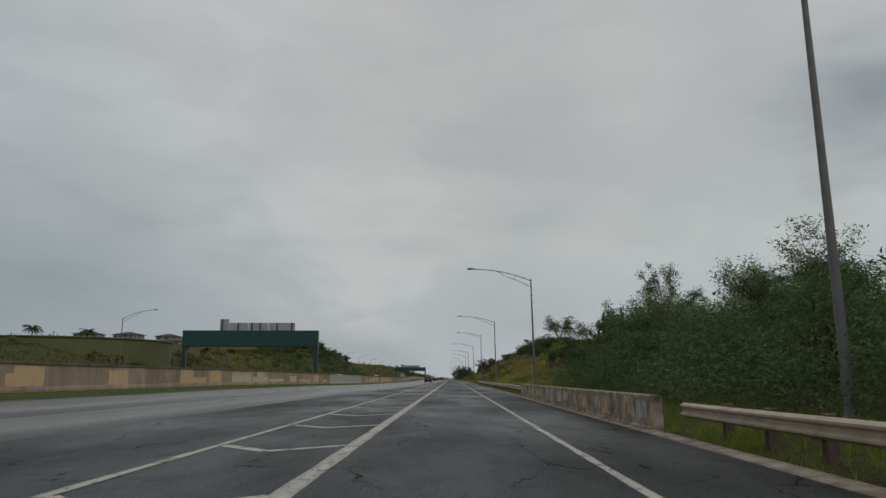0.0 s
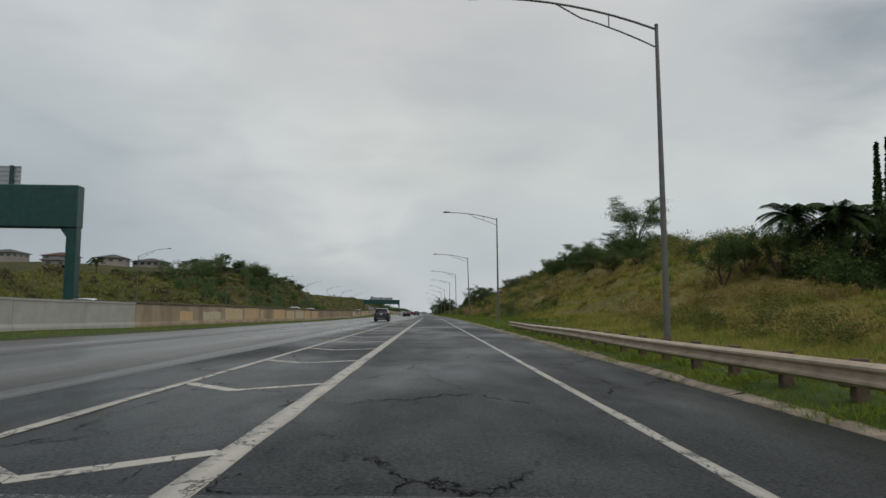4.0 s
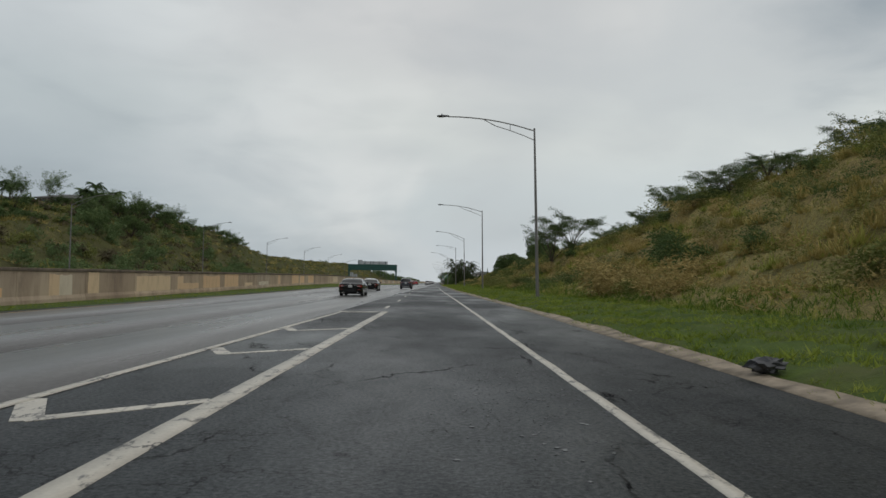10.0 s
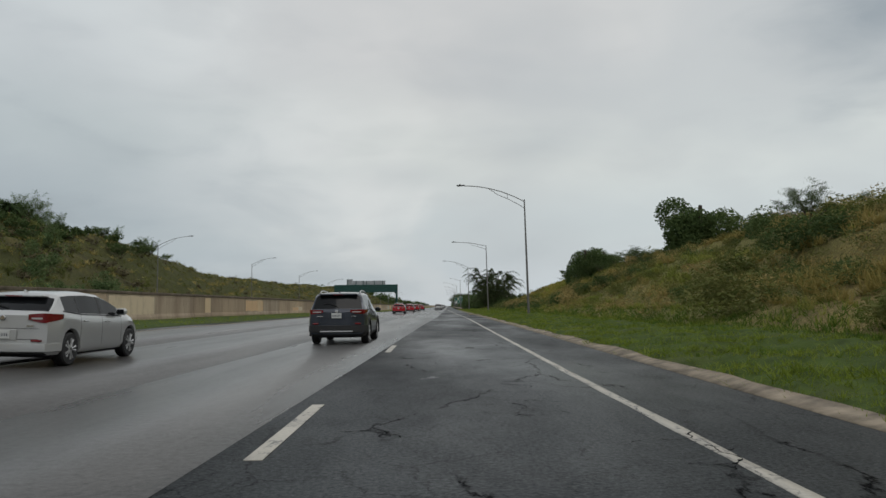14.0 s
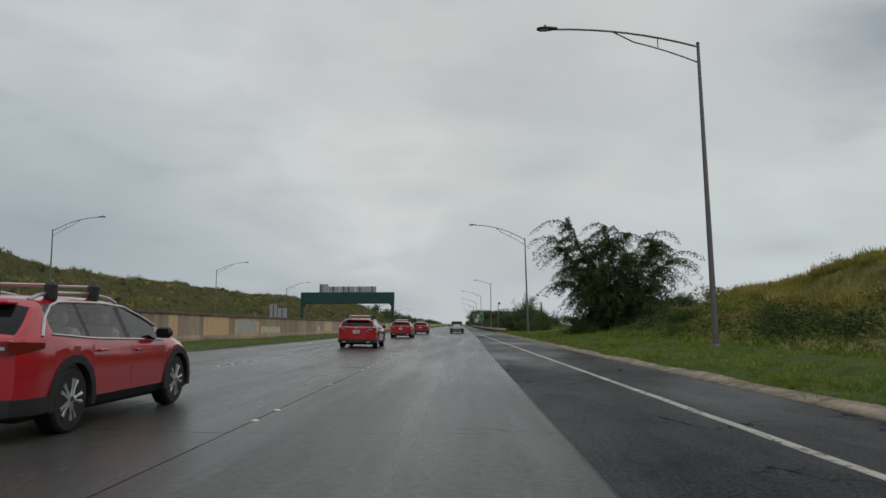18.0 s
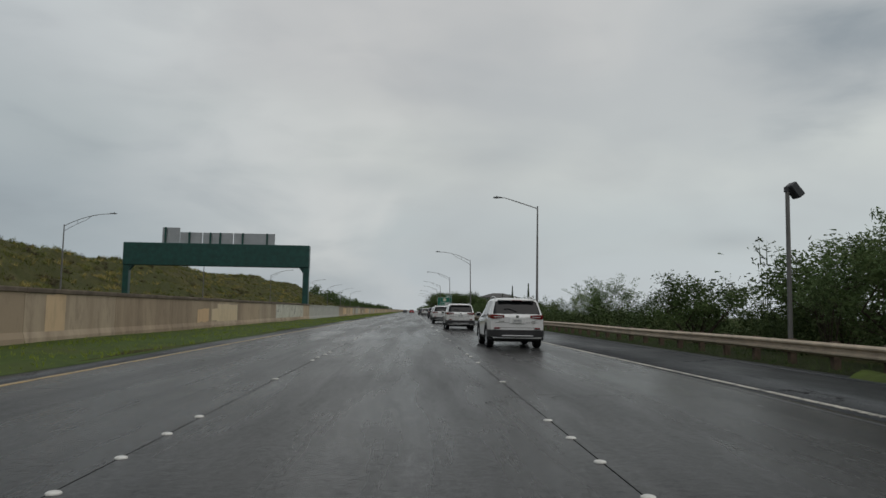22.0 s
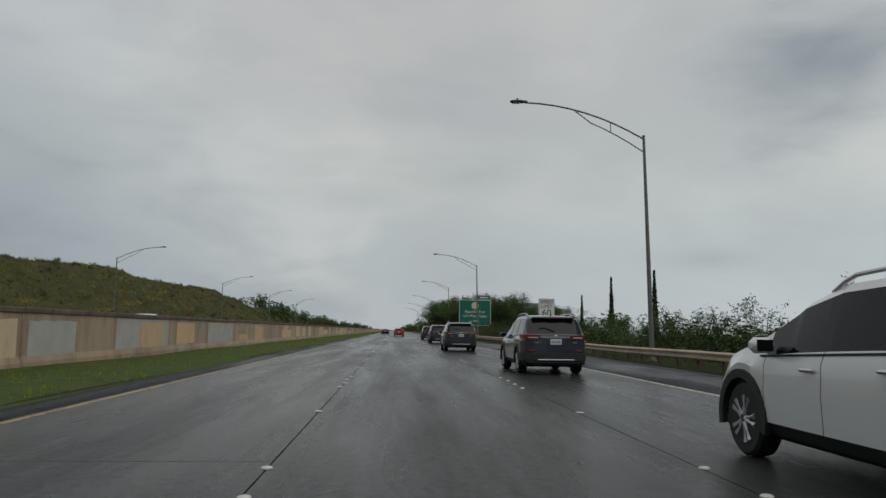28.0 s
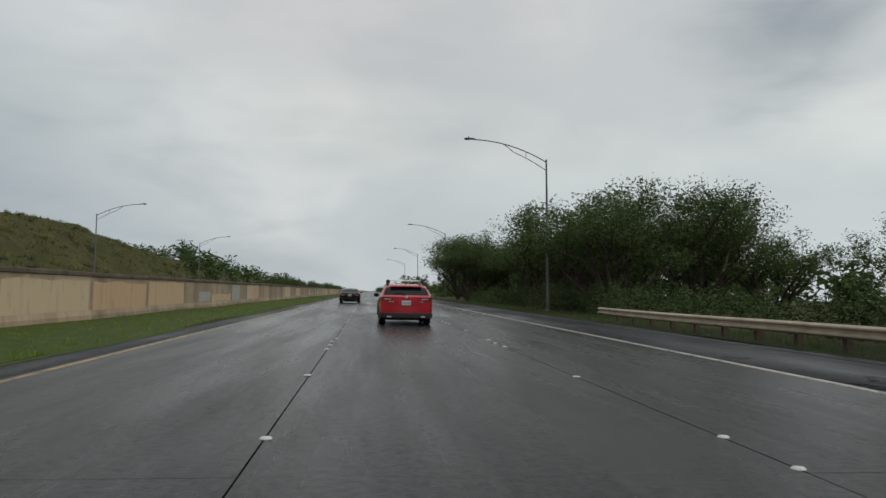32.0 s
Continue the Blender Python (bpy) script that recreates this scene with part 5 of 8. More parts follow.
r = random.Random(3)
for k in range(16):
    y = 20 + k * 3.7 + r.uniform(-1.5, 1.5)
    tree("roadside_tree", DENSE[k % 2], r.uniform(14.5, 21) + (2 if y > 62 else 0), y, r.uniform(0.56, 0.84) * (1.0 if y < 66 else 0.64), r.uniform(0, 360), "dense dark green tree in a roadside thicket", group="thicket trees behind the barrier", sink=0.5)
for x, y, top, wide, k in ((17.5, 52, 6.6, 0.9, 0), (19.5, 57, 9.9, 0.62, 1), (15.2, 58, 6.2, 0.85, 2), (17.0, 60, 7.2, 0.8, 0), (24, 44, 8.2, 1.0, 2), (14.5, 66, 5.2, 0.8, 0)):
    tree_to("thorn_tree", UMBRELLA[k], x, y, top, wide, 50 * k, "feathery thorn tree rising over the thicket", "thorn trees")
for x, y, top, wide, k in ((32.2, 204, 18.2, 1.55, 0), (27, 192, 12.4, 0.8, 1), (26, 214, 12.6, 0.75, 2), (31, 226, 13.4, 0.9, 0), (15.8, 325, 8.8, 0.85, 1), (18.6, 327.5, 9.6, 1.0, 2), (28, 300, 11.8, 0.7, 0), (25.5, 312, 11.0, 0.75, 1), (30, 288, 12.3, 0.6, 2), (21, 373, 7.6, 0.5, 0), (24, 449, 9.6, 0.6, 1), (21.5, 457, 7.2, 0.45, 2), (26, 462, 8.2, 0.6, 0), (22.5, 466, 6.6, 0.35, 1)):
    tree_to("thorn_tree", UMBRELLA[k], x, y, top, wide, y * 37 % 360, "umbrella-shaped thorn tree with thin dark branches", "thorn trees")
rt = random.Random(78)
for k in range(44):
    y = rt.uniform(172, 470)
    x = float(kerb_x(y)) + rt.uniform(16.5, 27)
    tree_to("thorn_bush", UMBRELLA[k % 3], x, y, float(ground_z(x, y)) + rt.uniform(1.1, 2.9) * (1 if y < 330 else 0.7), rt.uniform(0.25, 0.6), rt.uniform(0, 360), "small feathery thorn bush on the crest of the bank", "thorn bushes on the crest", 0.2)
for k in range(9):
    y = 286 + 3.8 * k + rt.uniform(-1, 1)
    x = float(kerb_x(y)) + rt.uniform(18, 25)
    tree_to("thorn_bush", UMBRELLA[k % 3], x, y, float(ground_z(x, y)) + rt.uniform(1.6, 2.6), rt.uniform(0.45, 0.8), rt.uniform(0, 360), "small feathery thorn bush on the crest of the bank", "thorn bushes on the crest", 0.2)
rt = random.Random(77)
for k in range(38):
    y = rt.uniform(186, 262) if k < 30 else rt.uniform(340, 470)
    x = float(kerb_x(y)) + rt.uniform(16, 25)
    tree("crest_tree", CREST_TREE[k % 3], x, y, rt.uniform(0.42, 0.78) * (1 if k < 30 else 0.5), rt.uniform(0, 360), "low dense dark green tree on the crest of the bank", group="crest trees", sink=0.4)
for k in range(54):
    y = rt.uniform(345, 530)
    tree("far_crest_tree", (CREST_TREE + KOA)[k % 5], rt.uniform(-90, -66), y, rt.uniform(0.6, 1.6) * (1.0 if y < 490 else 0.6), rt.uniform(0, 360), "dark green tree on the far crest", group="far crest trees", sink=0.4)
for x, y, s in ((7.4, 549, 0.85), (9.6, 556, 1.0), (6.9, 562, 0.75), (11.5, 548, 0.8), (8.6, 541, 0.6)):
    tree("rail_bush", CREST_TREE[int(y) % 3], x, y, s, x * 91, "tall dark feathery bush at the head of the guard rail", "bush", "bushes behind the guard rail", 0.4)
for x, y, s in ((8.7, 541.5, 1.0), (8.0, 544, 0.72), (6.9, 548, 0.68), (7.4, 553, 0.62), (9.4, 545, 0.8), (9.2, 584, 0.72), (8.4, 588, 0.6), (9.8, 591, 0.66), (9.5, 632, 0.62), (9.0, 690, 0.6), (9.6, 668, 0.55)):
    tree("koa_shrub", KOA[int(y) % 2], x, y, s, y * 53 % 360, "tall slender leafy shrub with feathery tips", "shrub", "tall shrubs behind the guard rail", 0.3)
for x, y, s in ((7.6, 487, 0.4), (14.6, 490, 0.55), (12.8, 485.5, 0.4), (17, 492, 0.5), (8.8, 493, 0.5)):
    tree("bank_bush", CREST_TREE[int(x) % 3], x, y, s, x * 77, "dark green bush at the foot of the drooping tree", "bush", "bushes round the drooping tree", 0.5)
ROUND = [[("trunk", Geo().tube([(0, 0, -1.0), (0.1, 0, 1.2), (0.0, 0.1, 3.0)], [0.3, 0.24, 0.12], 8, False).mesh("trunk", BARK, True)), ("crown", fast_mesh("crown", *shrub_base(s, 15000, 2.7, 2.3, 0.10, 0.35, 0.2, 2.2), LEAF_DARK))] for s in (171, 172)]
for x, y, top, wide, k in ((26.0, 405, 11.4, 1.55, 0), (20, 433, 8.4, 1.0, 1), (23.5, 438, 9.0, 1.1, 0)):
    tree_to("hill_tree", ROUND[k], x, y, top, wide, y * 21 % 360, "low rounded dark green tree on the bank", "bank trees", 0.8)
tree("drooping_tree", DROOPY, 10.7, 489.0, 1.02, 0, "tall dark tree with long drooping feathery branches")
for x, y, s in ((9, 848, 0.92), (12, 856, 1.0), (16, 850, 0.95), (20, 857, 1.05), (10, 868, 1.0), (7.5, 905, 1.05), (11, 913, 1.1), (15, 905, 1.05), (8.5, 925, 1.1), (13, 870, 0.95), (17, 876, 1.0), (20, 866, 0.9), (15, 888, 0.9), (22, 884, 1.05), (13, 905, 0.9), (19, 912, 1.0), (12.5, 930, 1.15), (20, 945, 1.1), (14, 960, 1.05), (25, 900, 1.1), (28, 874, 0.95), (25, 856, 0.85), (30, 846, 0.8)):
    tree("roadside_tree", FAR_TREE[int(x) % 2], x, y, s, y * 13 % 360, "broad dark green tree beyond the guard rail", group="trees beyond the sign", sink=1.0)


def scatter(bases, places, scales, turns=None):
    """Many turned and scaled copies of small meshes in one."""
    out_v, out_f, k = [], [], 0
    for i, (p, s) in enumerate(zip(places, scales)):
        v, f = bases[i % len(bases)]
        a = (i * 2.399) % (2 * math.pi)
        c, sn = math.cos(a), math.sin(a)
        w = np.stack([v[:, 0] * c - v[:, 1] * sn, v[:, 0] * sn + v[:, 1] * c, v[:, 2]], 1) * s + p
        out_v.append(w)
        out_f.append(f + k)
        k += len(v)
    return np.concatenate(out_v), np.concatenate(out_f)


SHRUBS = [fast_mesh("shrub", *shrub_base(s, 1400, 1.0, 0.85, 0.065), m_) for s, m_ in ((31, LEAF_BUSH), (32, LEAF_DARK), (33, LEAF_DARK))] + [fast_mesh("shrub", *shrub_base(35, 1000, 1.0, 0.7, 0.07), LEAF_DRY)]
r = random.Random(8)
count = 0
for _ in range(1200):
    y = r.uniform(110, 505)
    off = r.uniform(5.0, 27)
    x = float(kerb_x(y)) + off
    face = 0.4 < float(ledge_phase(x, y)) % 1.0 < 0.8
    dens = 0.08 + 0.25 * (off > 17) + 0.35 * (math.sin(y * 0.09 + off * 0.3) > 0.25) + 0.4 * face
    if 100 < y < 186 and off < (26 if y < 146 else 17) or 428 < y < 486 and off > 9 or r.random() > dens or hill_right(y) < 1.5 or count >= 290:
        continue
    count += 1
    s = r.uniform(0.55, 1.0) + 0.9 * r.random() ** 3
    dry = r.random() < 0.3
    ob = new("dry_shrub" if dry else "shrub", SHRUBS[3] if dry else SHRUBS[r.randrange(3)])
    ob.matrix_basis = pose(x, y, float(ground_z(x, y)) - 0.15, 0, 0, r.uniform(0, 360)) @ Matrix.Diagonal((s * 1.2, s * 1.2, s, 1))
    tagged(ob, "low brown dried shrub on the grassy bank" if dry else "low dark green shrub on the grassy bank", "shrub", "shrubs on the bank")

# thicket behind the long guard rail
r = np.random.default_rng(17)
ys = np.concatenate([r.uniform(530, 760, 460), r.uniform(760, 900, 190), r.uniform(538, 562, 40)])
offs = r.uniform(2.6, 9.0, len(ys)) ** 1.0
xs = kerb_x(ys) + offs + 0.8
hs = (0.92 + 0.3 * np.sin(ys * 0.21) * np.sin(ys * 0.077 + 1)) * r.uniform(0.7, 1.2, len(ys)) * np.clip((ys - 520) / 18, 0.3, 1)
hs[650:] *= 1.5


def spindly(seed, n_stems=9, h=2.6, leaf=0.062):
    """A scrub plant: thin bent stems with leaves thickest low down and tufts at the tips."""
    rn = np.random.default_rng(seed)
    at, sv, sf = [], [], []
    for k in range(n_stems):
        a, lean, hh = rn.uniform(0, 6.28), rn.uniform(0.2, 1.1), h * rn.uniform(0.45, 1.0)
        u = np.linspace(0, 1, 6)
        line = np.stack([lean * u ** 1.5 * np.cos(a) + 0.2 * np.cos(a), lean * u ** 1.5 * np.sin(a) + 0.2 * np.sin(a), hh * u], 1)
        w = 0.014
        for i in range(5):
            p, q, o = line[i], line[i + 1], np.array([-np.sin(a), np.cos(a), 0]) * w
            b = len(sv)
            sv += [p - o, p + o, q]
            sf.append([b, b + 1, b + 2])
        for t, spread_ in [(x, 0.30) for x in rn.uniform(0.0, 0.7, 32)] + [(x, 0.2) for x in rn.uniform(0.7, 0.9, 16)] + [(x, 0.1) for x in rn.uniform(0.88, 1.0, 16)]:
            i = min(4, int(t * 5))
            p = line[i] + (line[i + 1] - line[i]) * (t * 5 - i)
            at.append(p + rn.normal(size=3) * spread_ * np.array([1, 1, 0.6]))
    v, f = cards(np.array(at), leaf, 3.0, 0.35, rn)
    v[:, 2] = np.abs(v[:, 2])
    return np.concatenate([v, np.array(sv)]), np.concatenate([f, np.array(sf) + len(v)])


stems = [spindly(s) for s in (41, 42, 43, 44)]
v, f = scatter(stems, np.stack([xs, ys, ground_z(xs, ys) - 0.1], 1), hs)
lows = [shrub_base(s, 220, 1.25, 1.15, 0.105) for s in (46, 47)]
n = 700
ys2 = r.uniform(532, 900, n)
xs2 = kerb_x(ys2) + r.uniform(4.2, 9.0, n)
v2, f2 = scatter(lows, np.stack([xs2, ys2, ground_z(xs2, ys2) - 0.15], 1), r.uniform(0.8, 1.25, n))
tagged(new("low_thicket", fast_mesh("low_thicket", v2, f2, LEAF_THICKET)), "dense dark low scrub behind the guard rail", "scrub", kind="stuff")
tagged(new("roadside_thicket", fast_mesh("roadside_thicket", v, f, LEAF_THICKET)), "dense dark green scrub with spindly tops behind the guard rail", "scrub", kind="stuff")

# scrub on the far bank across the road
r = np.random.default_rng(23)
n = 6000
ys = r.uniform(60, 1050, n)
xs = -47 - r.uniform(0, 1, n) ** 0.8 * 45
u = far_phase(xs, ys) % 1.0
keep = r.uniform(0, 1, n) < np.where((u > 0.35) & (u < 0.8), 1.5, 0.55) * np.where(ys < 480, 1.0, np.where(ys < 640, 0.2, 0.4)) * np.where(np.sin(ys * 0.05 + xs * 0.11) > -0.3, 1, 0.35) * np.where((ys < 325), 0.3, 1)
xs, ys = xs[keep], ys[keep]
far_shrubs = [shrub_base(s, 110, 1.1, 0.9, 0.22, asp=3.0) for s in (51, 52, 53)]
v, f = scatter(far_shrubs, np.stack([xs, ys, ground_z(xs, ys) - 0.2], 1), r.uniform(0.6, 1.7, len(xs)) * np.where(ys < 480, 1.05, 0.6))
cut = len(f) // 2
for nm, a, b, mt, lb in (("far_bank_scrub", 0, cut, LEAF_BUSH, "dark green scrub on the far bank"), ("far_bank_brush", cut, len(f), FAR_BRUSH, "grey-brown dry brush on the far bank")):
    tagged(new(nm, fast_mesh(nm, v[3 * a:3 * b], f[a:b] - 3 * a, mt)), lb, "scrub", kind="stuff")
n = 190
ys = r.uniform(318, 462, n)
xs = -49 - r.uniform(0, 1, n) * 26
keep = np.sin(ys * 0.08 + xs * 0.17) + r.normal(size=n) * 0.5 > -0.35
xs, ys = xs[keep], ys[keep]
grove = [shrub_base(s, 420, 1.7, 1.9, 0.2, asp=2.4) for s in (55, 56, 57)]
v, f = scatter(grove, np.stack([xs, ys, ground_z(xs, ys) - 0.2], 1), r.uniform(0.7, 1.3, len(xs)))
tagged(new("far_bank_grove", fast_mesh("far_bank_grove", v, f, LEAF_MID)), "dense dark green trees covering the far bank", "trees", kind="stuff")
n = 240
ys = r.uniform(335, 500, n)
xs = -70 - r.uniform(0, 1, n) * 30
crest = [shrub_base(s, 200, 1.2, 1.2, 0.3) for s in (55, 56)]
v, f = scatter(crest, np.stack([xs, ys, ground_z(xs, ys) - 0.2], 1), r.uniform(0.7, 1.5, n))
tagged(new("crest_trees", fast_mesh("crest_trees", v, f, LEAF_DARK)), "dark tree line along the far crest", "trees", kind="stuff")


def blades(xs, ys, height, width, per, mat, name, label, lean=0.5, lumps=False):
    """Tufts of thin grass blades."""
    n = len(xs)
    xs, ys, hs = np.repeat(xs, per), np.repeat(ys, per), np.repeat(height, per)
    m = len(xs)
    xs, ys = xs + r.normal(size=m) * hs * 0.25, ys + r.normal(size=m) * hs * 0.25
    hs = hs * r.uniform(0.5, 1.2, m)
    zs = ground_z(xs, ys) + (hummocks(xs, ys) if lumps else 0)
    a = r.uniform(0, 2 * np.pi, m)
    w = width * hs
    tx, ty = xs + r.normal(size=m) * hs * lean, ys + r.normal(size=m) * hs * lean
    p0 = np.stack([xs - np.cos(a) * w, ys - np.sin(a) * w, zs], 1)
    p1 = np.stack([xs + np.cos(a) * w, ys + np.sin(a) * w, zs], 1)
    p2 = np.stack([tx, ty, zs + hs], 1)
    v = np.stack([p0, p1, p2], 1).reshape(-1, 3)
    tagged(new(name, fast_mesh(name, v, np.arange(3 * m).reshape(-1, 3), mat)), label, "grass", kind="stuff")


n = 76000
ys = r.uniform(100, 540, n)
off = -0.22 + r.uniform(0, 1, n) ** 1.25 * np.where(ys < 150, 2.0 + 2.7 * np.clip((ys - 130) / 20, 0, 1), 4.7)
blades(kerb_x(ys) + off, ys, r.uniform(0.05, 0.13, n) * (1 + 0.5 * np.sin(ys * 1.3 + off * 2)), 0.10, 6, GRASS_GREEN, "verge_grass", "short lush green roadside grass", 0.8, True)
n = 15000
ys = r.uniform(100, 540, n)
off = -0.2 + r.uniform(0, 1, n) * 4.4
ok = np.sin(ys * 0.31 + off * 1.1) + np.sin(ys * 0.9 - off) + r.normal(size=n) * 0.5 > 0.2
ok &= (ys > 150) | (off < 1.2)
blades(kerb_x(ys[ok]) + off[ok], ys[ok], r.uniform(0.07, 0.17, ok.sum()), 0.07, 8, GRASS_RANK, "verge_weeds", "taller darker weeds in the verge grass", 0.7, True)
n = 26000
ys = r.uniform(96, 190, n)
off = 1.0 + r.uniform(0, 1, n) * np.where(ys < 160, 21, 15)
off += np.where(ys > 140, 4.2, 0) * np.clip((ys - 140) / 10, 0, 1)
blades(kerb_x(ys) + off, ys, r.uniform(0.10, 0.24, n), 0.07, 9, GRASS_STRAW, "slope_grass", "soft yellow-green grass covering the gentle slope", 0.6)
n = 16000
ys = r.uniform(150, 520, n)
off = 3.6 + np.abs(r.normal(size=n)) * 2.0
blades(kerb_x(ys) + off, ys, r.uniform(0.10, 0.26, n), 0.08, 6, GRASS_RANK, "foot_grass", "rank green grass at the foot of the bank", 0.6)
n = 15000
ys = r.uniform(60, 525, n)
off = 4.0 + r.uniform(0, 1, n) * 25
ok = np.sin(ys * 0.17 + off * 0.5) + np.sin(ys * 0.053 - off * 0.21) + r.normal(size=n) * 0.5 - 1.2 * (off < 6.5) > -0.5
ys, off = ys[ok], off[ok]
blades(kerb_x(ys) + off, ys, r.uniform(0.14, 0.34, len(ys)), 0.055, 10, GRASS_DRY, "bank_dry_grass", "tall dry yellow grass on the bank", 0.35)
n = 11000
ys = r.uniform(60, 525, n)
off = 4.0 + r.uniform(0, 1, n) ** 1.4 * 23
blades(kerb_x(ys) + off, ys, r.uniform(0.14, 0.32, n), 0.06, 9, GRASS_HILL, "bank_green_grass", "olive green grass on the bank", 0.35)
n = 30000
ys = r.uniform(-40, 900, n)
u = r.uniform(0, 1, n)
blades(wall_x(ys) + 0.12 + u * (yellow_x(ys) - 0.95 - wall_x(ys)), ys, r.uniform(0.05, 0.13, n), 0.12, 4, GRASS_GREEN, "median_grass", "green grass along the median wall")
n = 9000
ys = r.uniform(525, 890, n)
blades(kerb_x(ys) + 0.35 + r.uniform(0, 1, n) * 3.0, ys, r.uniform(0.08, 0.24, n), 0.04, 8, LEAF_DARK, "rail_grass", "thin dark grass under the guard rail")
n = 5200
ys = r.uniform(290, 900, n)
xs = -48 - r.uniform(0, 1, n) * 40
u = far_phase(xs, ys) % 1.0
ok = ((u > 0.84) | (u < 0.2)) & (np.sin(ys * 0.06 + xs * 0.2) + r.normal(size=n) * 0.6 > -0.4)
blades(xs[ok], ys[ok], r.uniform(0.5, 1.0, ok.sum()), 0.10, 12, GRASS_DRY, "far_lip_grass", "tan grass hanging over ledges of the far bank", 0.8)
n = 34000
ys = r.uniform(60, 1050, n)
blades(-47 - r.uniform(0, 1, n) * 45, ys, r.uniform(0.3, 0.7, n), 0.12, 4, GRASS_FAR, "far_bank_grass", "olive and yellow grass on the far bank")

n = 7000
ys = r.uniform(205, 330, n)
blades(-58 - r.uniform(0, 1, n) * 45, ys, r.uniform(0.3, 0.6, n), 0.13, 4, GRASS_HILL, "far_field_grass", "yellow-green grass field across the road")

# tussocks of long grass, each a rounded mound of arching blades
def tussock(seed, n=105, wide=0.026):
    rn = np.random.default_rng(seed)
    a, lift = rn.uniform(0, 2 * np.pi, n), rn.uniform(0.05, 1.45, n)
    ln = rn.uniform(0.4, 0.95, n)
    b = rn.uniform(0, 2 * np.pi, n)
    base = np.stack([0.28 * np.cos(b), 0.28 * np.sin(b), np.zeros(n)], 1) * rn.uniform(0, 1, n)[:, None]
    tip = base + np.stack([np.cos(a) * np.cos(lift) * ln, np.sin(a) * np.cos(lift) * ln, np.sin(lift) * ln * 0.8 - np.cos(lift) * ln * 0.12 + 0.06], 1)
    o = np.stack([-np.sin(a), np.cos(a), 0 * a], 1) * wide
    start = base + (tip - base) * 0.25
    v = np.stack([start - o, start + o, tip], 1).reshape(-1, 3)
    return v, np.arange(3 * n).reshape(-1, 3)


mounds = [tussock(s, 70, 0.032) for s in (91, 92, 93)]
sods = [tussock(s, 20, 0.03) for s in (94, 95, 96, 97)]
n = 10000
ys = r.uniform(100, 540, n)
off = -0.05 + r.uniform(0, 1, n) ** 1.25 * 4.3
xs = kerb_x(ys) + off
v, f = scatter(sods, np.stack([xs, ys, ground_z(xs, ys) + hummocks(xs, ys) - 0.02], 1), r.uniform(0.09, 0.24, n))
tagged(new("verge_sods", fast_mesh("verge_sods", v, f, GRASS_GREEN)), "thick lush clumps of green grass on the verge", "grass", kind="stuff")
for name, mat, n, ph, label in (("dry_tussocks", GRASS_DRY, 13000, 1, "rounded tussocks of long tan grass on the bank"), ("green_tussocks", GRASS_HILL, 7000, 3.3, "rounded tussocks of long olive grass on the bank")):
    ys = r.uniform(112, 520, n)
    off = 4.0 + r.uniform(0, 1, n) ** 1.1 * 22
    u = ledge_phase(kerb_x(ys) + off, ys) % 1.0
    high = ledge_phase(kerb_x(ys) + off, ys) > 0.75
    lip = ((u > 0.84) | (u < 0.14)) & high if ph == 1 else (u > 0.1) & (u < 0.5) | (off < 7)
    keep = np.sin(ys * 0.083 + off * 0.27 + ph) + np.sin(ys * 0.19 - off * 0.5 + ph) + r.normal(size=n) * 0.5 + np.where(lip, 0.9, -1.1) - (2.5 * ~high * (off < 6.5) if ph == 1 else 0) > 0.1
    ys, off = ys[keep], off[keep]
    xs = kerb_x(ys) + off
    v, f = scatter(mounds, np.stack([xs, ys, ground_z(xs, ys) - 0.06], 1), r.uniform(0.6, 1.3, len(xs)) * np.clip((off - 2.5) / 7, 0.3, 1))
    tagged(new(name, fast_mesh(name, v, f, mat)), label, "grass", kind="stuff")

# low brush over the bank; dark brush on ledge faces stands for shade and soil
r = np.random.default_rng(29)
brush = [shrub_base(s, 150, 0.85, 0.7, 0.078, asp=3.6, droop=-0.3) for s in (57, 58, 59)]
for name, mat, n, ph, label in (("bank_brush_green", LEAF_BUSH, 2600, 0, "low olive brush on the bank"), ("bank_brush_dry", LEAF_DRY, 2500, 2, "low brown dry brush on the bank"), ("bank_brush_dark", LEAF_DARK, 3000, 4, "low dark green brush on the bank")):
    ys = r.uniform(112, 515, n)
    off = 4.6 + r.uniform(0, 1, n) ** 0.9 * 24
    u = ledge_phase(kerb_x(ys) + off, ys) % 1.0
    keep = -2.6 * ((ys > 428) & (ys < 488) & (off > (4 if ph == 2 else 8.5))) - 2.6 * ((ys < 182) & (off < np.where(ys < 146, 28, 16))) + np.sin(ys * 0.11 + off * 0.33 + ph) + np.sin(ys * 0.047 - off * 0.41 + ph * 2.1) + r.normal(size=n) * 0.3 + np.where((u > 0.42) & (u < 0.82), 1.1, -0.5) > 0.15
    ys, off = ys[keep], off[keep]
    xs = kerb_x(ys) + off
    v, f = scatter(brush, np.stack([xs, ys, ground_z(xs, ys) - 0.1], 1), r.uniform(0.5, 1.35, len(xs)))
    tagged(new(name, fast_mesh(name, v, f, mat)), label, "scrub", kind="stuff")
n = 420
ys = np.concatenate([r.uniform(165, 330, 330), r.uniform(330, 470, 90)])
off = r.uniform(17, 30, n)
xs = kerb_x(ys) + off
tall = [shrub_base(s, 330, 1.3, 1.3, 0.095) for s in (63, 64, 65)]
v, f = scatter(tall, np.stack([xs, ys, ground_z(xs, ys) - 0.2], 1), r.uniform(0.5, 1.3, n) * np.where(ys > 320, np.where(ys > 425, 0.4, 0.7), 1))
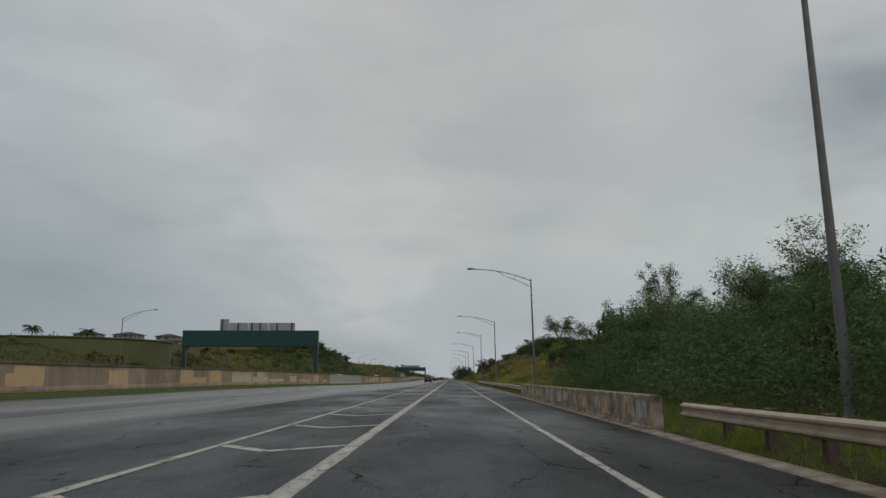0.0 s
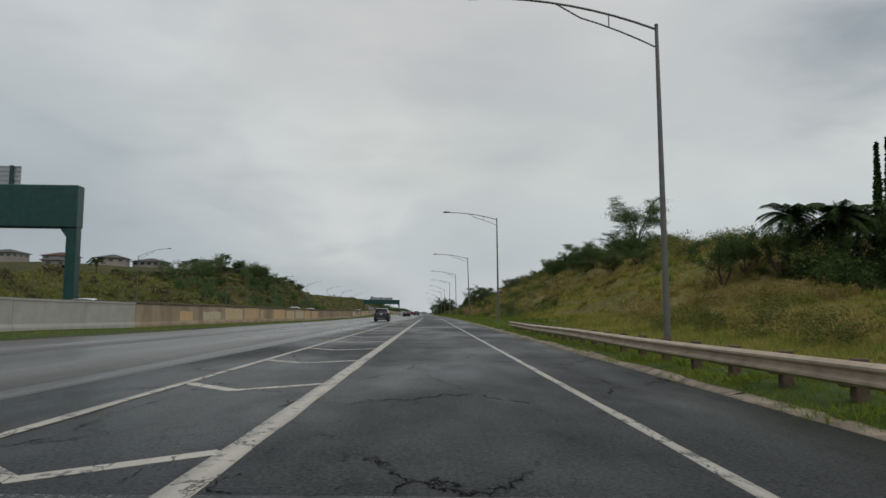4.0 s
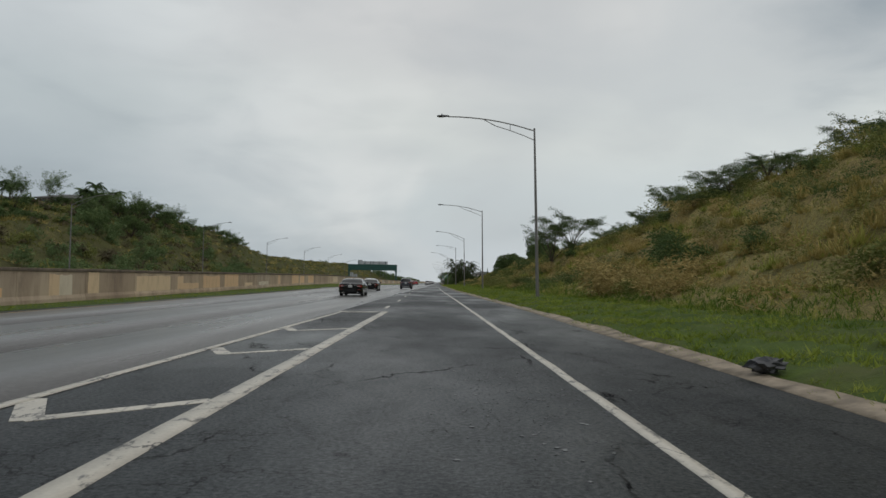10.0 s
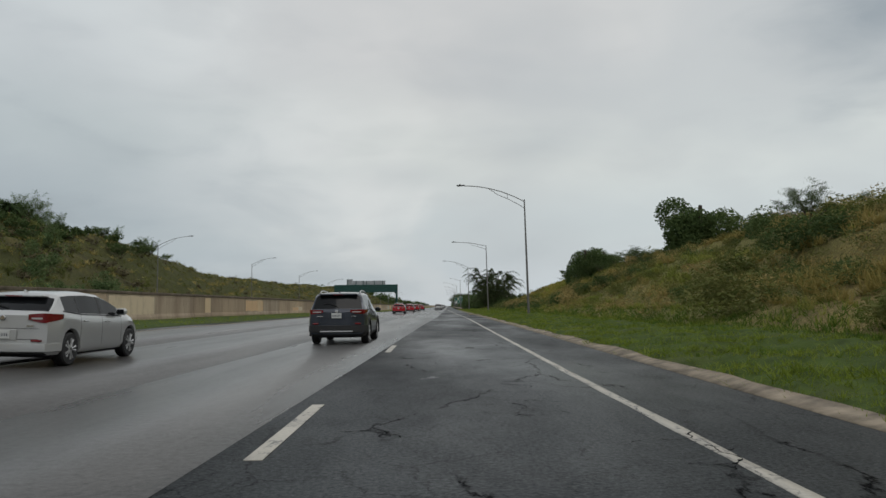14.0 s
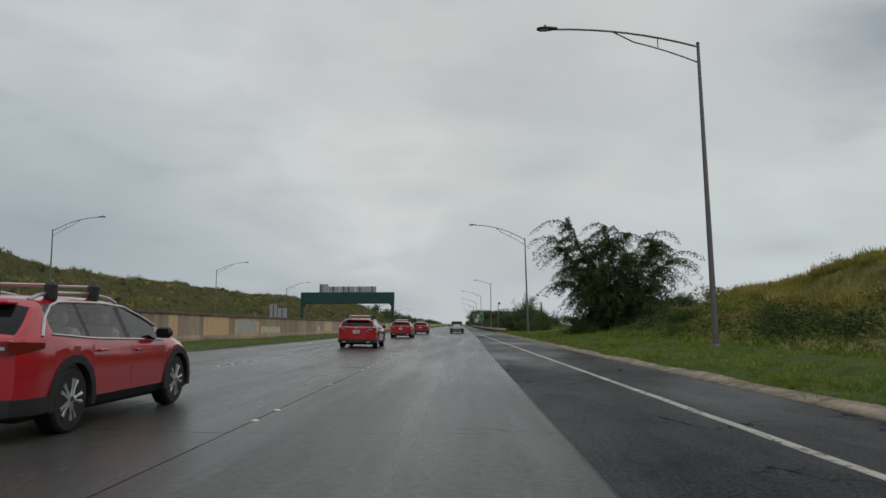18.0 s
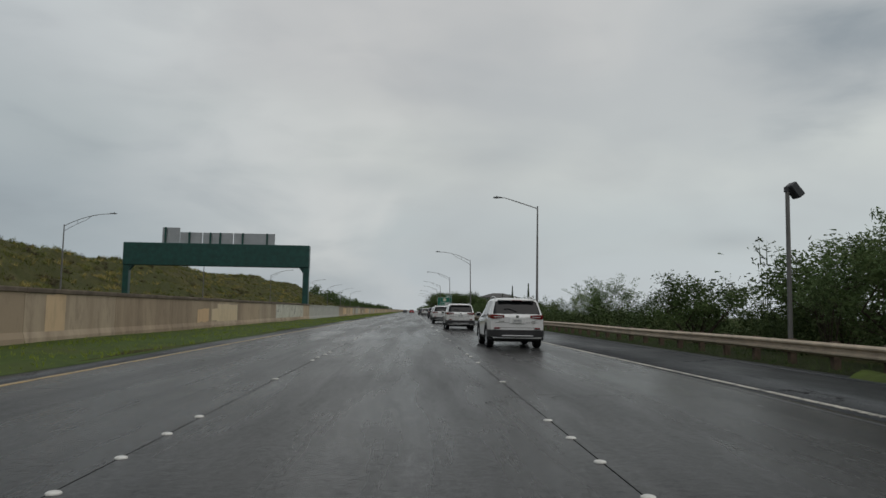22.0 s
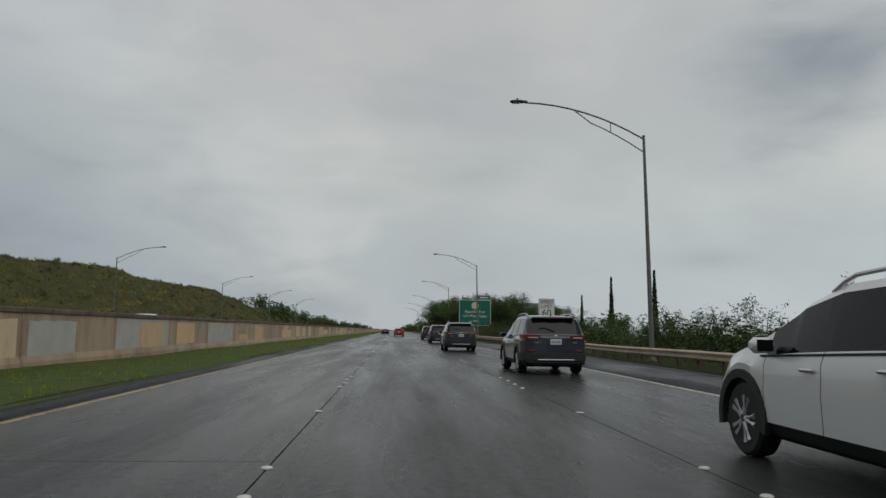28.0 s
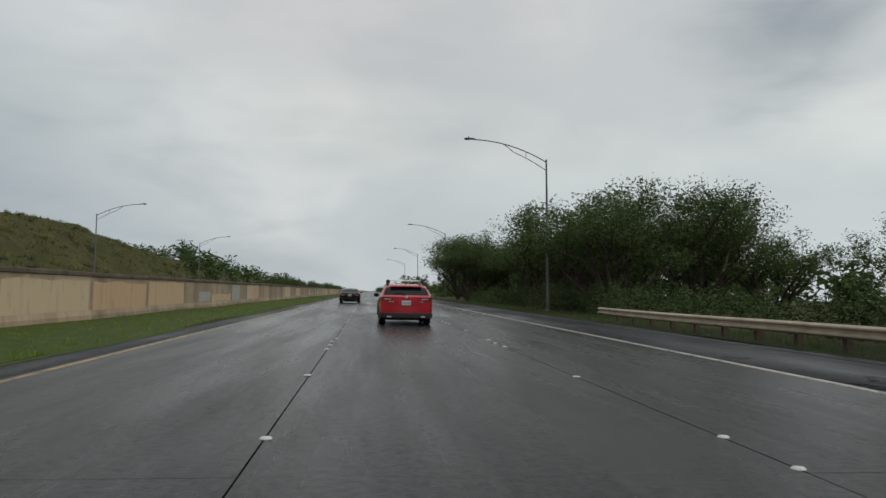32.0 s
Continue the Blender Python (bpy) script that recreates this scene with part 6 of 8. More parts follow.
tagged(new("crest_brush", fast_mesh("crest_brush", v, f, LEAF_BUSH)), "dark green brush along the crest of the bank", "scrub", kind="stuff")


n = 520
ys = np.concatenate([r.uniform(432, 482, 300), r.uniform(318, 352, 220)])
off = r.uniform(5.0, 10.5, n) + np.where(ys < 400, 5.5, 0)
ok = np.sin(ys * 0.27 + off * 0.5) + r.normal(size=n) * 0.5 > -0.5
xs, ys = kerb_x(ys[ok]) + off[ok], ys[ok]
v, f = scatter(brush, np.stack([xs, ys, ground_z(xs, ys) - 0.12], 1), r.uniform(0.5, 1.1, len(xs)))
tagged(new("dark_hollow_brush", fast_mesh("dark_hollow_brush", v, f, LEAF_THICKET)), "blackish low brush in a hollow of the bank", "scrub", kind="stuff")
n = 13000
ys = r.uniform(424, 486, n)
off = r.uniform(7.0, 21, n)
blades(kerb_x(ys) + off, ys, r.uniform(0.2, 0.5, n), 0.05, 8, GRASS_STRAW, "crest_straw", "tall straw-yellow grass on the crest of the bank", 0.4)


# ---- cars on the road: moving cars repeated, placed to fit the camera's view ----
def car_paint(name, col, metal=0.0, rough=0.28, coat=0.8):
    m = Mat(name, rough, metal, 0.5 if coat > 0.5 else 0.2)
    m.set("Base Color", m.ramp(m.noise(3, 4, 0.6, world=False), [(0.3, tuple(c * 0.97 for c in col)), (0.7, col)]))
    m.b.inputs["Coat Weight"].default_value, m.b.inputs["Coat Roughness"].default_value = coat, 0.05
    return m.m


RED_PAINT = car_paint("red_car_paint", (0.44, 0.008, 0.020), 0.0, 0.2)
WHITE_CAR = car_paint("white_car_paint", (0.70, 0.70, 0.69))
SLATE_CAR = car_paint("slate_blue_car_paint", (0.035, 0.042, 0.058), 0.4)
BLACK_CAR = car_paint("black_car_paint", (0.004, 0.0045, 0.005), 0.0, 0.2, 0.25)
SILVER_CAR = car_paint("silver_car_paint", (0.50, 0.505, 0.50), 0.4)
TINT = simple("dark_tinted_glass", (0.008, 0.009, 0.010), 0.06, 0, 0.1, 3, 0.22)
SIDEGLASS = simple("side_window_glass", (0.006, 0.0065, 0.007), 0.03, 0, 0.1, 3, 0.2, 0.0)
def make_clear():
    m = Mat("clear_side_glass", 0.03, 0, 0.5)
    m.set("Base Color", m.ramp(m.noise(4, 3), [(0.3, (0.88, 0.93, 0.90)), (0.7, (0.92, 0.96, 0.94))]))
    m.b.inputs["Transmission Weight"].default_value, m.b.inputs["IOR"].default_value = 1.0, 1.02
    m.b.inputs["Coat Weight"].default_value, m.b.inputs["Coat Roughness"].default_value = 1.0, 0.02
    return m.m


CLEARGLASS = make_clear()
SEATCLOTH = simple("pale_seat_cloth", (0.30, 0.28, 0.25), 0.9, 0, 0.2, 12, 0.2)
TYRE = simple("wet_tyre_rubber", (0.015, 0.015, 0.016), 0.6, 0, 0.3, 12)
ALLOY = simple("alloy_rim", (0.5, 0.505, 0.51), 0.3, 0.6, 0.1)
RIMSHADE = simple("rim_pocket_shade", (0.02, 0.02, 0.022), 0.5)
TRIM = simple("black_plastic_trim", (0.018, 0.018, 0.019), 0.55, 0, 0.2, 8)
CHROME = simple("chrome_trim", (0.6, 0.6, 0.6), 0.15, 1.0, 0.05)
REDLENS = simple("red_lamp_lens", (0.16, 0.008, 0.012), 0.12, 0, 0.25, 9, 0.6, 0.6)
CLEARLENS = simple("clear_lamp_lens", (0.45, 0.43, 0.42), 0.15, 0, 0.2, 9)
PLATE = simple("white_number_plate", (0.55, 0.56, 0.54), 0.4, 0, 0.08)
INK = simple("dark_plate_ink", (0.10, 0.11, 0.13), 0.5)

wheel_cache = {}


def wheel_meshes(radius, width):
    if (radius, width) not in wheel_cache:
        w = width / 2
        tyre = Geo().lathe([(radius * 0.66, -w), (radius * 0.9, -w * 1.02), (radius * 0.985, -w * 0.8), (radius, -w * 0.4), (radius, w * 0.4), (radius * 0.985, w * 0.8), (radius * 0.9, w * 1.02), (radius * 0.66, w)], 28, "x")
        rim = Geo().lathe([(radius * 0.68, -w * 0.9), (radius * 0.68, w * 0.96), (radius * 0.62, w * 0.98), (radius * 0.6, w * 0.55), (radius * 0.59, -w * 0.8)], 28, "x")
        spokes = Geo()
        for k in range(5):
            for d in (-0.2, 0.2):
                a = 2 * math.pi * k / 5 + d
                b = 2 * math.pi * k / 5 + d * 0.6
                pts = [(w * 0.9, math.cos(b) * radius * 0.1, math.sin(b) * radius * 0.1), (w * 0.86, math.cos(a) * radius * 0.36, math.sin(a) * radius * 0.36), (w * 0.9, math.cos(a) * radius * 0.63, math.sin(a) * radius * 0.63)]
                spokes.tube(pts, [0.034, 0.024, 0.032], 5)
        spokes.lathe([(0.06, w * 0.5), (0.06, w * 0.95), (0.03, w)], 12, "x")
        # near-black disc puts the shade behind the spokes into colour
        disc = Geo().lathe([(radius * 0.6, w * 0.3), (radius * 0.6, w * 0.32)], 20, "x")
        wheel_cache[radius, width] = (tyre.mesh("tyre", TYRE, True), rim.mesh("rim", ALLOY, True), spokes.mesh("spokes", ALLOY, True), disc.mesh("brake_disc", RIMSHADE))
    return wheel_cache[radius, width]


def car(name, label, category, paint, s, group=""):
    """A car built from its side outline; the rear stands at y = 0 and the ground at z = 0."""
    t = thing(name, label, category, group)
    L, hw = s["length"], s["width"] / 2
    top = lambda y: float(np.interp(y, *zip(*s["top"])))
    belt = lambda y: float(np.interp(y, *zip(*s["belt"])))
    zb, R = s["sill"], s["wheel"]
    yr, yf = s["axles"]

    def half(y):
        a = max(0.0, 1 - y / 0.42)
        b = max(0.0, 1 - (L - y) / 0.9)
        return hw * (1 - s.get("tuck", 0.10) * a * a - 0.24 * b * b)

    bow = lambda x: s.get("bow", 0.14) * (abs(x) / hw) ** 2.5
    ys = set(np.linspace(0, L, 62).round(3))
    ys |= {round(v, 3) for y, _ in s["top"] for v in (y,) if 0 <= y <= L}
    for w in (yr, yf):
        ys |= {round(w + (R + 0.045) * math.cos(a), 3) for a in np.linspace(0, math.pi, 15)}
    for y in s["seams"]:
        ys |= {round(y - 0.006, 3), round(y + 0.006, 3)}
    for a, b in s["side_glass"] + [s["rear_glass"], s["screen"]]:
        ys |= {round(a, 3), round(b, 3)}
    ys = sorted(ys)
    rings = []
    for y in ys:
        w, T, B = half(y), top(y), min(belt(y), top(y) - 0.02)
        H = T - B
        g = min(1.0, H / 0.45)
        wr = w * 0.93 * (1 - g) + s["roof"] * hw * (w / hw) * g
        low = zb
        for ax in (yr, yf):
            d = abs(y - ax)
            if d < R + 0.045:
                low = max(low, R + math.sqrt((R + 0.045) ** 2 - d * d))
        low = min(low, B - 0.1)
        end = min(1.0, y / 0.12, (L - y) / 0.2 + 0.0)
        low += 0.06 * (1 - max(0, end))
        mid = (max(low, zb) + B) * 0.5 + 0.04
        lerp = lambda k: (w * 0.95 * (1 - k) + wr * k, B + H * k)
        crown = 0.05 * g + 0.02
        pts = [(w * 0.91, low), (w * 0.985, max(low + 0.03, zb + 0.11)), (w, max(mid, low + 0.05)), (w * 0.985, max(B - 0.07, low + 0.07)), (w * 0.955, B), lerp(0.06), lerp(0.45), lerp(0.82), (wr * 0.965, T - crown * 0.6), (wr * 0.8, T - crown * 0.22), (wr * 0.42, T - 0.005), (0.0, T)]
        back = max(0.0, 1 - y / 0.6)
        rings.append([(x, y + bow(x) * back, z) for x, z in pts] + [(-x, y + bow(x) * back, z) for x, z in pts[-2::-1]])
    m = len(rings[0])
    half_n = 11
    groups = {}
    inside = lambda y, spans: any(a - 1e-4 <= y <= b + 1e-4 for a, b in spans)
    for i in range(len(ys) - 1):
        yc = (ys[i] + ys[i + 1]) / 2
        seam = any(abs(yc - q) < 0.0059 for q in s["seams"])
        for k in range(m - 1):
            j = k if k < half_n else m - 2 - k
            side = "right" if k < half_n else "left"
            key = ("body", 0)
            if j <= 0 and s.get("clad"):
                key = ("sill_trim", side)
            if 5 <= j <= 6 and inside(yc, s["side_glass"]):
                key = ("side_window", side + str([inside(yc, [q]) for q in s["side_glass"]].index(True)))
            elif 5 <= j <= 6 and s["side_glass"][0][0] < yc < s["side_glass"][-1][1]:
                key = ("window_pillar", side + str(int(yc * 3)))
            elif j >= 8 and inside(yc, [s["rear_glass"]]):
                key = ("rear_window", 0)
            elif j >= 7 and inside(yc, [s["screen"]]):
                key = ("windscreen", 0)
            elif seam and 1 <= j <= 4:
                key = ("door_seam", side + str(int(yc * 10)))
            groups.setdefault(key, []).append((i * m + k, i * m + k + 1, (i + 1) * m + k + 1, (i + 1) * m + k))
    allv = [p for r_ in rings for p in r_]
    # the rounded tail, row by row
    tail, cols, first = [], 11, len(allv)
    for x0, _, z0 in rings[0][:12]:
        allv += [(x0 * u, bow(x0 * u) * 1.0, z0) for u in np.linspace(1, -1, cols)]
    for j in range(11):
        for k in range(cols - 1):
            p = first + j * cols + k
            tail.append((p, p + 1, p + cols + 1, p + cols))
    for key, faces in groups.items():
        if key[0] == "body":
            faces = faces + tail + [tuple((len(ys) - 1) * m + k for k in range(m))[::-1]]
        used = sorted({i for f in faces for i in f})
        where = {i: n for n, i in enumerate(used)}
        g = Geo().add([allv[i] for i in used], [tuple(where[i] for i in f) for f in faces])
        mat = {"body": paint, "side_window": s.get("side_glass_mat", SIDEGLASS), "rear_window": TINT, "windscreen": TINT, "door_seam": TRIM, "sill_trim": TRIM, "window_pillar": TRIM}[key[0]]
        part(key[0], g, mat, t, smooth=True)
    for y, x in s.get("seats", ()):
        seat = part("seat", Geo().box((x - 0.25, y - 0.1, 0.5), (x + 0.25, y + 0.08, 1.08), 0.06).box((x - 0.25, y - 0.05, 0.42), (x + 0.25, y + 0.5, 0.6), 0.06), SEATCLOTH, t)
        part("headrest", Geo().box((x - 0.13, y - 0.12, 1.1), (x + 0.13, y - 0.02, 1.27), 0.04), SEATCLOTH, seat)
    part("underbody", Geo().box((-hw * 0.84, 0.32, zb - 0.06), (hw * 0.84, L - 0.25, 0.55), 0.05).box((-hw * 0.76, 0.24, zb - 0.02), (hw * 0.8, L * 0.9, 0.62), 0.02), TRIM, t)

    # wheels in their arches
    tm, rm, sm, dm = wheel_meshes(R, 0.225)
    for x, ax in ((1, yr), (-1, yr), (1, yf), (-1, yf)):
        wheel = part("wheel", tm, None, t)
        wheel.matrix_basis = pose(x * (hw - 0.135), ax, R, 0, 0, 0 if x > 0 else 180)
        for nm, me in (("rim", rm), ("spokes", sm), ("brake_disc", dm)):
            ob = new(nm, me)
            ob.parent = wheel
        if s.get("clad"):
            ring = []
            for rad in (R + 0.12, R + 0.035):
                ring.append([(ax + rad * math.cos(a), R + rad * math.sin(a)) for a in np.linspace(radians(-12), radians(192), 16)])
            out = ring[0] + ring[1][::-1]
            lo, hi = sorted((x * (half(ax) * 0.955), x * (half(ax) + 0.012)))
            part("arch_trim", Geo().prism(out, lo, hi, "x"), TRIM, t)

    def skin(points, z_low, z_high, depth, nm, mat, lab="", parent=None):
        """A strip that follows the body's plan from one point to the next."""
        n = len(points)
        v, f = [], []
        for (x, y), a, b in zip(points, z_low, z_high):
            v += [(x, y, a), (x, y, b), (x * 0.97, y + depth, b), (x * 0.97, y + depth, a)]
        for i in range(n - 1):
            for k in range(4):
                f.append((i * 4 + k, i * 4 + (k + 1) % 4, i * 4 + 4 + (k + 1) % 4, i * 4 + 4 + k))
        f += [(0, 1, 2, 3), tuple((n - 1) * 4 + k for k in (3, 2, 1, 0))]
        return part(nm, Geo().add(v, f), mat, parent or t, lab, True)

    x_in = s["lamp_in"] * hw
    corner = half(0.0)
    for sg in (1, -1):
        cap = [(sg * x, -0.022 + bow(x)) for x in np.linspace(x_in, corner * 0.97, 6)]
        side = [(sg * (half(y) * 0.992 + 0.006), y + bow(half(y)) * (1 - y / 0.6)) for y in np.linspace(0.0, s["lamp_back"], 6)]
        zl, zh = s["lamp"]
        n = len(cap) + len(side)
        taper = np.linspace(0, 1, n)
        lows = [zl + (zh - zl) * (0.32 * max(0, 1 - 3 * u) + 0.45 * max(0, (u - 0.45) / 0.55)) for u in taper]
        highs = [zh - (zh - zl) * (0.12 * max(0, 1 - 3 * u) + 0.1 * max(0, (u - 0.5) / 0.5)) for u in taper]
        lamp = skin(cap + side, lows, highs, 0.04, "tail_lamp", REDLENS, "red tail lamp lens")
        mid = [(sg * x, -0.028 + bow(x)) for x in np.linspace(x_in + 0.06, corner * 0.9, 3)]
        zc = zl + (zh - zl) * 0.45
        skin(mid, [zc - 0.012] * 3, [zc + 0.018] * 3, 0.01, "lamp_insert", CLEARLENS, "", lamp)
        if not s.get("slots"):
            rb = bow(corner * 0.78)
            part("reflector", Geo().box((sg * corner * 0.78 - 0.09, rb - 0.045, s["bumper"][1] + 0.03), (sg * corner * 0.78 + 0.09, rb + 0.03, s["bumper"][1] + 0.075), 0.01), REDLENS, t)

    # rear bumper, plate, badge
    lo, hi = s["bumper"]
    span = [(x * corner * 0.985, -0.035 - 0.03 * (1 - x * x) + bow(x * corner * 0.985)) for x in np.linspace(-1, 1, 13)]
    unbow = lambda y: max(0.0, (y - bow(corner)) / (1 - bow(corner) / 0.6))
    wrap = [(-(half(unbow(y)) + 0.008), y) for y in np.linspace(yr - R - 0.06, bow(corner) + 0.01, 5)]
    span = wrap + span + [(-x, y) for x, y in wrap[::-1]]
    v, f = [], []
    for x, y in span:
        v += [(x, y, lo + 0.03), (x * 1.004, y - 0.006, (lo + hi) / 2), (x, y, hi), (x * 0.9, y + 0.06, hi + 0.004), (x * 0.9, y + 0.06, lo)]
    for i in range(len(span) - 1):
        for k in range(5):
            f.append((i * 5 + k, i * 5 + (k + 1) % 5, i * 5 + 5 + (k + 1) % 5, i * 5 + 5 + k))
    part("bumper_trim", Geo().add(v, f), TRIM if s.get("clad") else paint, t, smooth=True)
    if s.get("slots"):
        for sg in (1, -1):
            part("exhaust_tip", Geo().prism([(sg * hw * 0.42, lo + 0.03), (sg * hw * 0.72, lo + 0.045), (sg * hw * 0.69, lo + 0.10), (sg * hw * 0.45, lo + 0.095)], -0.05 + bow(hw * 0.5), -0.02 + bow(hw * 0.72), "y"), CHROME, t)
    elif s.get("clad"):
        part("skid_plate", Geo().box((-hw * 0.55, -0.082, lo + 0.035), (hw * 0.55, -0.06, lo + 0.075), 0.012), ALLOY, t)
    pz = s["plate"]
    plate_ob = part("number_plate", Geo().box((-0.155, -0.040, pz - 0.078), (0.155, -0.022, pz + 0.078), 0.008), PLATE, t, "white number plate")
    for k in range(6):
        x = -0.118 + k * 0.043
        part("plate_mark", Geo().box((x, -0.0435, pz - 0.03), (x + 0.02, -0.0405, pz + 0.025)), INK, plate_ob)
    part("plate_recess", Geo().box((-0.27, -0.020, pz - 0.10), (0.27, -0.004, pz + 0.10), 0.02), TRIM if s.get("dark_recess") else paint, t)
    bz = s["badge"]
    part("badge", Geo().lathe([(0.055, -0.005), (0.055, -0.02), (0.04, -0.026)], 18, "y", (0, -0.002, bz)), CHROME, t, "small chrome emblem")
    for a, b in ((-0.66, -0.46), (0.5, 0.64)):
        part("lettering_bar", Geo().box((a * hw, -0.012, bz - 0.16), (b * hw, -0.004, bz - 0.135)), CHROME, t)
    gate = [(x * corner * 0.83, -0.004 + bow(x * corner * 0.83)) for x in np.linspace(-1, 1, 11)]
    skin(gate, [hi + 0.07] * 11, [hi + 0.08] * 11, 0.02, "tailgate_seam", TRIM)
    # thin black strip drawn as the shade of the tailgate crease
    skin(gate, [bz - 0.2] * 11, [bz - 0.192] * 11, 0.02, "tailgate_crease", TRIM)
    if s.get("chrome_bar"):
        part("chrome_strip", Geo().box((-hw * 0.45, -0.02, s["chrome_bar"]), (hw * 0.45, -0.002, s["chrome_bar"] + 0.022), 0.006), CHROME, t)
    if s.get("pipes"):
        for x in (-0.6, 0.6):
            part("exhaust_tip", Geo().lathe([(0.045, -0.075), (0.05, -0.07), (0.05, 0.2)], 14, "y", (x * hw, 0, lo + 0.0)), CHROME, t)

    # mirrors, handles, roof
    a, b = s["side_glass"][-1]
    my = b - 0.12
    for sg in (1, -1):
        w = half(my)
        mirror = part("wing_mirror", Geo().box((-0.02, -0.075, -0.07), (0.19, 0.1, 0.075), 0.05, pose(sg * w * 0.97, my, belt(my) + 0.1) @ Matrix.Diagonal((sg, 1, 1, 1))), s.get("mirror", paint), t, smooth=True)
        part("mirror_glass", Geo().box((sg * w * 0.97 + (0.02 if sg > 0 else -0.17), my - 0.082, belt(my) + 0.05), (sg * w * 0.97 + (0.17 if sg > 0 else -0.02), my - 0.077, belt(my) + 0.155)), TINT, mirror)
        for y in s["handles"]:
            w = half(y)
            part("door_handle", Geo().box((sg * (w + 0.012) - 0.018, y - 0.1, belt(y) - 0.13), (sg * (w + 0.012) + 0.018, y + 0.1, belt(y) - 0.1), 0.012), s.get("handle", paint), t)
        line = [(sg * (half(y) * 0.952 + 0.004), y, belt(y) + 0.012) for y in np.linspace(s["side_glass"][0][0] - 0.05, b + 0.1, 12)]
        part("window_trim", Geo().tube(line, 0.011, 5), CHROME if s.get("bright_trim") else TRIM, t, smooth=True)
        if s.get("bright_trim"):
            arc = []
            for y in np.linspace(s["side_glass"][0][0] - 0.22, b + 0.05, 16):
                w, T, B = half(y), top(y), min(belt(y), top(y) - 0.02)
                k = 0.86 * min(1.0, max(0.0, (y - s["side_glass"][0][0] + 0.22) / 0.45)) ** 0.6
                wr = w * s["roof"] if T - B > 0.45 else w * (0.93 + (s["roof"] - 0.93) * (T - B) / 0.45)
                arc.append((sg * (w * 0.95 * (1 - k) + wr * k + 0.008), y, B + (T - B) * k))
            part("chrome_arc", Geo().tube(arc, 0.016, 5), CHROME, t, smooth=True)
        if s.get("rails"):
            pts = [(sg * s["roof"] * hw * 0.9, y, top(y) + 0.055 * (1 - abs(2 * (y - s["rails"][0]) / (s["rails"][1] - s["rails"][0]) - 1) ** 6) - 0.02) for y in np.linspace(*s["rails"], 12)]
            part("roof_rail", Geo().tube(pts, 0.02, 6), s.get("rail_mat", ALLOY), t, smooth=True)
    if s.get("crossbars"):
        for y in s["crossbars"]:
            rw = s["roof"] * hw * 0.95
            bar = part("roof_crossbar", Geo().tube([(-rw, y, top(y) + 0.12), (rw, y, top(y) + 0.12)], 0.026, 8, True, 0.6), ALLOY, t, smooth=True)
            for sg in (1, -1):
                part("bar_foot", Geo().box((sg * rw - 0.06, y - 0.06, top(y) - 0.06), (sg * rw + 0.06, y + 0.06, top(y) + 0.15), 0.03), TRIM, bar)
    ya = s["antenna"]
    fin = [(ya, top(ya) - 0.02), (ya + 0.17, top(ya + 0.17) - 0.02), (ya + 0.09, top(ya) + 0.025), (ya + 0.02, top(ya) + 0.055)]
    part("antenna_fin", Geo().prism(fin, -0.02, 0.02, "x"), paint, t)
    if s.get("wiper"):
        y0 = s["rear_glass"][0] + 0.04
        part("rear_wiper", Geo().tube([(0.0, y0 - 0.02, top(y0) + 0.015), (-0.28, y0 + 0.06, top(y0 + 0.06) + 0.02), (-0.42, y0 + 0.05, top(y0 + 0.05) + 0.015)], 0.012, 5), TRIM, t)
        ysp = s["rear_glass"][1]
        part("spoiler", Geo().box((-s["roof"] * hw * 0.86, ysp - 0.13, top(ysp) - 0.012), (s["roof"] * hw * 0.86, ysp + 0.18, top(ysp) + 0.032), 0.016), paint, t)
        part("brake_light", Geo().box((-0.16, ysp - 0.142, top(ysp) - 0.002), (0.16, ysp - 0.131, top(ysp) + 0.016)), REDLENS, t)
    return t


SUV = dict(length=4.6, width=1.845, roof=0.76, sill=0.27, wheel=0.36, axles=(0.98, 3.64), tuck=0.09,
           top=[(0, 1.02), (0.03, 1.06), (0.10, 1.10), (0.40, 1.55), (0.52, 1.61), (0.9, 1.645), (1.5, 1.66), (2.2, 1.63), (2.75, 1.5), (3.5, 1.1), (3.75, 1.05), (4.3, 0.95), (4.52, 0.82), (4.6, 0.66)],
           belt=[(0, 1.05), (0.5, 1.09), (1.2, 1.05), (3.2, 0.97), (3.7, 0.95), (4.6, 0.6)], seams=(1.28, 2.28, 3.2), side_glass=[(0.55, 1.2), (1.28, 2.22), (2.34, 3.2)], rear_glass=(0.11, 0.40), screen=(2.8, 3.48),
           lamp=(0.95, 1.09), lamp_in=0.46, lamp_back=0.42, bumper=(0.36, 0.60), plate=0.90, badge=1.03, clad=True, handles=(1.45, 2.45), rails=(0.75, 2.5), antenna=0.62, wiper=True, handle=CHROME)
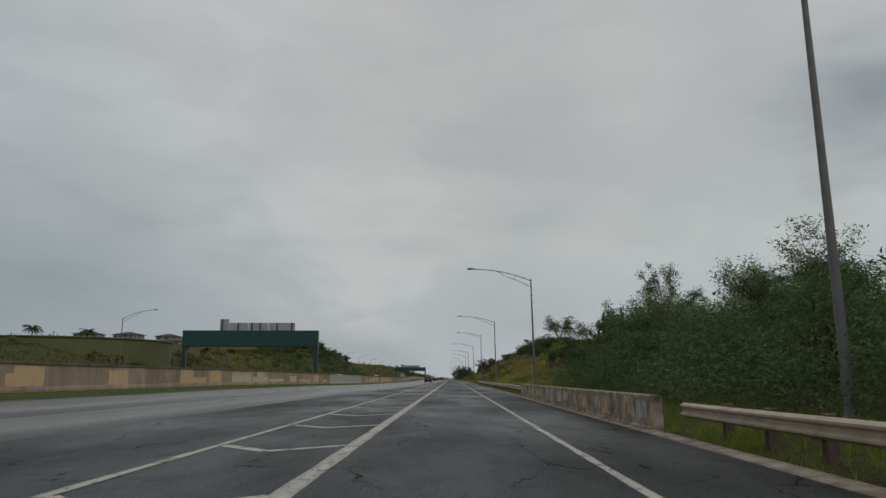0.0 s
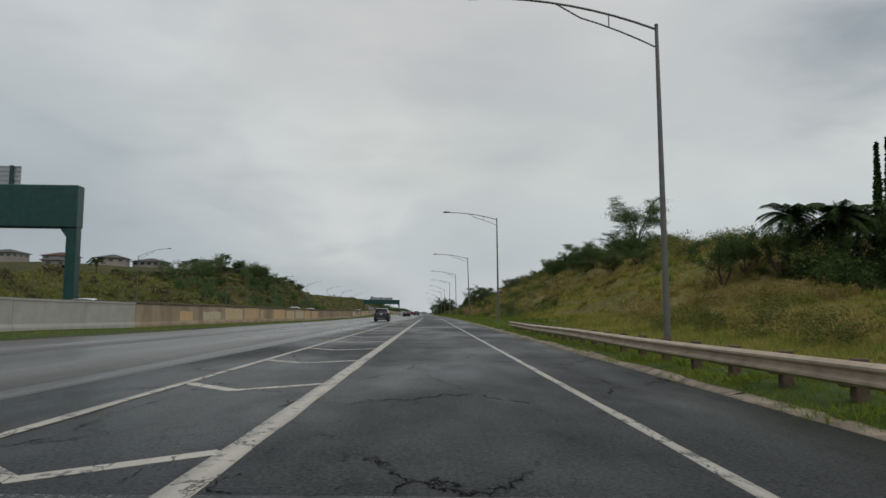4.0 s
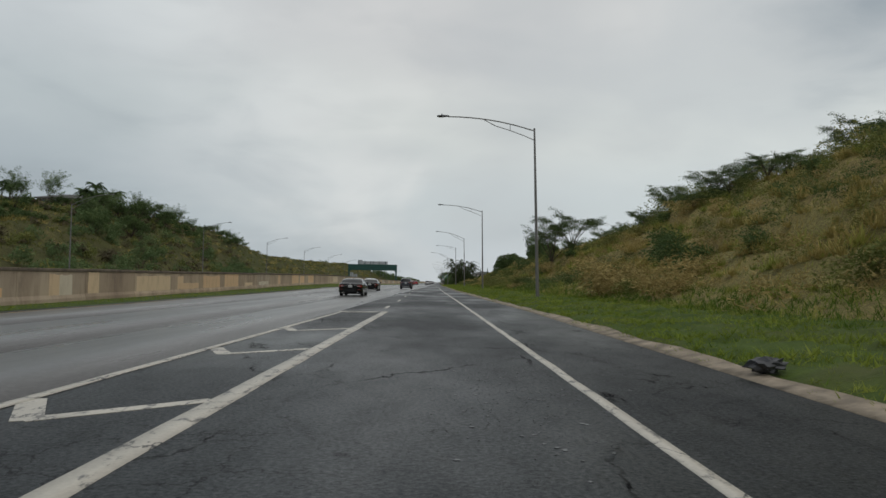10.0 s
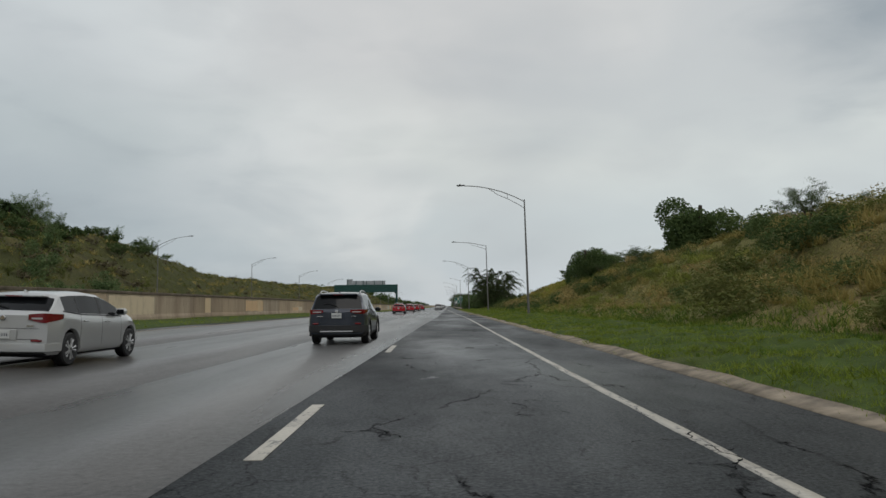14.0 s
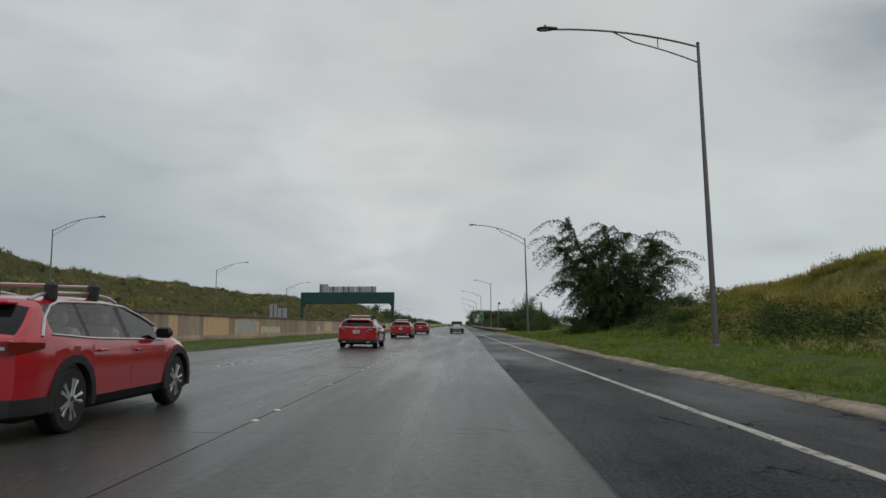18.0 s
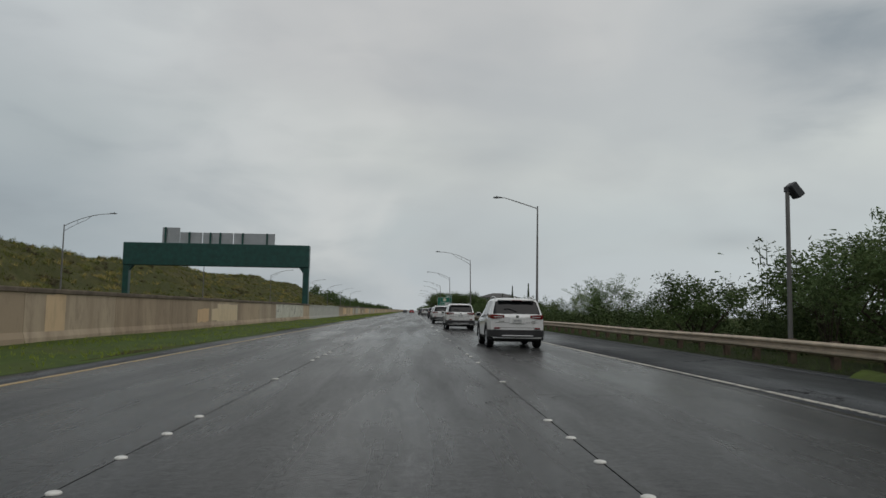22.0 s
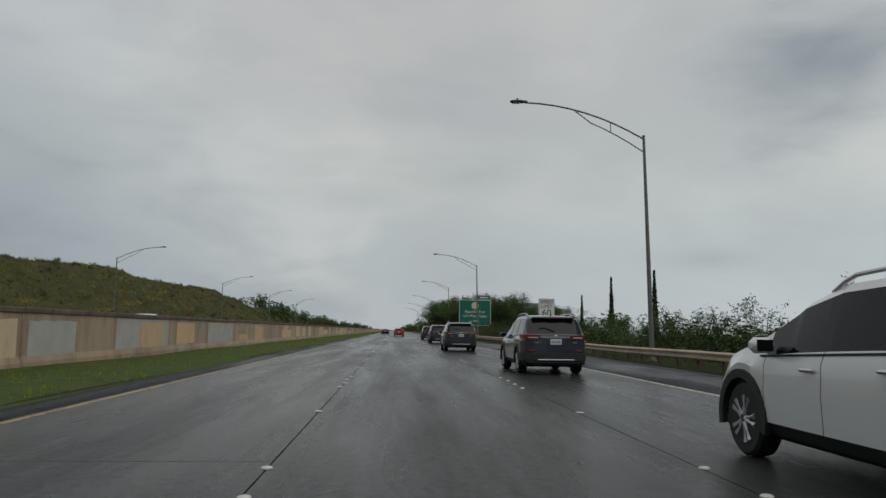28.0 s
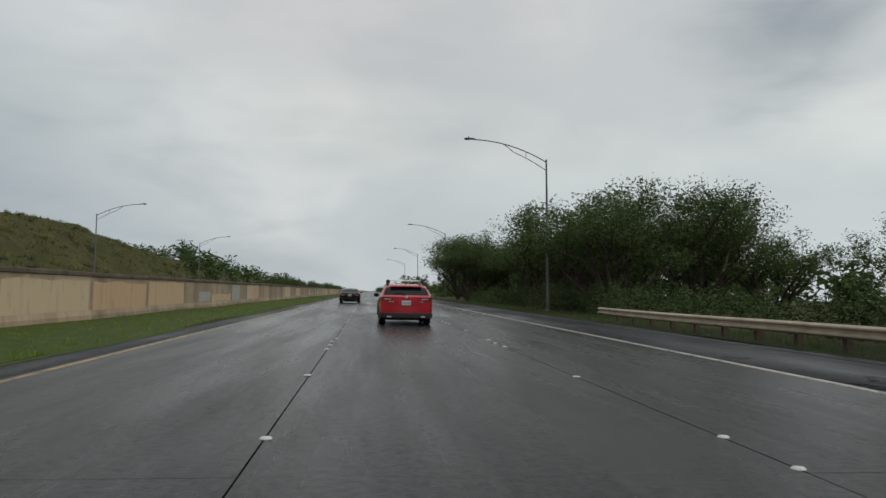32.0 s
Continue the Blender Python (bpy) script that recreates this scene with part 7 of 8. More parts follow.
WAGON = dict(length=4.98, width=1.863, roof=0.68, sill=0.24, wheel=0.35, axles=(1.05, 3.88), tuck=0.09, bow=0.17,
             top=[(0, 0.98), (0.03, 1.01), (0.1, 1.04), (0.55, 1.34), (0.68, 1.40), (1.1, 1.435), (1.9, 1.455), (2.6, 1.42), (3.05, 1.28), (3.75, 0.98), (4.5, 0.86), (4.9, 0.7), (4.98, 0.55)],
             belt=[(0, 0.99), (0.6, 1.03), (1.5, 0.97), (3.4, 0.92), (3.8, 0.9), (4.98, 0.5)], seams=(1.45, 2.4, 3.4), side_glass=[(0.68, 1.36), (1.44, 2.3), (2.42, 3.3)], rear_glass=(0.11, 0.54), screen=(3.1, 3.72),
             lamp=(0.85, 0.97), lamp_in=0.5, lamp_back=0.4, bumper=(0.24, 0.43), plate=0.78, badge=0.97, clad=True, slots=True, handles=(1.62, 2.58), rails=(0.7, 2.6), crossbars=(1.05, 1.95), antenna=0.74, wiper=True, bright_trim=True, mirror=TRIM, side_glass_mat=CLEARGLASS, seats=((1.55, 0.42), (1.55, -0.42), (2.55, 0.4), (2.55, -0.4)))
SEDAN = dict(length=4.91, width=1.87, roof=0.70, sill=0.22, wheel=0.345, axles=(1.1, 3.95), tuck=0.10, bow=0.18,
             top=[(0, 0.86), (0.03, 0.93), (0.1, 0.965), (0.75, 1.01), (0.85, 1.03), (1.35, 1.25), (1.75, 1.345), (2.3, 1.385), (2.8, 1.34), (3.1, 1.24), (3.75, 0.95), (4.6, 0.8), (4.86, 0.66), (4.91, 0.5)],
             belt=[(0, 0.88), (0.8, 0.96), (1.8, 0.95), (3.4, 0.9), (3.8, 0.88), (4.91, 0.45)], seams=(1.62, 2.42, 3.45), side_glass=[(1.3, 2.32), (2.44, 3.35)], rear_glass=(0.87, 1.7), screen=(2.9, 3.72),
             lamp=(0.68, 0.86), lamp_in=0.55, lamp_back=0.3, bumper=(0.26, 0.46), plate=0.74, badge=0.90, handles=(1.85, 2.65), antenna=1.85, chrome_bar=0.815, pipes=True, bright_trim=True)
HATCH = dict(length=4.3, width=1.78, roof=0.74, sill=0.24, wheel=0.325, axles=(0.8, 3.45), tuck=0.12,
             top=[(0, 0.98), (0.03, 1.01), (0.1, 1.05), (0.42, 1.33), (0.56, 1.40), (1.0, 1.44), (1.6, 1.46), (2.2, 1.42), (2.6, 1.3), (3.25, 1.0), (4.0, 0.86), (4.25, 0.72), (4.3, 0.55)],
             belt=[(0, 1.0), (0.5, 1.05), (1.2, 0.98), (2.9, 0.93), (3.3, 0.92), (4.3, 0.5)], seams=(1.15, 2.05, 2.95), side_glass=[(0.55, 1.1), (1.16, 1.98), (2.1, 2.9)], rear_glass=(0.12, 0.42), screen=(2.62, 3.2),
             lamp=(0.84, 1.02), lamp_in=0.52, lamp_back=0.42, bumper=(0.28, 0.46), plate=0.62, badge=0.93, handles=(1.32, 2.25), antenna=0.62, wiper=True)

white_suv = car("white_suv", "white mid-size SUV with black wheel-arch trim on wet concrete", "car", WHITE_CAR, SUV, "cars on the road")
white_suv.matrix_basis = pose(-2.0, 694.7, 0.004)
# copies of the same car, each placed to fit one camera view
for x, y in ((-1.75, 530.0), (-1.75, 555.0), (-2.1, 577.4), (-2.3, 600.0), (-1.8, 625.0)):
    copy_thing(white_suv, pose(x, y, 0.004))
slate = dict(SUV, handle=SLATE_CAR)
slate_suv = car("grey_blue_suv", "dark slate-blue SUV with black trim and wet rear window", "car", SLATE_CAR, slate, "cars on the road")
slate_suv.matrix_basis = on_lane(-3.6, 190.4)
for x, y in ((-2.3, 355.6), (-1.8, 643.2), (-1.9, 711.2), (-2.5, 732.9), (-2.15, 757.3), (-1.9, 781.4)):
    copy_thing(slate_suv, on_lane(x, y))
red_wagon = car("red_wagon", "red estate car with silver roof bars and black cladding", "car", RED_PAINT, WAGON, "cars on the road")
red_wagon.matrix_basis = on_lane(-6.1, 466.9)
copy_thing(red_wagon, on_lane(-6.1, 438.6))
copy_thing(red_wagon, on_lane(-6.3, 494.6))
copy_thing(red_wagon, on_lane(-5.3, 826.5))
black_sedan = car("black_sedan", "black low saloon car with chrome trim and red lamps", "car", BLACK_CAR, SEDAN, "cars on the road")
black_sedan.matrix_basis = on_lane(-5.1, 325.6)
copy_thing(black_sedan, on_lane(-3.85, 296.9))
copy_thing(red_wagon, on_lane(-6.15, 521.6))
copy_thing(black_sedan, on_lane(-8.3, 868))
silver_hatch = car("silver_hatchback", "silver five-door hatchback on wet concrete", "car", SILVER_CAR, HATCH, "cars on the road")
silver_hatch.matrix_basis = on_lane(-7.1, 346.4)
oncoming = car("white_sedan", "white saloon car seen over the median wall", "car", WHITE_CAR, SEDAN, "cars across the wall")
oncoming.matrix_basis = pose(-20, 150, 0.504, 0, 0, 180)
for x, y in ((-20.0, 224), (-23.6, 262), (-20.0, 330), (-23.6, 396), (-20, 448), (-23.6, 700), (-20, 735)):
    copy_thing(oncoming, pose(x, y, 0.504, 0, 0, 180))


# ---- undergrowth, far woods ----
r = np.random.default_rng(61)
n = 330
ys = r.uniform(8, 82, n)
xs = 9.6 + r.uniform(0, 1, n) ** 0.8 * 12
xs = np.where((ys > 62), xs + 5, xs)
low = [shrub_base(s, 450, 1.2, 1.3, 0.088, asp=2.6) for s in (71, 72, 73)]
fine_low = [shrub_base(s, 780, 1.2, 1.3, 0.052, asp=2.4) for s in (77, 78, 79)]
v, f = scatter(fine_low, np.stack([xs, ys, ground_z(xs, ys) - 0.2], 1), r.uniform(0.8, 1.7, n) * np.clip((xs - 8.2) / 3, 0.45, 1.15))
tagged(new("thicket_undergrowth", fast_mesh("thicket_undergrowth", v, f, LEAF_MID)), "dense dark undergrowth behind the barrier", "scrub", kind="stuff")
n = 110
ys = r.uniform(86, 118, n)
xs = r.uniform(20, 35, n)
xs = np.where(ys > 108, np.maximum(xs, 27), xs)
v, f = scatter(low, np.stack([xs, ys, ground_z(xs, ys) - 0.2], 1), r.uniform(0.6, 1.5, n))
tagged(new("garden_scrub", fast_mesh("garden_scrub", v, f, LEAF_DARK)), "dark scrub and hedges below the house", "scrub", kind="stuff")
for nm, mt, lb, n, box in (("garden_hedge", LEAF_DARK, "dark hedge and bushes round the house garden", 90, (26.5, 36.5, 138.5, 149)), ("terrace_bushes", LEAF_BUSH, "green bushes on the terrace before the house", 40, (33.5, 36, 124, 137)), ("gully_brush", LEAF_DRY, "red-brown dry brush in the gully beside the wall", 110, (15, 29.5, 139, 153)), ("slope_bushes", LEAF_BUSH, "olive bushes on the slope below the wall", 60, (13, 23, 118, 140))):
    xs, ys = r.uniform(box[0], box[1], n), r.uniform(box[2], box[3], n)
    if nm == "garden_hedge":
        xs = np.maximum(xs, 24.6 + (ys - 116) * 0.277 + 1.0 - 6 * (ys > 143))
    v, f = scatter(low, np.stack([xs, ys, ground_z(xs, ys) - 0.2], 1), r.uniform(0.5, 1.0, n) * (1.9 if nm == "garden_hedge" else 0.75))
    tagged(new(nm, fast_mesh(nm, v, f, mt)), lb, "scrub", kind="stuff")
n = 500
ys = r.uniform(1040, 2300, n)
xs = np.where(r.uniform(0, 1, n) < 0.5, r.uniform(8, 70, n), -r.uniform(50, 130, n))
wood = [shrub_base(s, 170, 3.2, 4.0, 0.58) for s in (75, 76)]
v, f = scatter(wood, np.stack([xs, ys, ground_z(xs, ys) - 0.5], 1), r.uniform(0.8, 1.7, n))
tagged(new("far_woods", fast_mesh("far_woods", v, f, LEAF_DARK)), "dark belt of far trees along the road", "trees", kind="stuff")
n = 90
ys = r.uniform(860, 1040, n)
xs = r.uniform(12, 60, n)
v, f = scatter(wood, np.stack([xs, ys, ground_z(xs, ys) - 0.5], 1), r.uniform(0.7, 1.25, n))
tagged(new("right_woods", fast_mesh("right_woods", v, f, LEAF_DARK)), "dark wooded rise beyond the exit sign", "trees", kind="stuff")
n = 5000
ys = r.uniform(-20, 108, n)
off = r.uniform(0.1, 4.2, n)
blades(kerb_x(ys) + off, ys, r.uniform(0.1, 0.35, n), 0.03, 10, GRASS_GREEN, "rail_bank_grass", "rough dark grass under the guard rail")
n = 9000
ys = r.uniform(62, 150, n)
off = r.uniform(1.2, 9, n)
blades(kerb_x(ys) + off, ys, r.uniform(0.12, 0.3, n), 0.04, 9, GRASS_HILL, "rail_dry_grass", "yellow-green grass behind the guard rail")


# ---- palms and cypresses ----
def palm_meshes(seed, height):
    r = random.Random(seed)
    trunk = Geo().tube([(0, 0, -0.4), (0.1, 0.05, height * 0.5), (0.3, 0.1, height)], [0.2, 0.15, 0.12], 8, False)
    fronds = Geo()
    for k in range(26):
        a = 2 * math.pi * k / 26 + r.uniform(-0.2, 0.2)
        lift = r.uniform(0.0, 1.7)
        pts = []
        for u in np.linspace(0, 1, 7):
            d = 2.4 * u
            pts.append(Vector((0.3 + d * math.cos(a), 0.1 + d * math.sin(a), height + lift * u * 1.5 - 1.7 * u * u)))
        fronds.tube(pts, [0.03, 0.025, 0.02, 0.018, 0.014, 0.01, 0.005], 4, False)
        out = Vector((-math.sin(a), math.cos(a), 0))
        for i in range(1, 7):
            for w in (0.0, 0.2, 0.4, 0.6, 0.8):
                p = pts[i - 1].lerp(pts[i], w)
                d = (pts[i] - pts[i - 1]).normalized()
                ln = 0.62 * (1 - abs((i - 3) / 5)) + 0.1
                for sg in (1, -1):
                    q = p + out * sg * ln + d * 0.3 - Vector((0, 0, 0.28))
                    fronds.add([p - d * 0.05, p + d * 0.05, q], [(0, 1, 2)])
    me = bpy.data.meshes.new("fronds")
    me.from_pydata(fronds.v, [], fronds.f)
    me.materials.append(LEAF_PALM)
    return [("trunk", trunk.mesh("trunk", BARK, True)), ("fronds", me)]


PALMS = [palm_meshes(81, 6.5), palm_meshes(82, 4.5)]
for x, y, s, k in ((-76, 408, 0.85, 0), (-85, 394, 0.8, 0), (-84, 421, 0.7, 1), (-84, 440, 1.0, 0), (-92, 360, 0.8, 1), (-100, 330, 0.9, 0), (-118, 213, 0.9, 0), (-114, 206, 0.7, 1), (-80, 470, 0.8, 0), (-96, 300, 0.8, 1), (-90, 452, 0.8, 1), (-120, 250, 0.9, 0)):
    tree("palm_tree", PALMS[k], x - 2, y, s * 1.3, y * 17 % 360, "palm with ragged drooping fronds on the crest", "palm tree", "palms on the far crest", 3.0)
for x, y, top in ((-95, 448, 27.6), (-96.4, 406.6, 22.6), (-104, 470, 27.5), (-88, 428, 23.0)):
    t = tree("palm_tree", PALMS[0], x, y, (top - float(ground_z(x, y))) / 7.2, y * 29 % 360, "tall palm with ragged drooping fronds on the crest", "palm tree", "palms on the far crest")
for x, y, s in ((34.8, 134, 0.62), (34.6, 127, 0.6), (35, 131, 0.56), (34.5, 122, 0.55), (29.5, 147, 1.0), (27.0, 149, 0.9), (31.2, 148, 0.95), (33.6, 138, 0.6)):
    tree("garden_palm", PALMS[1], x, y, s, y * 31 % 360, "small garden palm beside the house", "palm tree", "garden palms")


def cypress_meshes(seed, height):
    rn = np.random.default_rng(seed)
    n = 2600
    u = rn.uniform(0, 1, n)
    rad = 0.052 * height * np.sqrt(np.clip(u * 6 + 0.4, 0, 1)) * (1 - u ** 1.4) ** 1.1 * (1 + 0.25 * np.sin(u * 21) * u) * rn.uniform(0.5, 1.1, n)
    a = rn.uniform(0, 2 * np.pi, n)
    v, f = cards(np.stack([rad * np.cos(a), rad * np.sin(a), 0.3 + u * (height - 0.3)], 1), 0.11, 2.2, -0.7, rn)
    return [("trunk", Geo().tube([(0, 0, -0.3), (0, 0, height * 0.6)], [0.1, 0.03], 6, False).mesh("trunk", BARK)), ("foliage", fast_mesh("foliage", v, f, LEAF_PALM))]


CYPRESS = cypress_meshes(91, 7.0)
for x, y, h in ((32.2, 144, 13.8), (32.3, 140, 13.5), (33.0, 147, 13.3), (34.6, 139, 14.4), (31.6, 146, 12.6), (36.0, 832, 12.0), (41.0, 822, 12.6), (33.5, 845, 9.0)):
    t = tree("cypress", CYPRESS, x, y, (h - float(ground_z(x, y))) / 7.0, x * 50, "slim dark green column cypress", "cypress", "cypresses")


for x, y, top, wide, k in ((22.5, 149, 6.6, 0.5, 0), (24.5, 150, 7.0, 0.55, 1), (26.2, 148.5, 7.4, 0.5, 2), (28, 149, 8.0, 0.55, 0), (30, 146.5, 8.3, 0.55, 1), (32, 145, 8.7, 0.5, 2), (33.4, 141.5, 8.6, 0.5, 0), (34.4, 137, 8.5, 0.45, 1), (35, 133, 8.2, 0.4, 2), (35.2, 129, 8.2, 0.4, 0), (35.4, 125, 8.0, 0.4, 1), (31, 150, 8.9, 0.55, 2)):
    tree_to("garden_bush", CREST_TREE[k], x, y, top, wide, y * 41 % 360, "dark green bush in the hedge below the house", "garden hedge", 0.3)

# ---- houses ----
STUCCO = simple("tan_stucco", (0.53, 0.44, 0.325), 0.85, 0, 0.1, 1.5, 0.2)
TILEROOF = simple("brown_red_roof_tiles", (0.105, 0.058, 0.048), 0.8, 0, 0.25, 5, 0.25)
GREYROOF = simple("dark_grey_shingle_roof", (0.10, 0.098, 0.095), 0.85, 0, 0.25, 4, 0.25)
PALEWALL = simple("pale_house_wall", (0.34, 0.31, 0.27), 0.85, 0, 0.15, 1.0, 0.2)
WINDOW = simple("house_window_glass", (0.05, 0.065, 0.08), 0.1, 0, 0.2, 2, 0.5)
FRAME = simple("white_window_frame", (0.6, 0.6, 0.58), 0.5)


def house(x, y, sx, sy, base, wall_h, roof_h, wall_mat, roof_mat, label, turn=0, storeys=1, group=""):
    t = thing("house", label, "house", group, at=pose(x, y, base, 0, 0, turn))
    a, b = sx / 2, sy / 2
    part("wall", Geo().box((-a, -b, -6.0), (a, b, wall_h)), wall_mat, t)
    e = 0.8
    rx, ry = (a - min(a, b) * 0.95, b - min(a, b) * 0.95)
    v = [(-a - e, -b - e, wall_h), (a + e, -b - e, wall_h), (a + e, b + e, wall_h), (-a - e, b + e, wall_h), (-rx, -ry, wall_h + roof_h), (rx, -ry, wall_h + roof_h), (rx, ry, wall_h + roof_h), (-rx, ry, wall_h + roof_h)]
    v += [(p[0], p[1], p[2] - 0.22) for p in v[:4]]
    f = [(0, 1, 5, 4), (1, 2, 6, 5), (2, 3, 7, 6), (3, 0, 4, 7), (4, 5, 6, 7), (0, 8, 9, 1), (1, 9, 10, 2), (2, 10, 11, 3), (3, 11, 8, 0), (8, 11, 10, 9)]
    roof = part("roof", Geo().add(v, f), roof_mat, t, "hipped roof with wide eaves")
    for sxn, syn in ((-1, 0), (1, 0), (0, -1)):
        span = sy if sxn else sx
        for st in range(storeys):
            z = wall_h - 1.75 - st * 2.8
            if z < 0.2:
                continue
            n = max(2, int(span / 3.2))
            for k in range(n):
                c = -span / 2 + (k + 0.5) * span / n
                w = 0.8
                if sxn:
                    lo, hi = (sxn * a - 0.05, c - w, z), (sxn * a + 0.05, c + w, z + 1.2)
                else:
                    lo, hi = (c - w, syn * b - 0.05, z), (c + w, syn * b + 0.05, z + 1.2)
                fr = part("window", Geo().box((lo[0] - 0.02, lo[1] - 0.07 * bool(sxn), lo[2] - 0.07), (hi[0] + 0.02, hi[1] + 0.07 * bool(sxn), hi[2] + 0.07)), FRAME, t)
                part("pane", Geo().box((lo[0] - 0.03, lo[1] - 0.03 * (not sxn), lo[2]), (hi[0] + 0.03, hi[1] + 0.03 * (not sxn), hi[2])), WINDOW, fr)
    return t


house(41.0, 138.3, 9.6, 13.6, 6.6, 4.3, 1.45, STUCCO, TILEROOF, "large tan two-storey house with a brown-red hipped roof", storeys=2)
for x, y, ridge, sx, sy, roof, turn in ((-113, 474, 27.0, 19, 12, GREYROOF, 8), (-131, 451, 25.6, 13, 11, GREYROOF, -6), (-143, 437, 26.2, 12, 11, GREYROOF, 12), (-163, 430, 26.4, 12, 11, TILEROOF, 4), (-186, 428, 27.4, 13, 11, GREYROOF, -10), (-208, 425, 27.6, 13, 11, GREYROOF, 0), (-148, 396, 22.2, 9, 8, GREYROOF, 15), (-100, 520, 22.0, 11, 10, GREYROOF, -12)):
    house(x, y, sx, sy, ridge - 5.2, 3.5, 1.7, PALEWALL, roof, "pale low house with a hipped roof on the far crest", turn, 1, "houses on the far crest")
house(48, 985, 22, 16, 5.0, 5.0, 2.6, PALEWALL, GREYROOF, "grey-roofed house showing over far trees", 8, 2)

# garden wall stepping down the bank
steps = thing("stepped_garden_wall", "tan stepped retaining wall on the bank below the house", "garden wall")
for k in range(10):
    u = k / 10
    x, y = 31.9 - 7.9 * u, 142 - 26 * u
    x2, y2 = 31.9 - 7.9 * (u + 0.1), 142 - 26 * (u + 0.1)
    d = Vector((x2 - x, y2 - y, 0))
    m = pose(x, y, 0, 0, 0, math.degrees(math.atan2(d.y, d.x)))
    zt = 5.0 - 2.6 * u
    part("wall_step", Geo().box((0, -0.12, zt - 2.6), (d.length, 0.12, zt), 0.0, m), STUCCO, steps)
    part("coping", Geo().box((-0.01, -0.16, zt + 0.001), (d.length - 0.01, 0.16, zt + 0.09), 0.02, m), STUCCO, steps)

TANK = simple("olive_tank_paint", (0.13, 0.14, 0.055), 0.7, 0, 0.12, 0.4, 0.3)
tank = thing("water_tank", "large olive green water tank on the far bank", "water tank", at=pose(-83, 160, -1.5))
part("shell", Geo().lathe([(23, 0.0), (23, 10.0), (22.6, 10.4)], 64), TANK, tank, smooth=True)
part("roof", Geo().lathe([(23.2, 10.25), (23.2, 10.5), (12, 11.0), (0.3, 11.3)], 64), TANK, tank, smooth=True)


# ---- litter and loose stones on the road edge ----
BOARD = simple("weathered_grey_board", (0.36, 0.35, 0.32), 0.8, 0, 0.25, 9, 0.3)
STONE = simple("pale_road_stone", (0.34, 0.32, 0.28), 0.85, 0, 0.35, 14, 0.3)
RUBBER = simple("torn_tyre_rubber", (0.008, 0.008, 0.009), 0.7, 0, 0.4, 20, 0.12)
r = random.Random(101)
plank = part("broken_board", Geo().prism([(-0.25, -0.045), (0.22, -0.05), (0.25, 0.0), (0.2, 0.05), (-0.24, 0.04)], 0.0, 0.03, "z"), BOARD)
plank.matrix_basis = pose(3.3, 416.25, 0.003, 0, 0, -12)
tagged(plank, "short pale broken board lying on the shoulder", "board")


def lump(size, squash, seed, mat, name):
    """An uneven small stone or scrap."""
    bm = bmesh.new()
    bmesh.ops.create_icosphere(bm, subdivisions=1, radius=1.0)
    for p in bm.verts:
        k = 1 + 0.45 * noise.noise(p.co * 1.3 + Vector((seed, 0, 0)))
        p.co = Vector((p.co.x * size * k, p.co.y * size * 0.75 * k, max(-0.2, p.co.z) * size * squash * k))
    bm.verts.index_update()
    g = Geo().add([tuple(p.co) for p in bm.verts], [tuple(q.index for q in f.verts) for f in bm.faces])
    bm.free()
    return g.mesh(name, mat)


STONES = [lump(0.05, 0.7, k * 3.7, STONE, "stone") for k in range(4)]
for k in range(90):
    y = r.uniform(50, 104)
    ob = new("stone", STONES[k % 4])
    ob.matrix_basis = pose(float(kerb_x(y)) - r.uniform(-0.15, 0.7), y, 0.012, 0, 0, r.uniform(0, 360)) @ Matrix.Scale(r.uniform(0.3, 0.8) + 0.7 * r.random() ** 4, 4)
    tagged(ob, "pale loose stone beside the guard rail", "stone", "loose stones on the shoulder")
SCRAPS = [lump(0.11, 0.25, 20 + k * 2.3, RUBBER, "rubber_scrap") for k in range(2)]
for x, y, s in ((0.05, 202.5, 1.0), (0.43, 161.0, 0.9), (-0.6, 176.3, 0.6), (6.3, 232, 0.7)):
    ob = new("rubber_scrap", SCRAPS[int(y) % 2])
    ob.matrix_basis = pose(x, y, 0.006, 0, 0, y * 57 % 360) @ Matrix.Scale(s, 4)
    tagged(ob, "torn black scrap of tyre rubber on asphalt", "tyre scrap", "tyre scraps")
nr = np.random.default_rng(103)
litter = np.stack([4.22 + nr.normal(size=70) * 0.28, 426.5 + nr.normal(size=70) * 0.6, nr.uniform(0.02, 0.09, 70)], 1)
tagged(new("leaf_litter", fast_mesh("leaf_litter", *cards(litter, 0.07, 3.0, 0.0, nr), LEAF_DRY)), "small heap of dead leaves in the gutter", "leaf litter", kind="stuff")
# weeds hanging over the kerb
n = 2600
ys = nr.uniform(112, 530, n)
ys = ys[np.sin(ys * 0.9) + np.sin(ys * 0.37 + 1) + nr.normal(size=n) * 0.4 > 0.35]
r = nr
blades(kerb_x(ys) - 0.12 + nr.uniform(-0.1, 0.2, len(ys)), ys, nr.uniform(0.08, 0.24, len(ys)), 0.05, 10, GRASS_HILL, "kerb_weeds", "tufts of weeds growing over the kerb", 0.7)

# ---- rain water standing in the broken asphalt of the slow lane ----
def make_water():
    m = Mat("shallow_rain_water", 0.28, 0, 0.42)
    m.set("Base Color", m.ramp(m.noise(6, 3), [(0.3, (0.05, 0.052, 0.054)), (0.7, (0.09, 0.092, 0.092))]))
    return m.m


WATER = make_water()
FILM = simple("thin_film_of_rain", (0.04, 0.044, 0.047), 0.42, 0, 0.6, 9, 0.09)


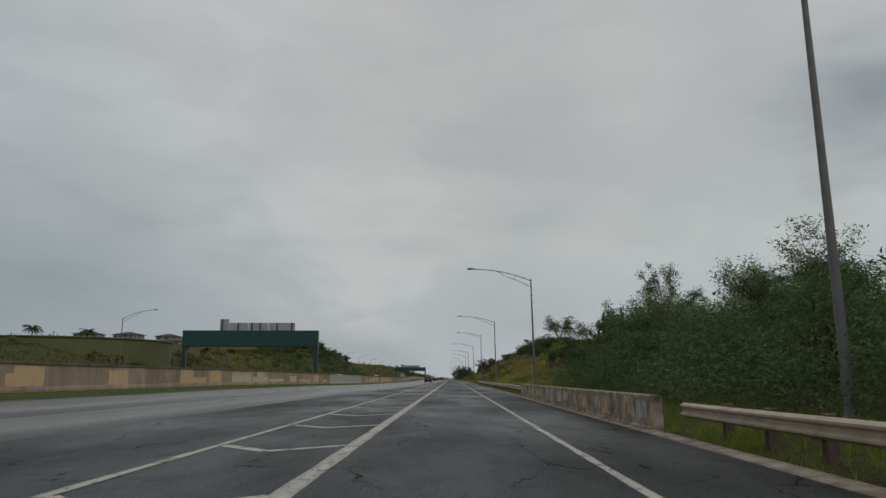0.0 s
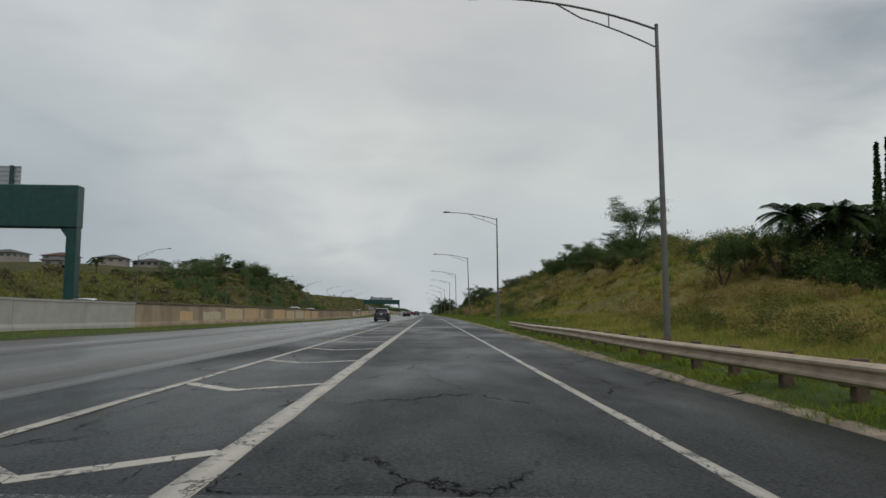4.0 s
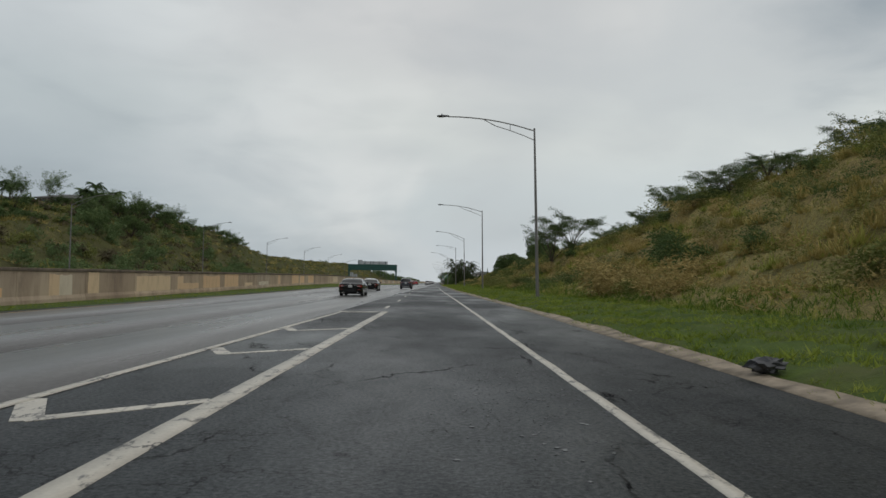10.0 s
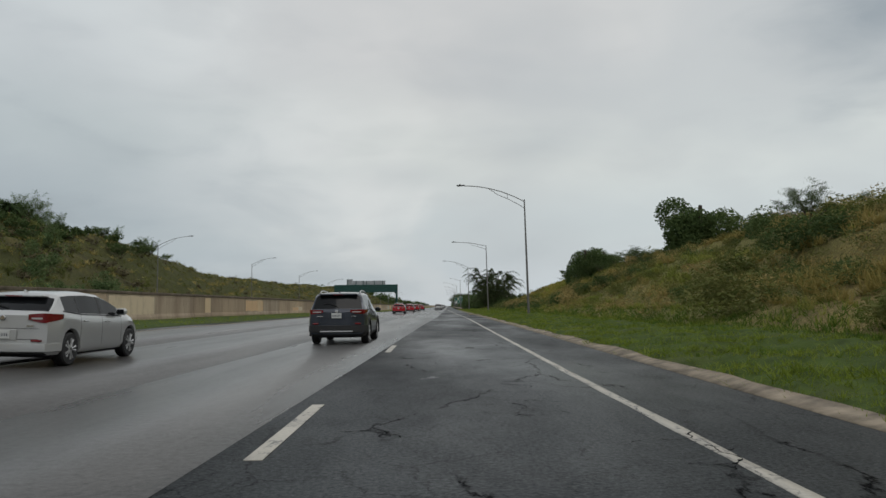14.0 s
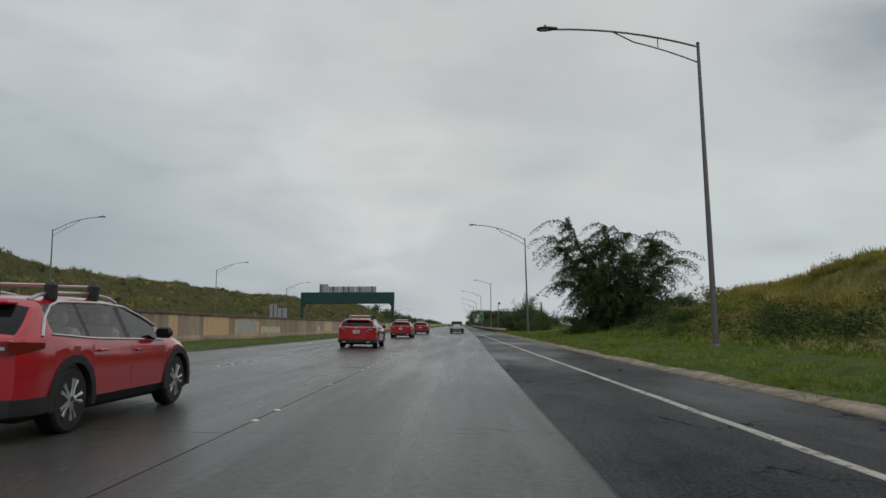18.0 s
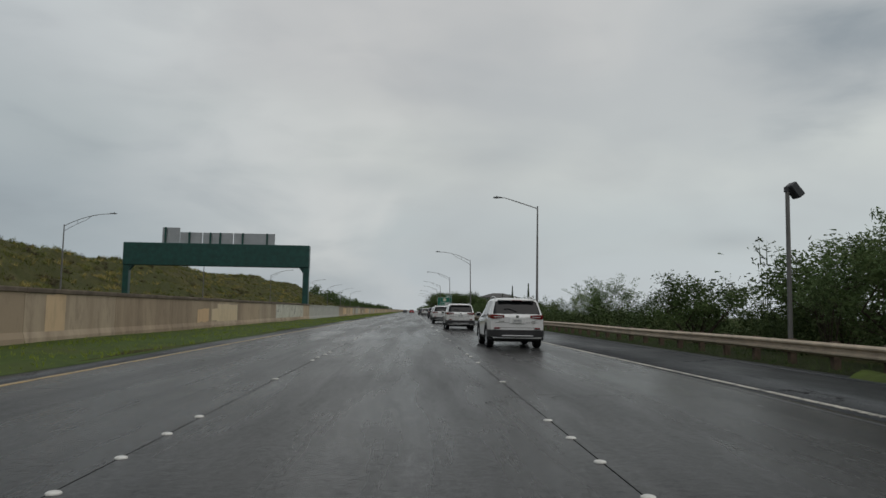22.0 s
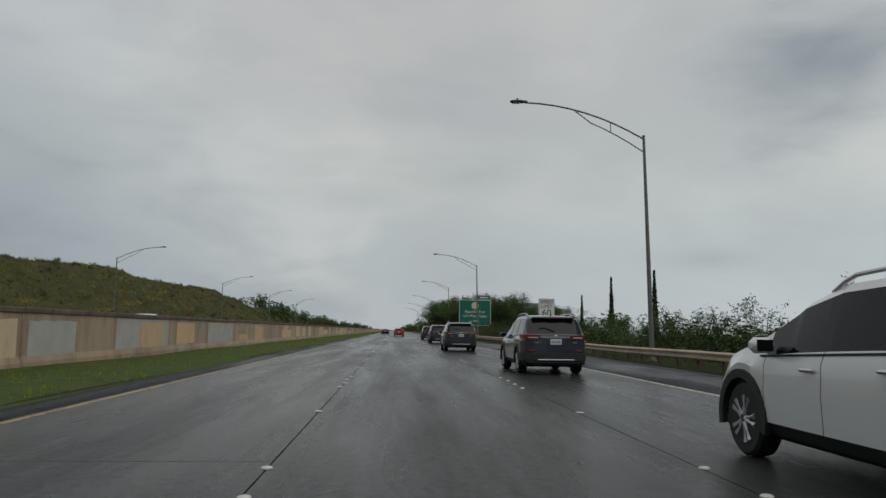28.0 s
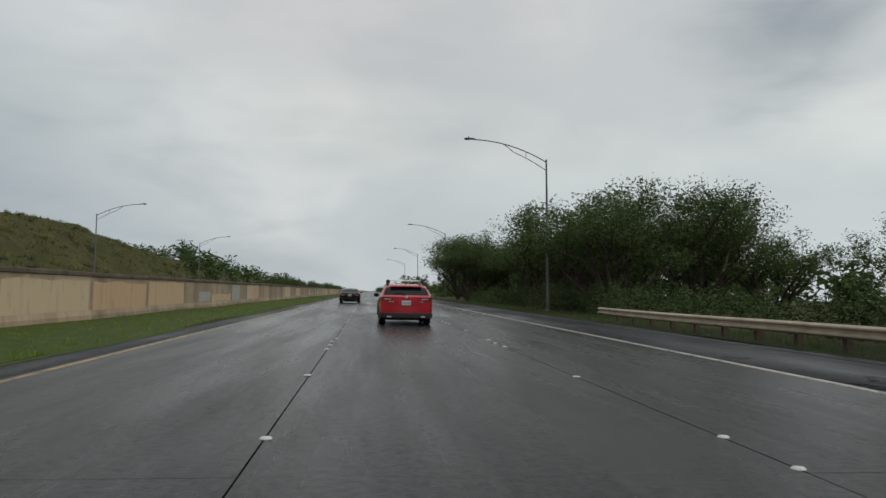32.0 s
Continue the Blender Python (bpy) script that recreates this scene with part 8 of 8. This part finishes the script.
def puddles(name, label, spots, count, spread, seed, grain=0.05):
    q, g = random.Random(seed), Geo()
    for k in range(count):
        cx, cy = spots[k % len(spots)]
        x, y, s = q.gauss(cx, spread * 0.3), q.gauss(cy, spread), 0.006 + grain * q.random() ** 4
        n = 11
        g.prism([(x + 1.3 * s * math.cos(math.tau * i / n) * q.uniform(0.35, 1.1), y + 1.3 * s * math.sin(math.tau * i / n) * q.uniform(0.35, 1.1)) for i in range(n)], 0.001, 0.003 + k * 0.00001, "z")
    tagged(part(name, g, WATER), label, "puddle", kind="stuff")


CRACK = simple("open_wet_crack", (0.004, 0.0045, 0.005), 0.7, 0, 0.4, 20, 0.05)


def crack(g, q, x, y, heading, length, wide):
    """A thin ragged break that wanders over the asphalt and throws off branches."""
    left, right, step = [], [], 0.045
    for k in range(max(3, int(length / step))):
        heading += q.gauss(0, 0.42)
        x, y = x + step * math.sin(heading), y + step * math.cos(heading)
        w = wide * q.uniform(0.0, 1.3) ** 1.5 * (0.35 + 0.65 * math.sin(math.pi * min(1, (k + 0.5) * step / length)))
        left.append((x - w * math.cos(heading), y + w * math.sin(heading), 0.0052))
        right.append((x + w * math.cos(heading), y - w * math.sin(heading), 0.0052))
        if length > 1.2 and q.random() < 0.025:
            crack(g, q, x, y, heading + q.choice((-1, 1)) * q.uniform(0.6, 1.4), length * q.uniform(0.12, 0.35), wide * 0.8)
    n = len(left)
    g.add(left + right, [(i, i + n, i + n + 1, i + 1) for i in range(n - 1) if math.sin(i * 0.37 + x * 9) + math.sin(i * 0.11 + y) > -0.5])


q = random.Random(211)
for name, label, y0, y1, lines, count, wide in (("lane_cracks", "dark broken crack down the middle of the lane", 50, 104, (2.0, 2.15), 26, 0.02), ("gore_cracks", "fine dark cracks across the gore and the lane", 60, 250, (1.0, 2.6, 0.9), 60, 0.007), ("wheel_track_cracks", "dark branching cracks in the wheel tracks of wet asphalt", 284, 352, (0.75, 2.45, 2.7), 70, 0.015), ("shoulder_cracks", "thin dark cracks in the old asphalt", 352, 455, (1.2, 2.0), 26, 0.009)):
    g = Geo()
    for k in range(count):
        y = y0 + (y1 - y0) * (k + q.random()) / count
        crack(g, q, lines[k % len(lines)] - (max(0, y - 352) * 0.012) + q.gauss(0, 0.12), y, q.choice((0, 0, 0, 1.4, -1.3)) + q.gauss(0, 0.35), q.uniform(0.7, 2.4), wide)
    tagged(part(name, g, CRACK), label, "crack", kind="stuff")
g = Geo()
crack(g, q, 0.9, 89.3, 1.55, 3.6, 0.012)
crack(g, q, 1.2, 59.0, 1.5, 1.5, 0.02)
crack(g, q, 0.4, 322.5, 1.5, 2.6, 0.016)
crack(g, q, -2.49, 542.0, 2.94, 4.4, 0.012)
tagged(part("cross_cracks", g, CRACK), "dark cracks running across the lane", "crack", kind="stuff")


def damp(name, label, spots, seed):
    """Shallow sheets of rain in the hollows, torn along the edge."""
    q = random.Random(seed)
    for k, (x, y, a, b) in enumerate(spots):
        p = [q.uniform(0, 6.28) for _ in range(4)]
        line = []
        for i in range(40):
            u = math.tau * i / 40
            w = 1 + 0.25 * math.sin(2 * u + p[0]) + 0.2 * math.sin(3 * u + p[1]) + 0.14 * math.sin(7 * u + p[2]) + 0.10 * math.sin(11 * u + p[3])
            line.append((x + a * w * math.cos(u), y + b * w * math.sin(u)))
        tagged(part(name, Geo().prism(line, 0.001, 0.0045, "z"), FILM), label, "puddle", "rain sheets on the slow lane")


damp("rain_sheet", "shallow dull sheet of rain on broken asphalt", ((0.78, 317.3, 0.2, 0.36), (0.9, 318.7, 0.12, 0.22), (0.62, 316.5, 0.08, 0.14), (2.6, 328, 0.1, 0.3), (0.9, 331, 0.1, 0.4)), 71)
COVER = simple("pale_worn_iron_cover", (0.09, 0.09, 0.085), 0.7, 0, 0.6, 14, 0.15)
for x, y in ((1.69, 314.6), (1.74, 353.4)):
    ob = part("round_cover", Geo().lathe([(0.13, 0.0), (0.13, 0.006), (0.105, 0.0065), (0.10, 0.004), (0.05, 0.004)], 24), COVER)
    ob.matrix_basis = pose(x, y, 0.002)
    tagged(ob, "small round pale cover set in wet asphalt", "road cover", "round covers in the slow lane")

puddles("rain_puddles", "small rain puddles in broken dark asphalt", ((1.95, 61.6), (2.3, 63.9), (2.35, 58.6), (2.4, 56.2), (2.15, 60.3)), 330, 0.6, 61)
puddles("rain_puddles", "flecks of rain water in worn asphalt", ((3.9, 250.5), (3.6, 248.3), (3.95, 247.6), (3.3, 249.0)), 260, 1.1, 62, 0.02)
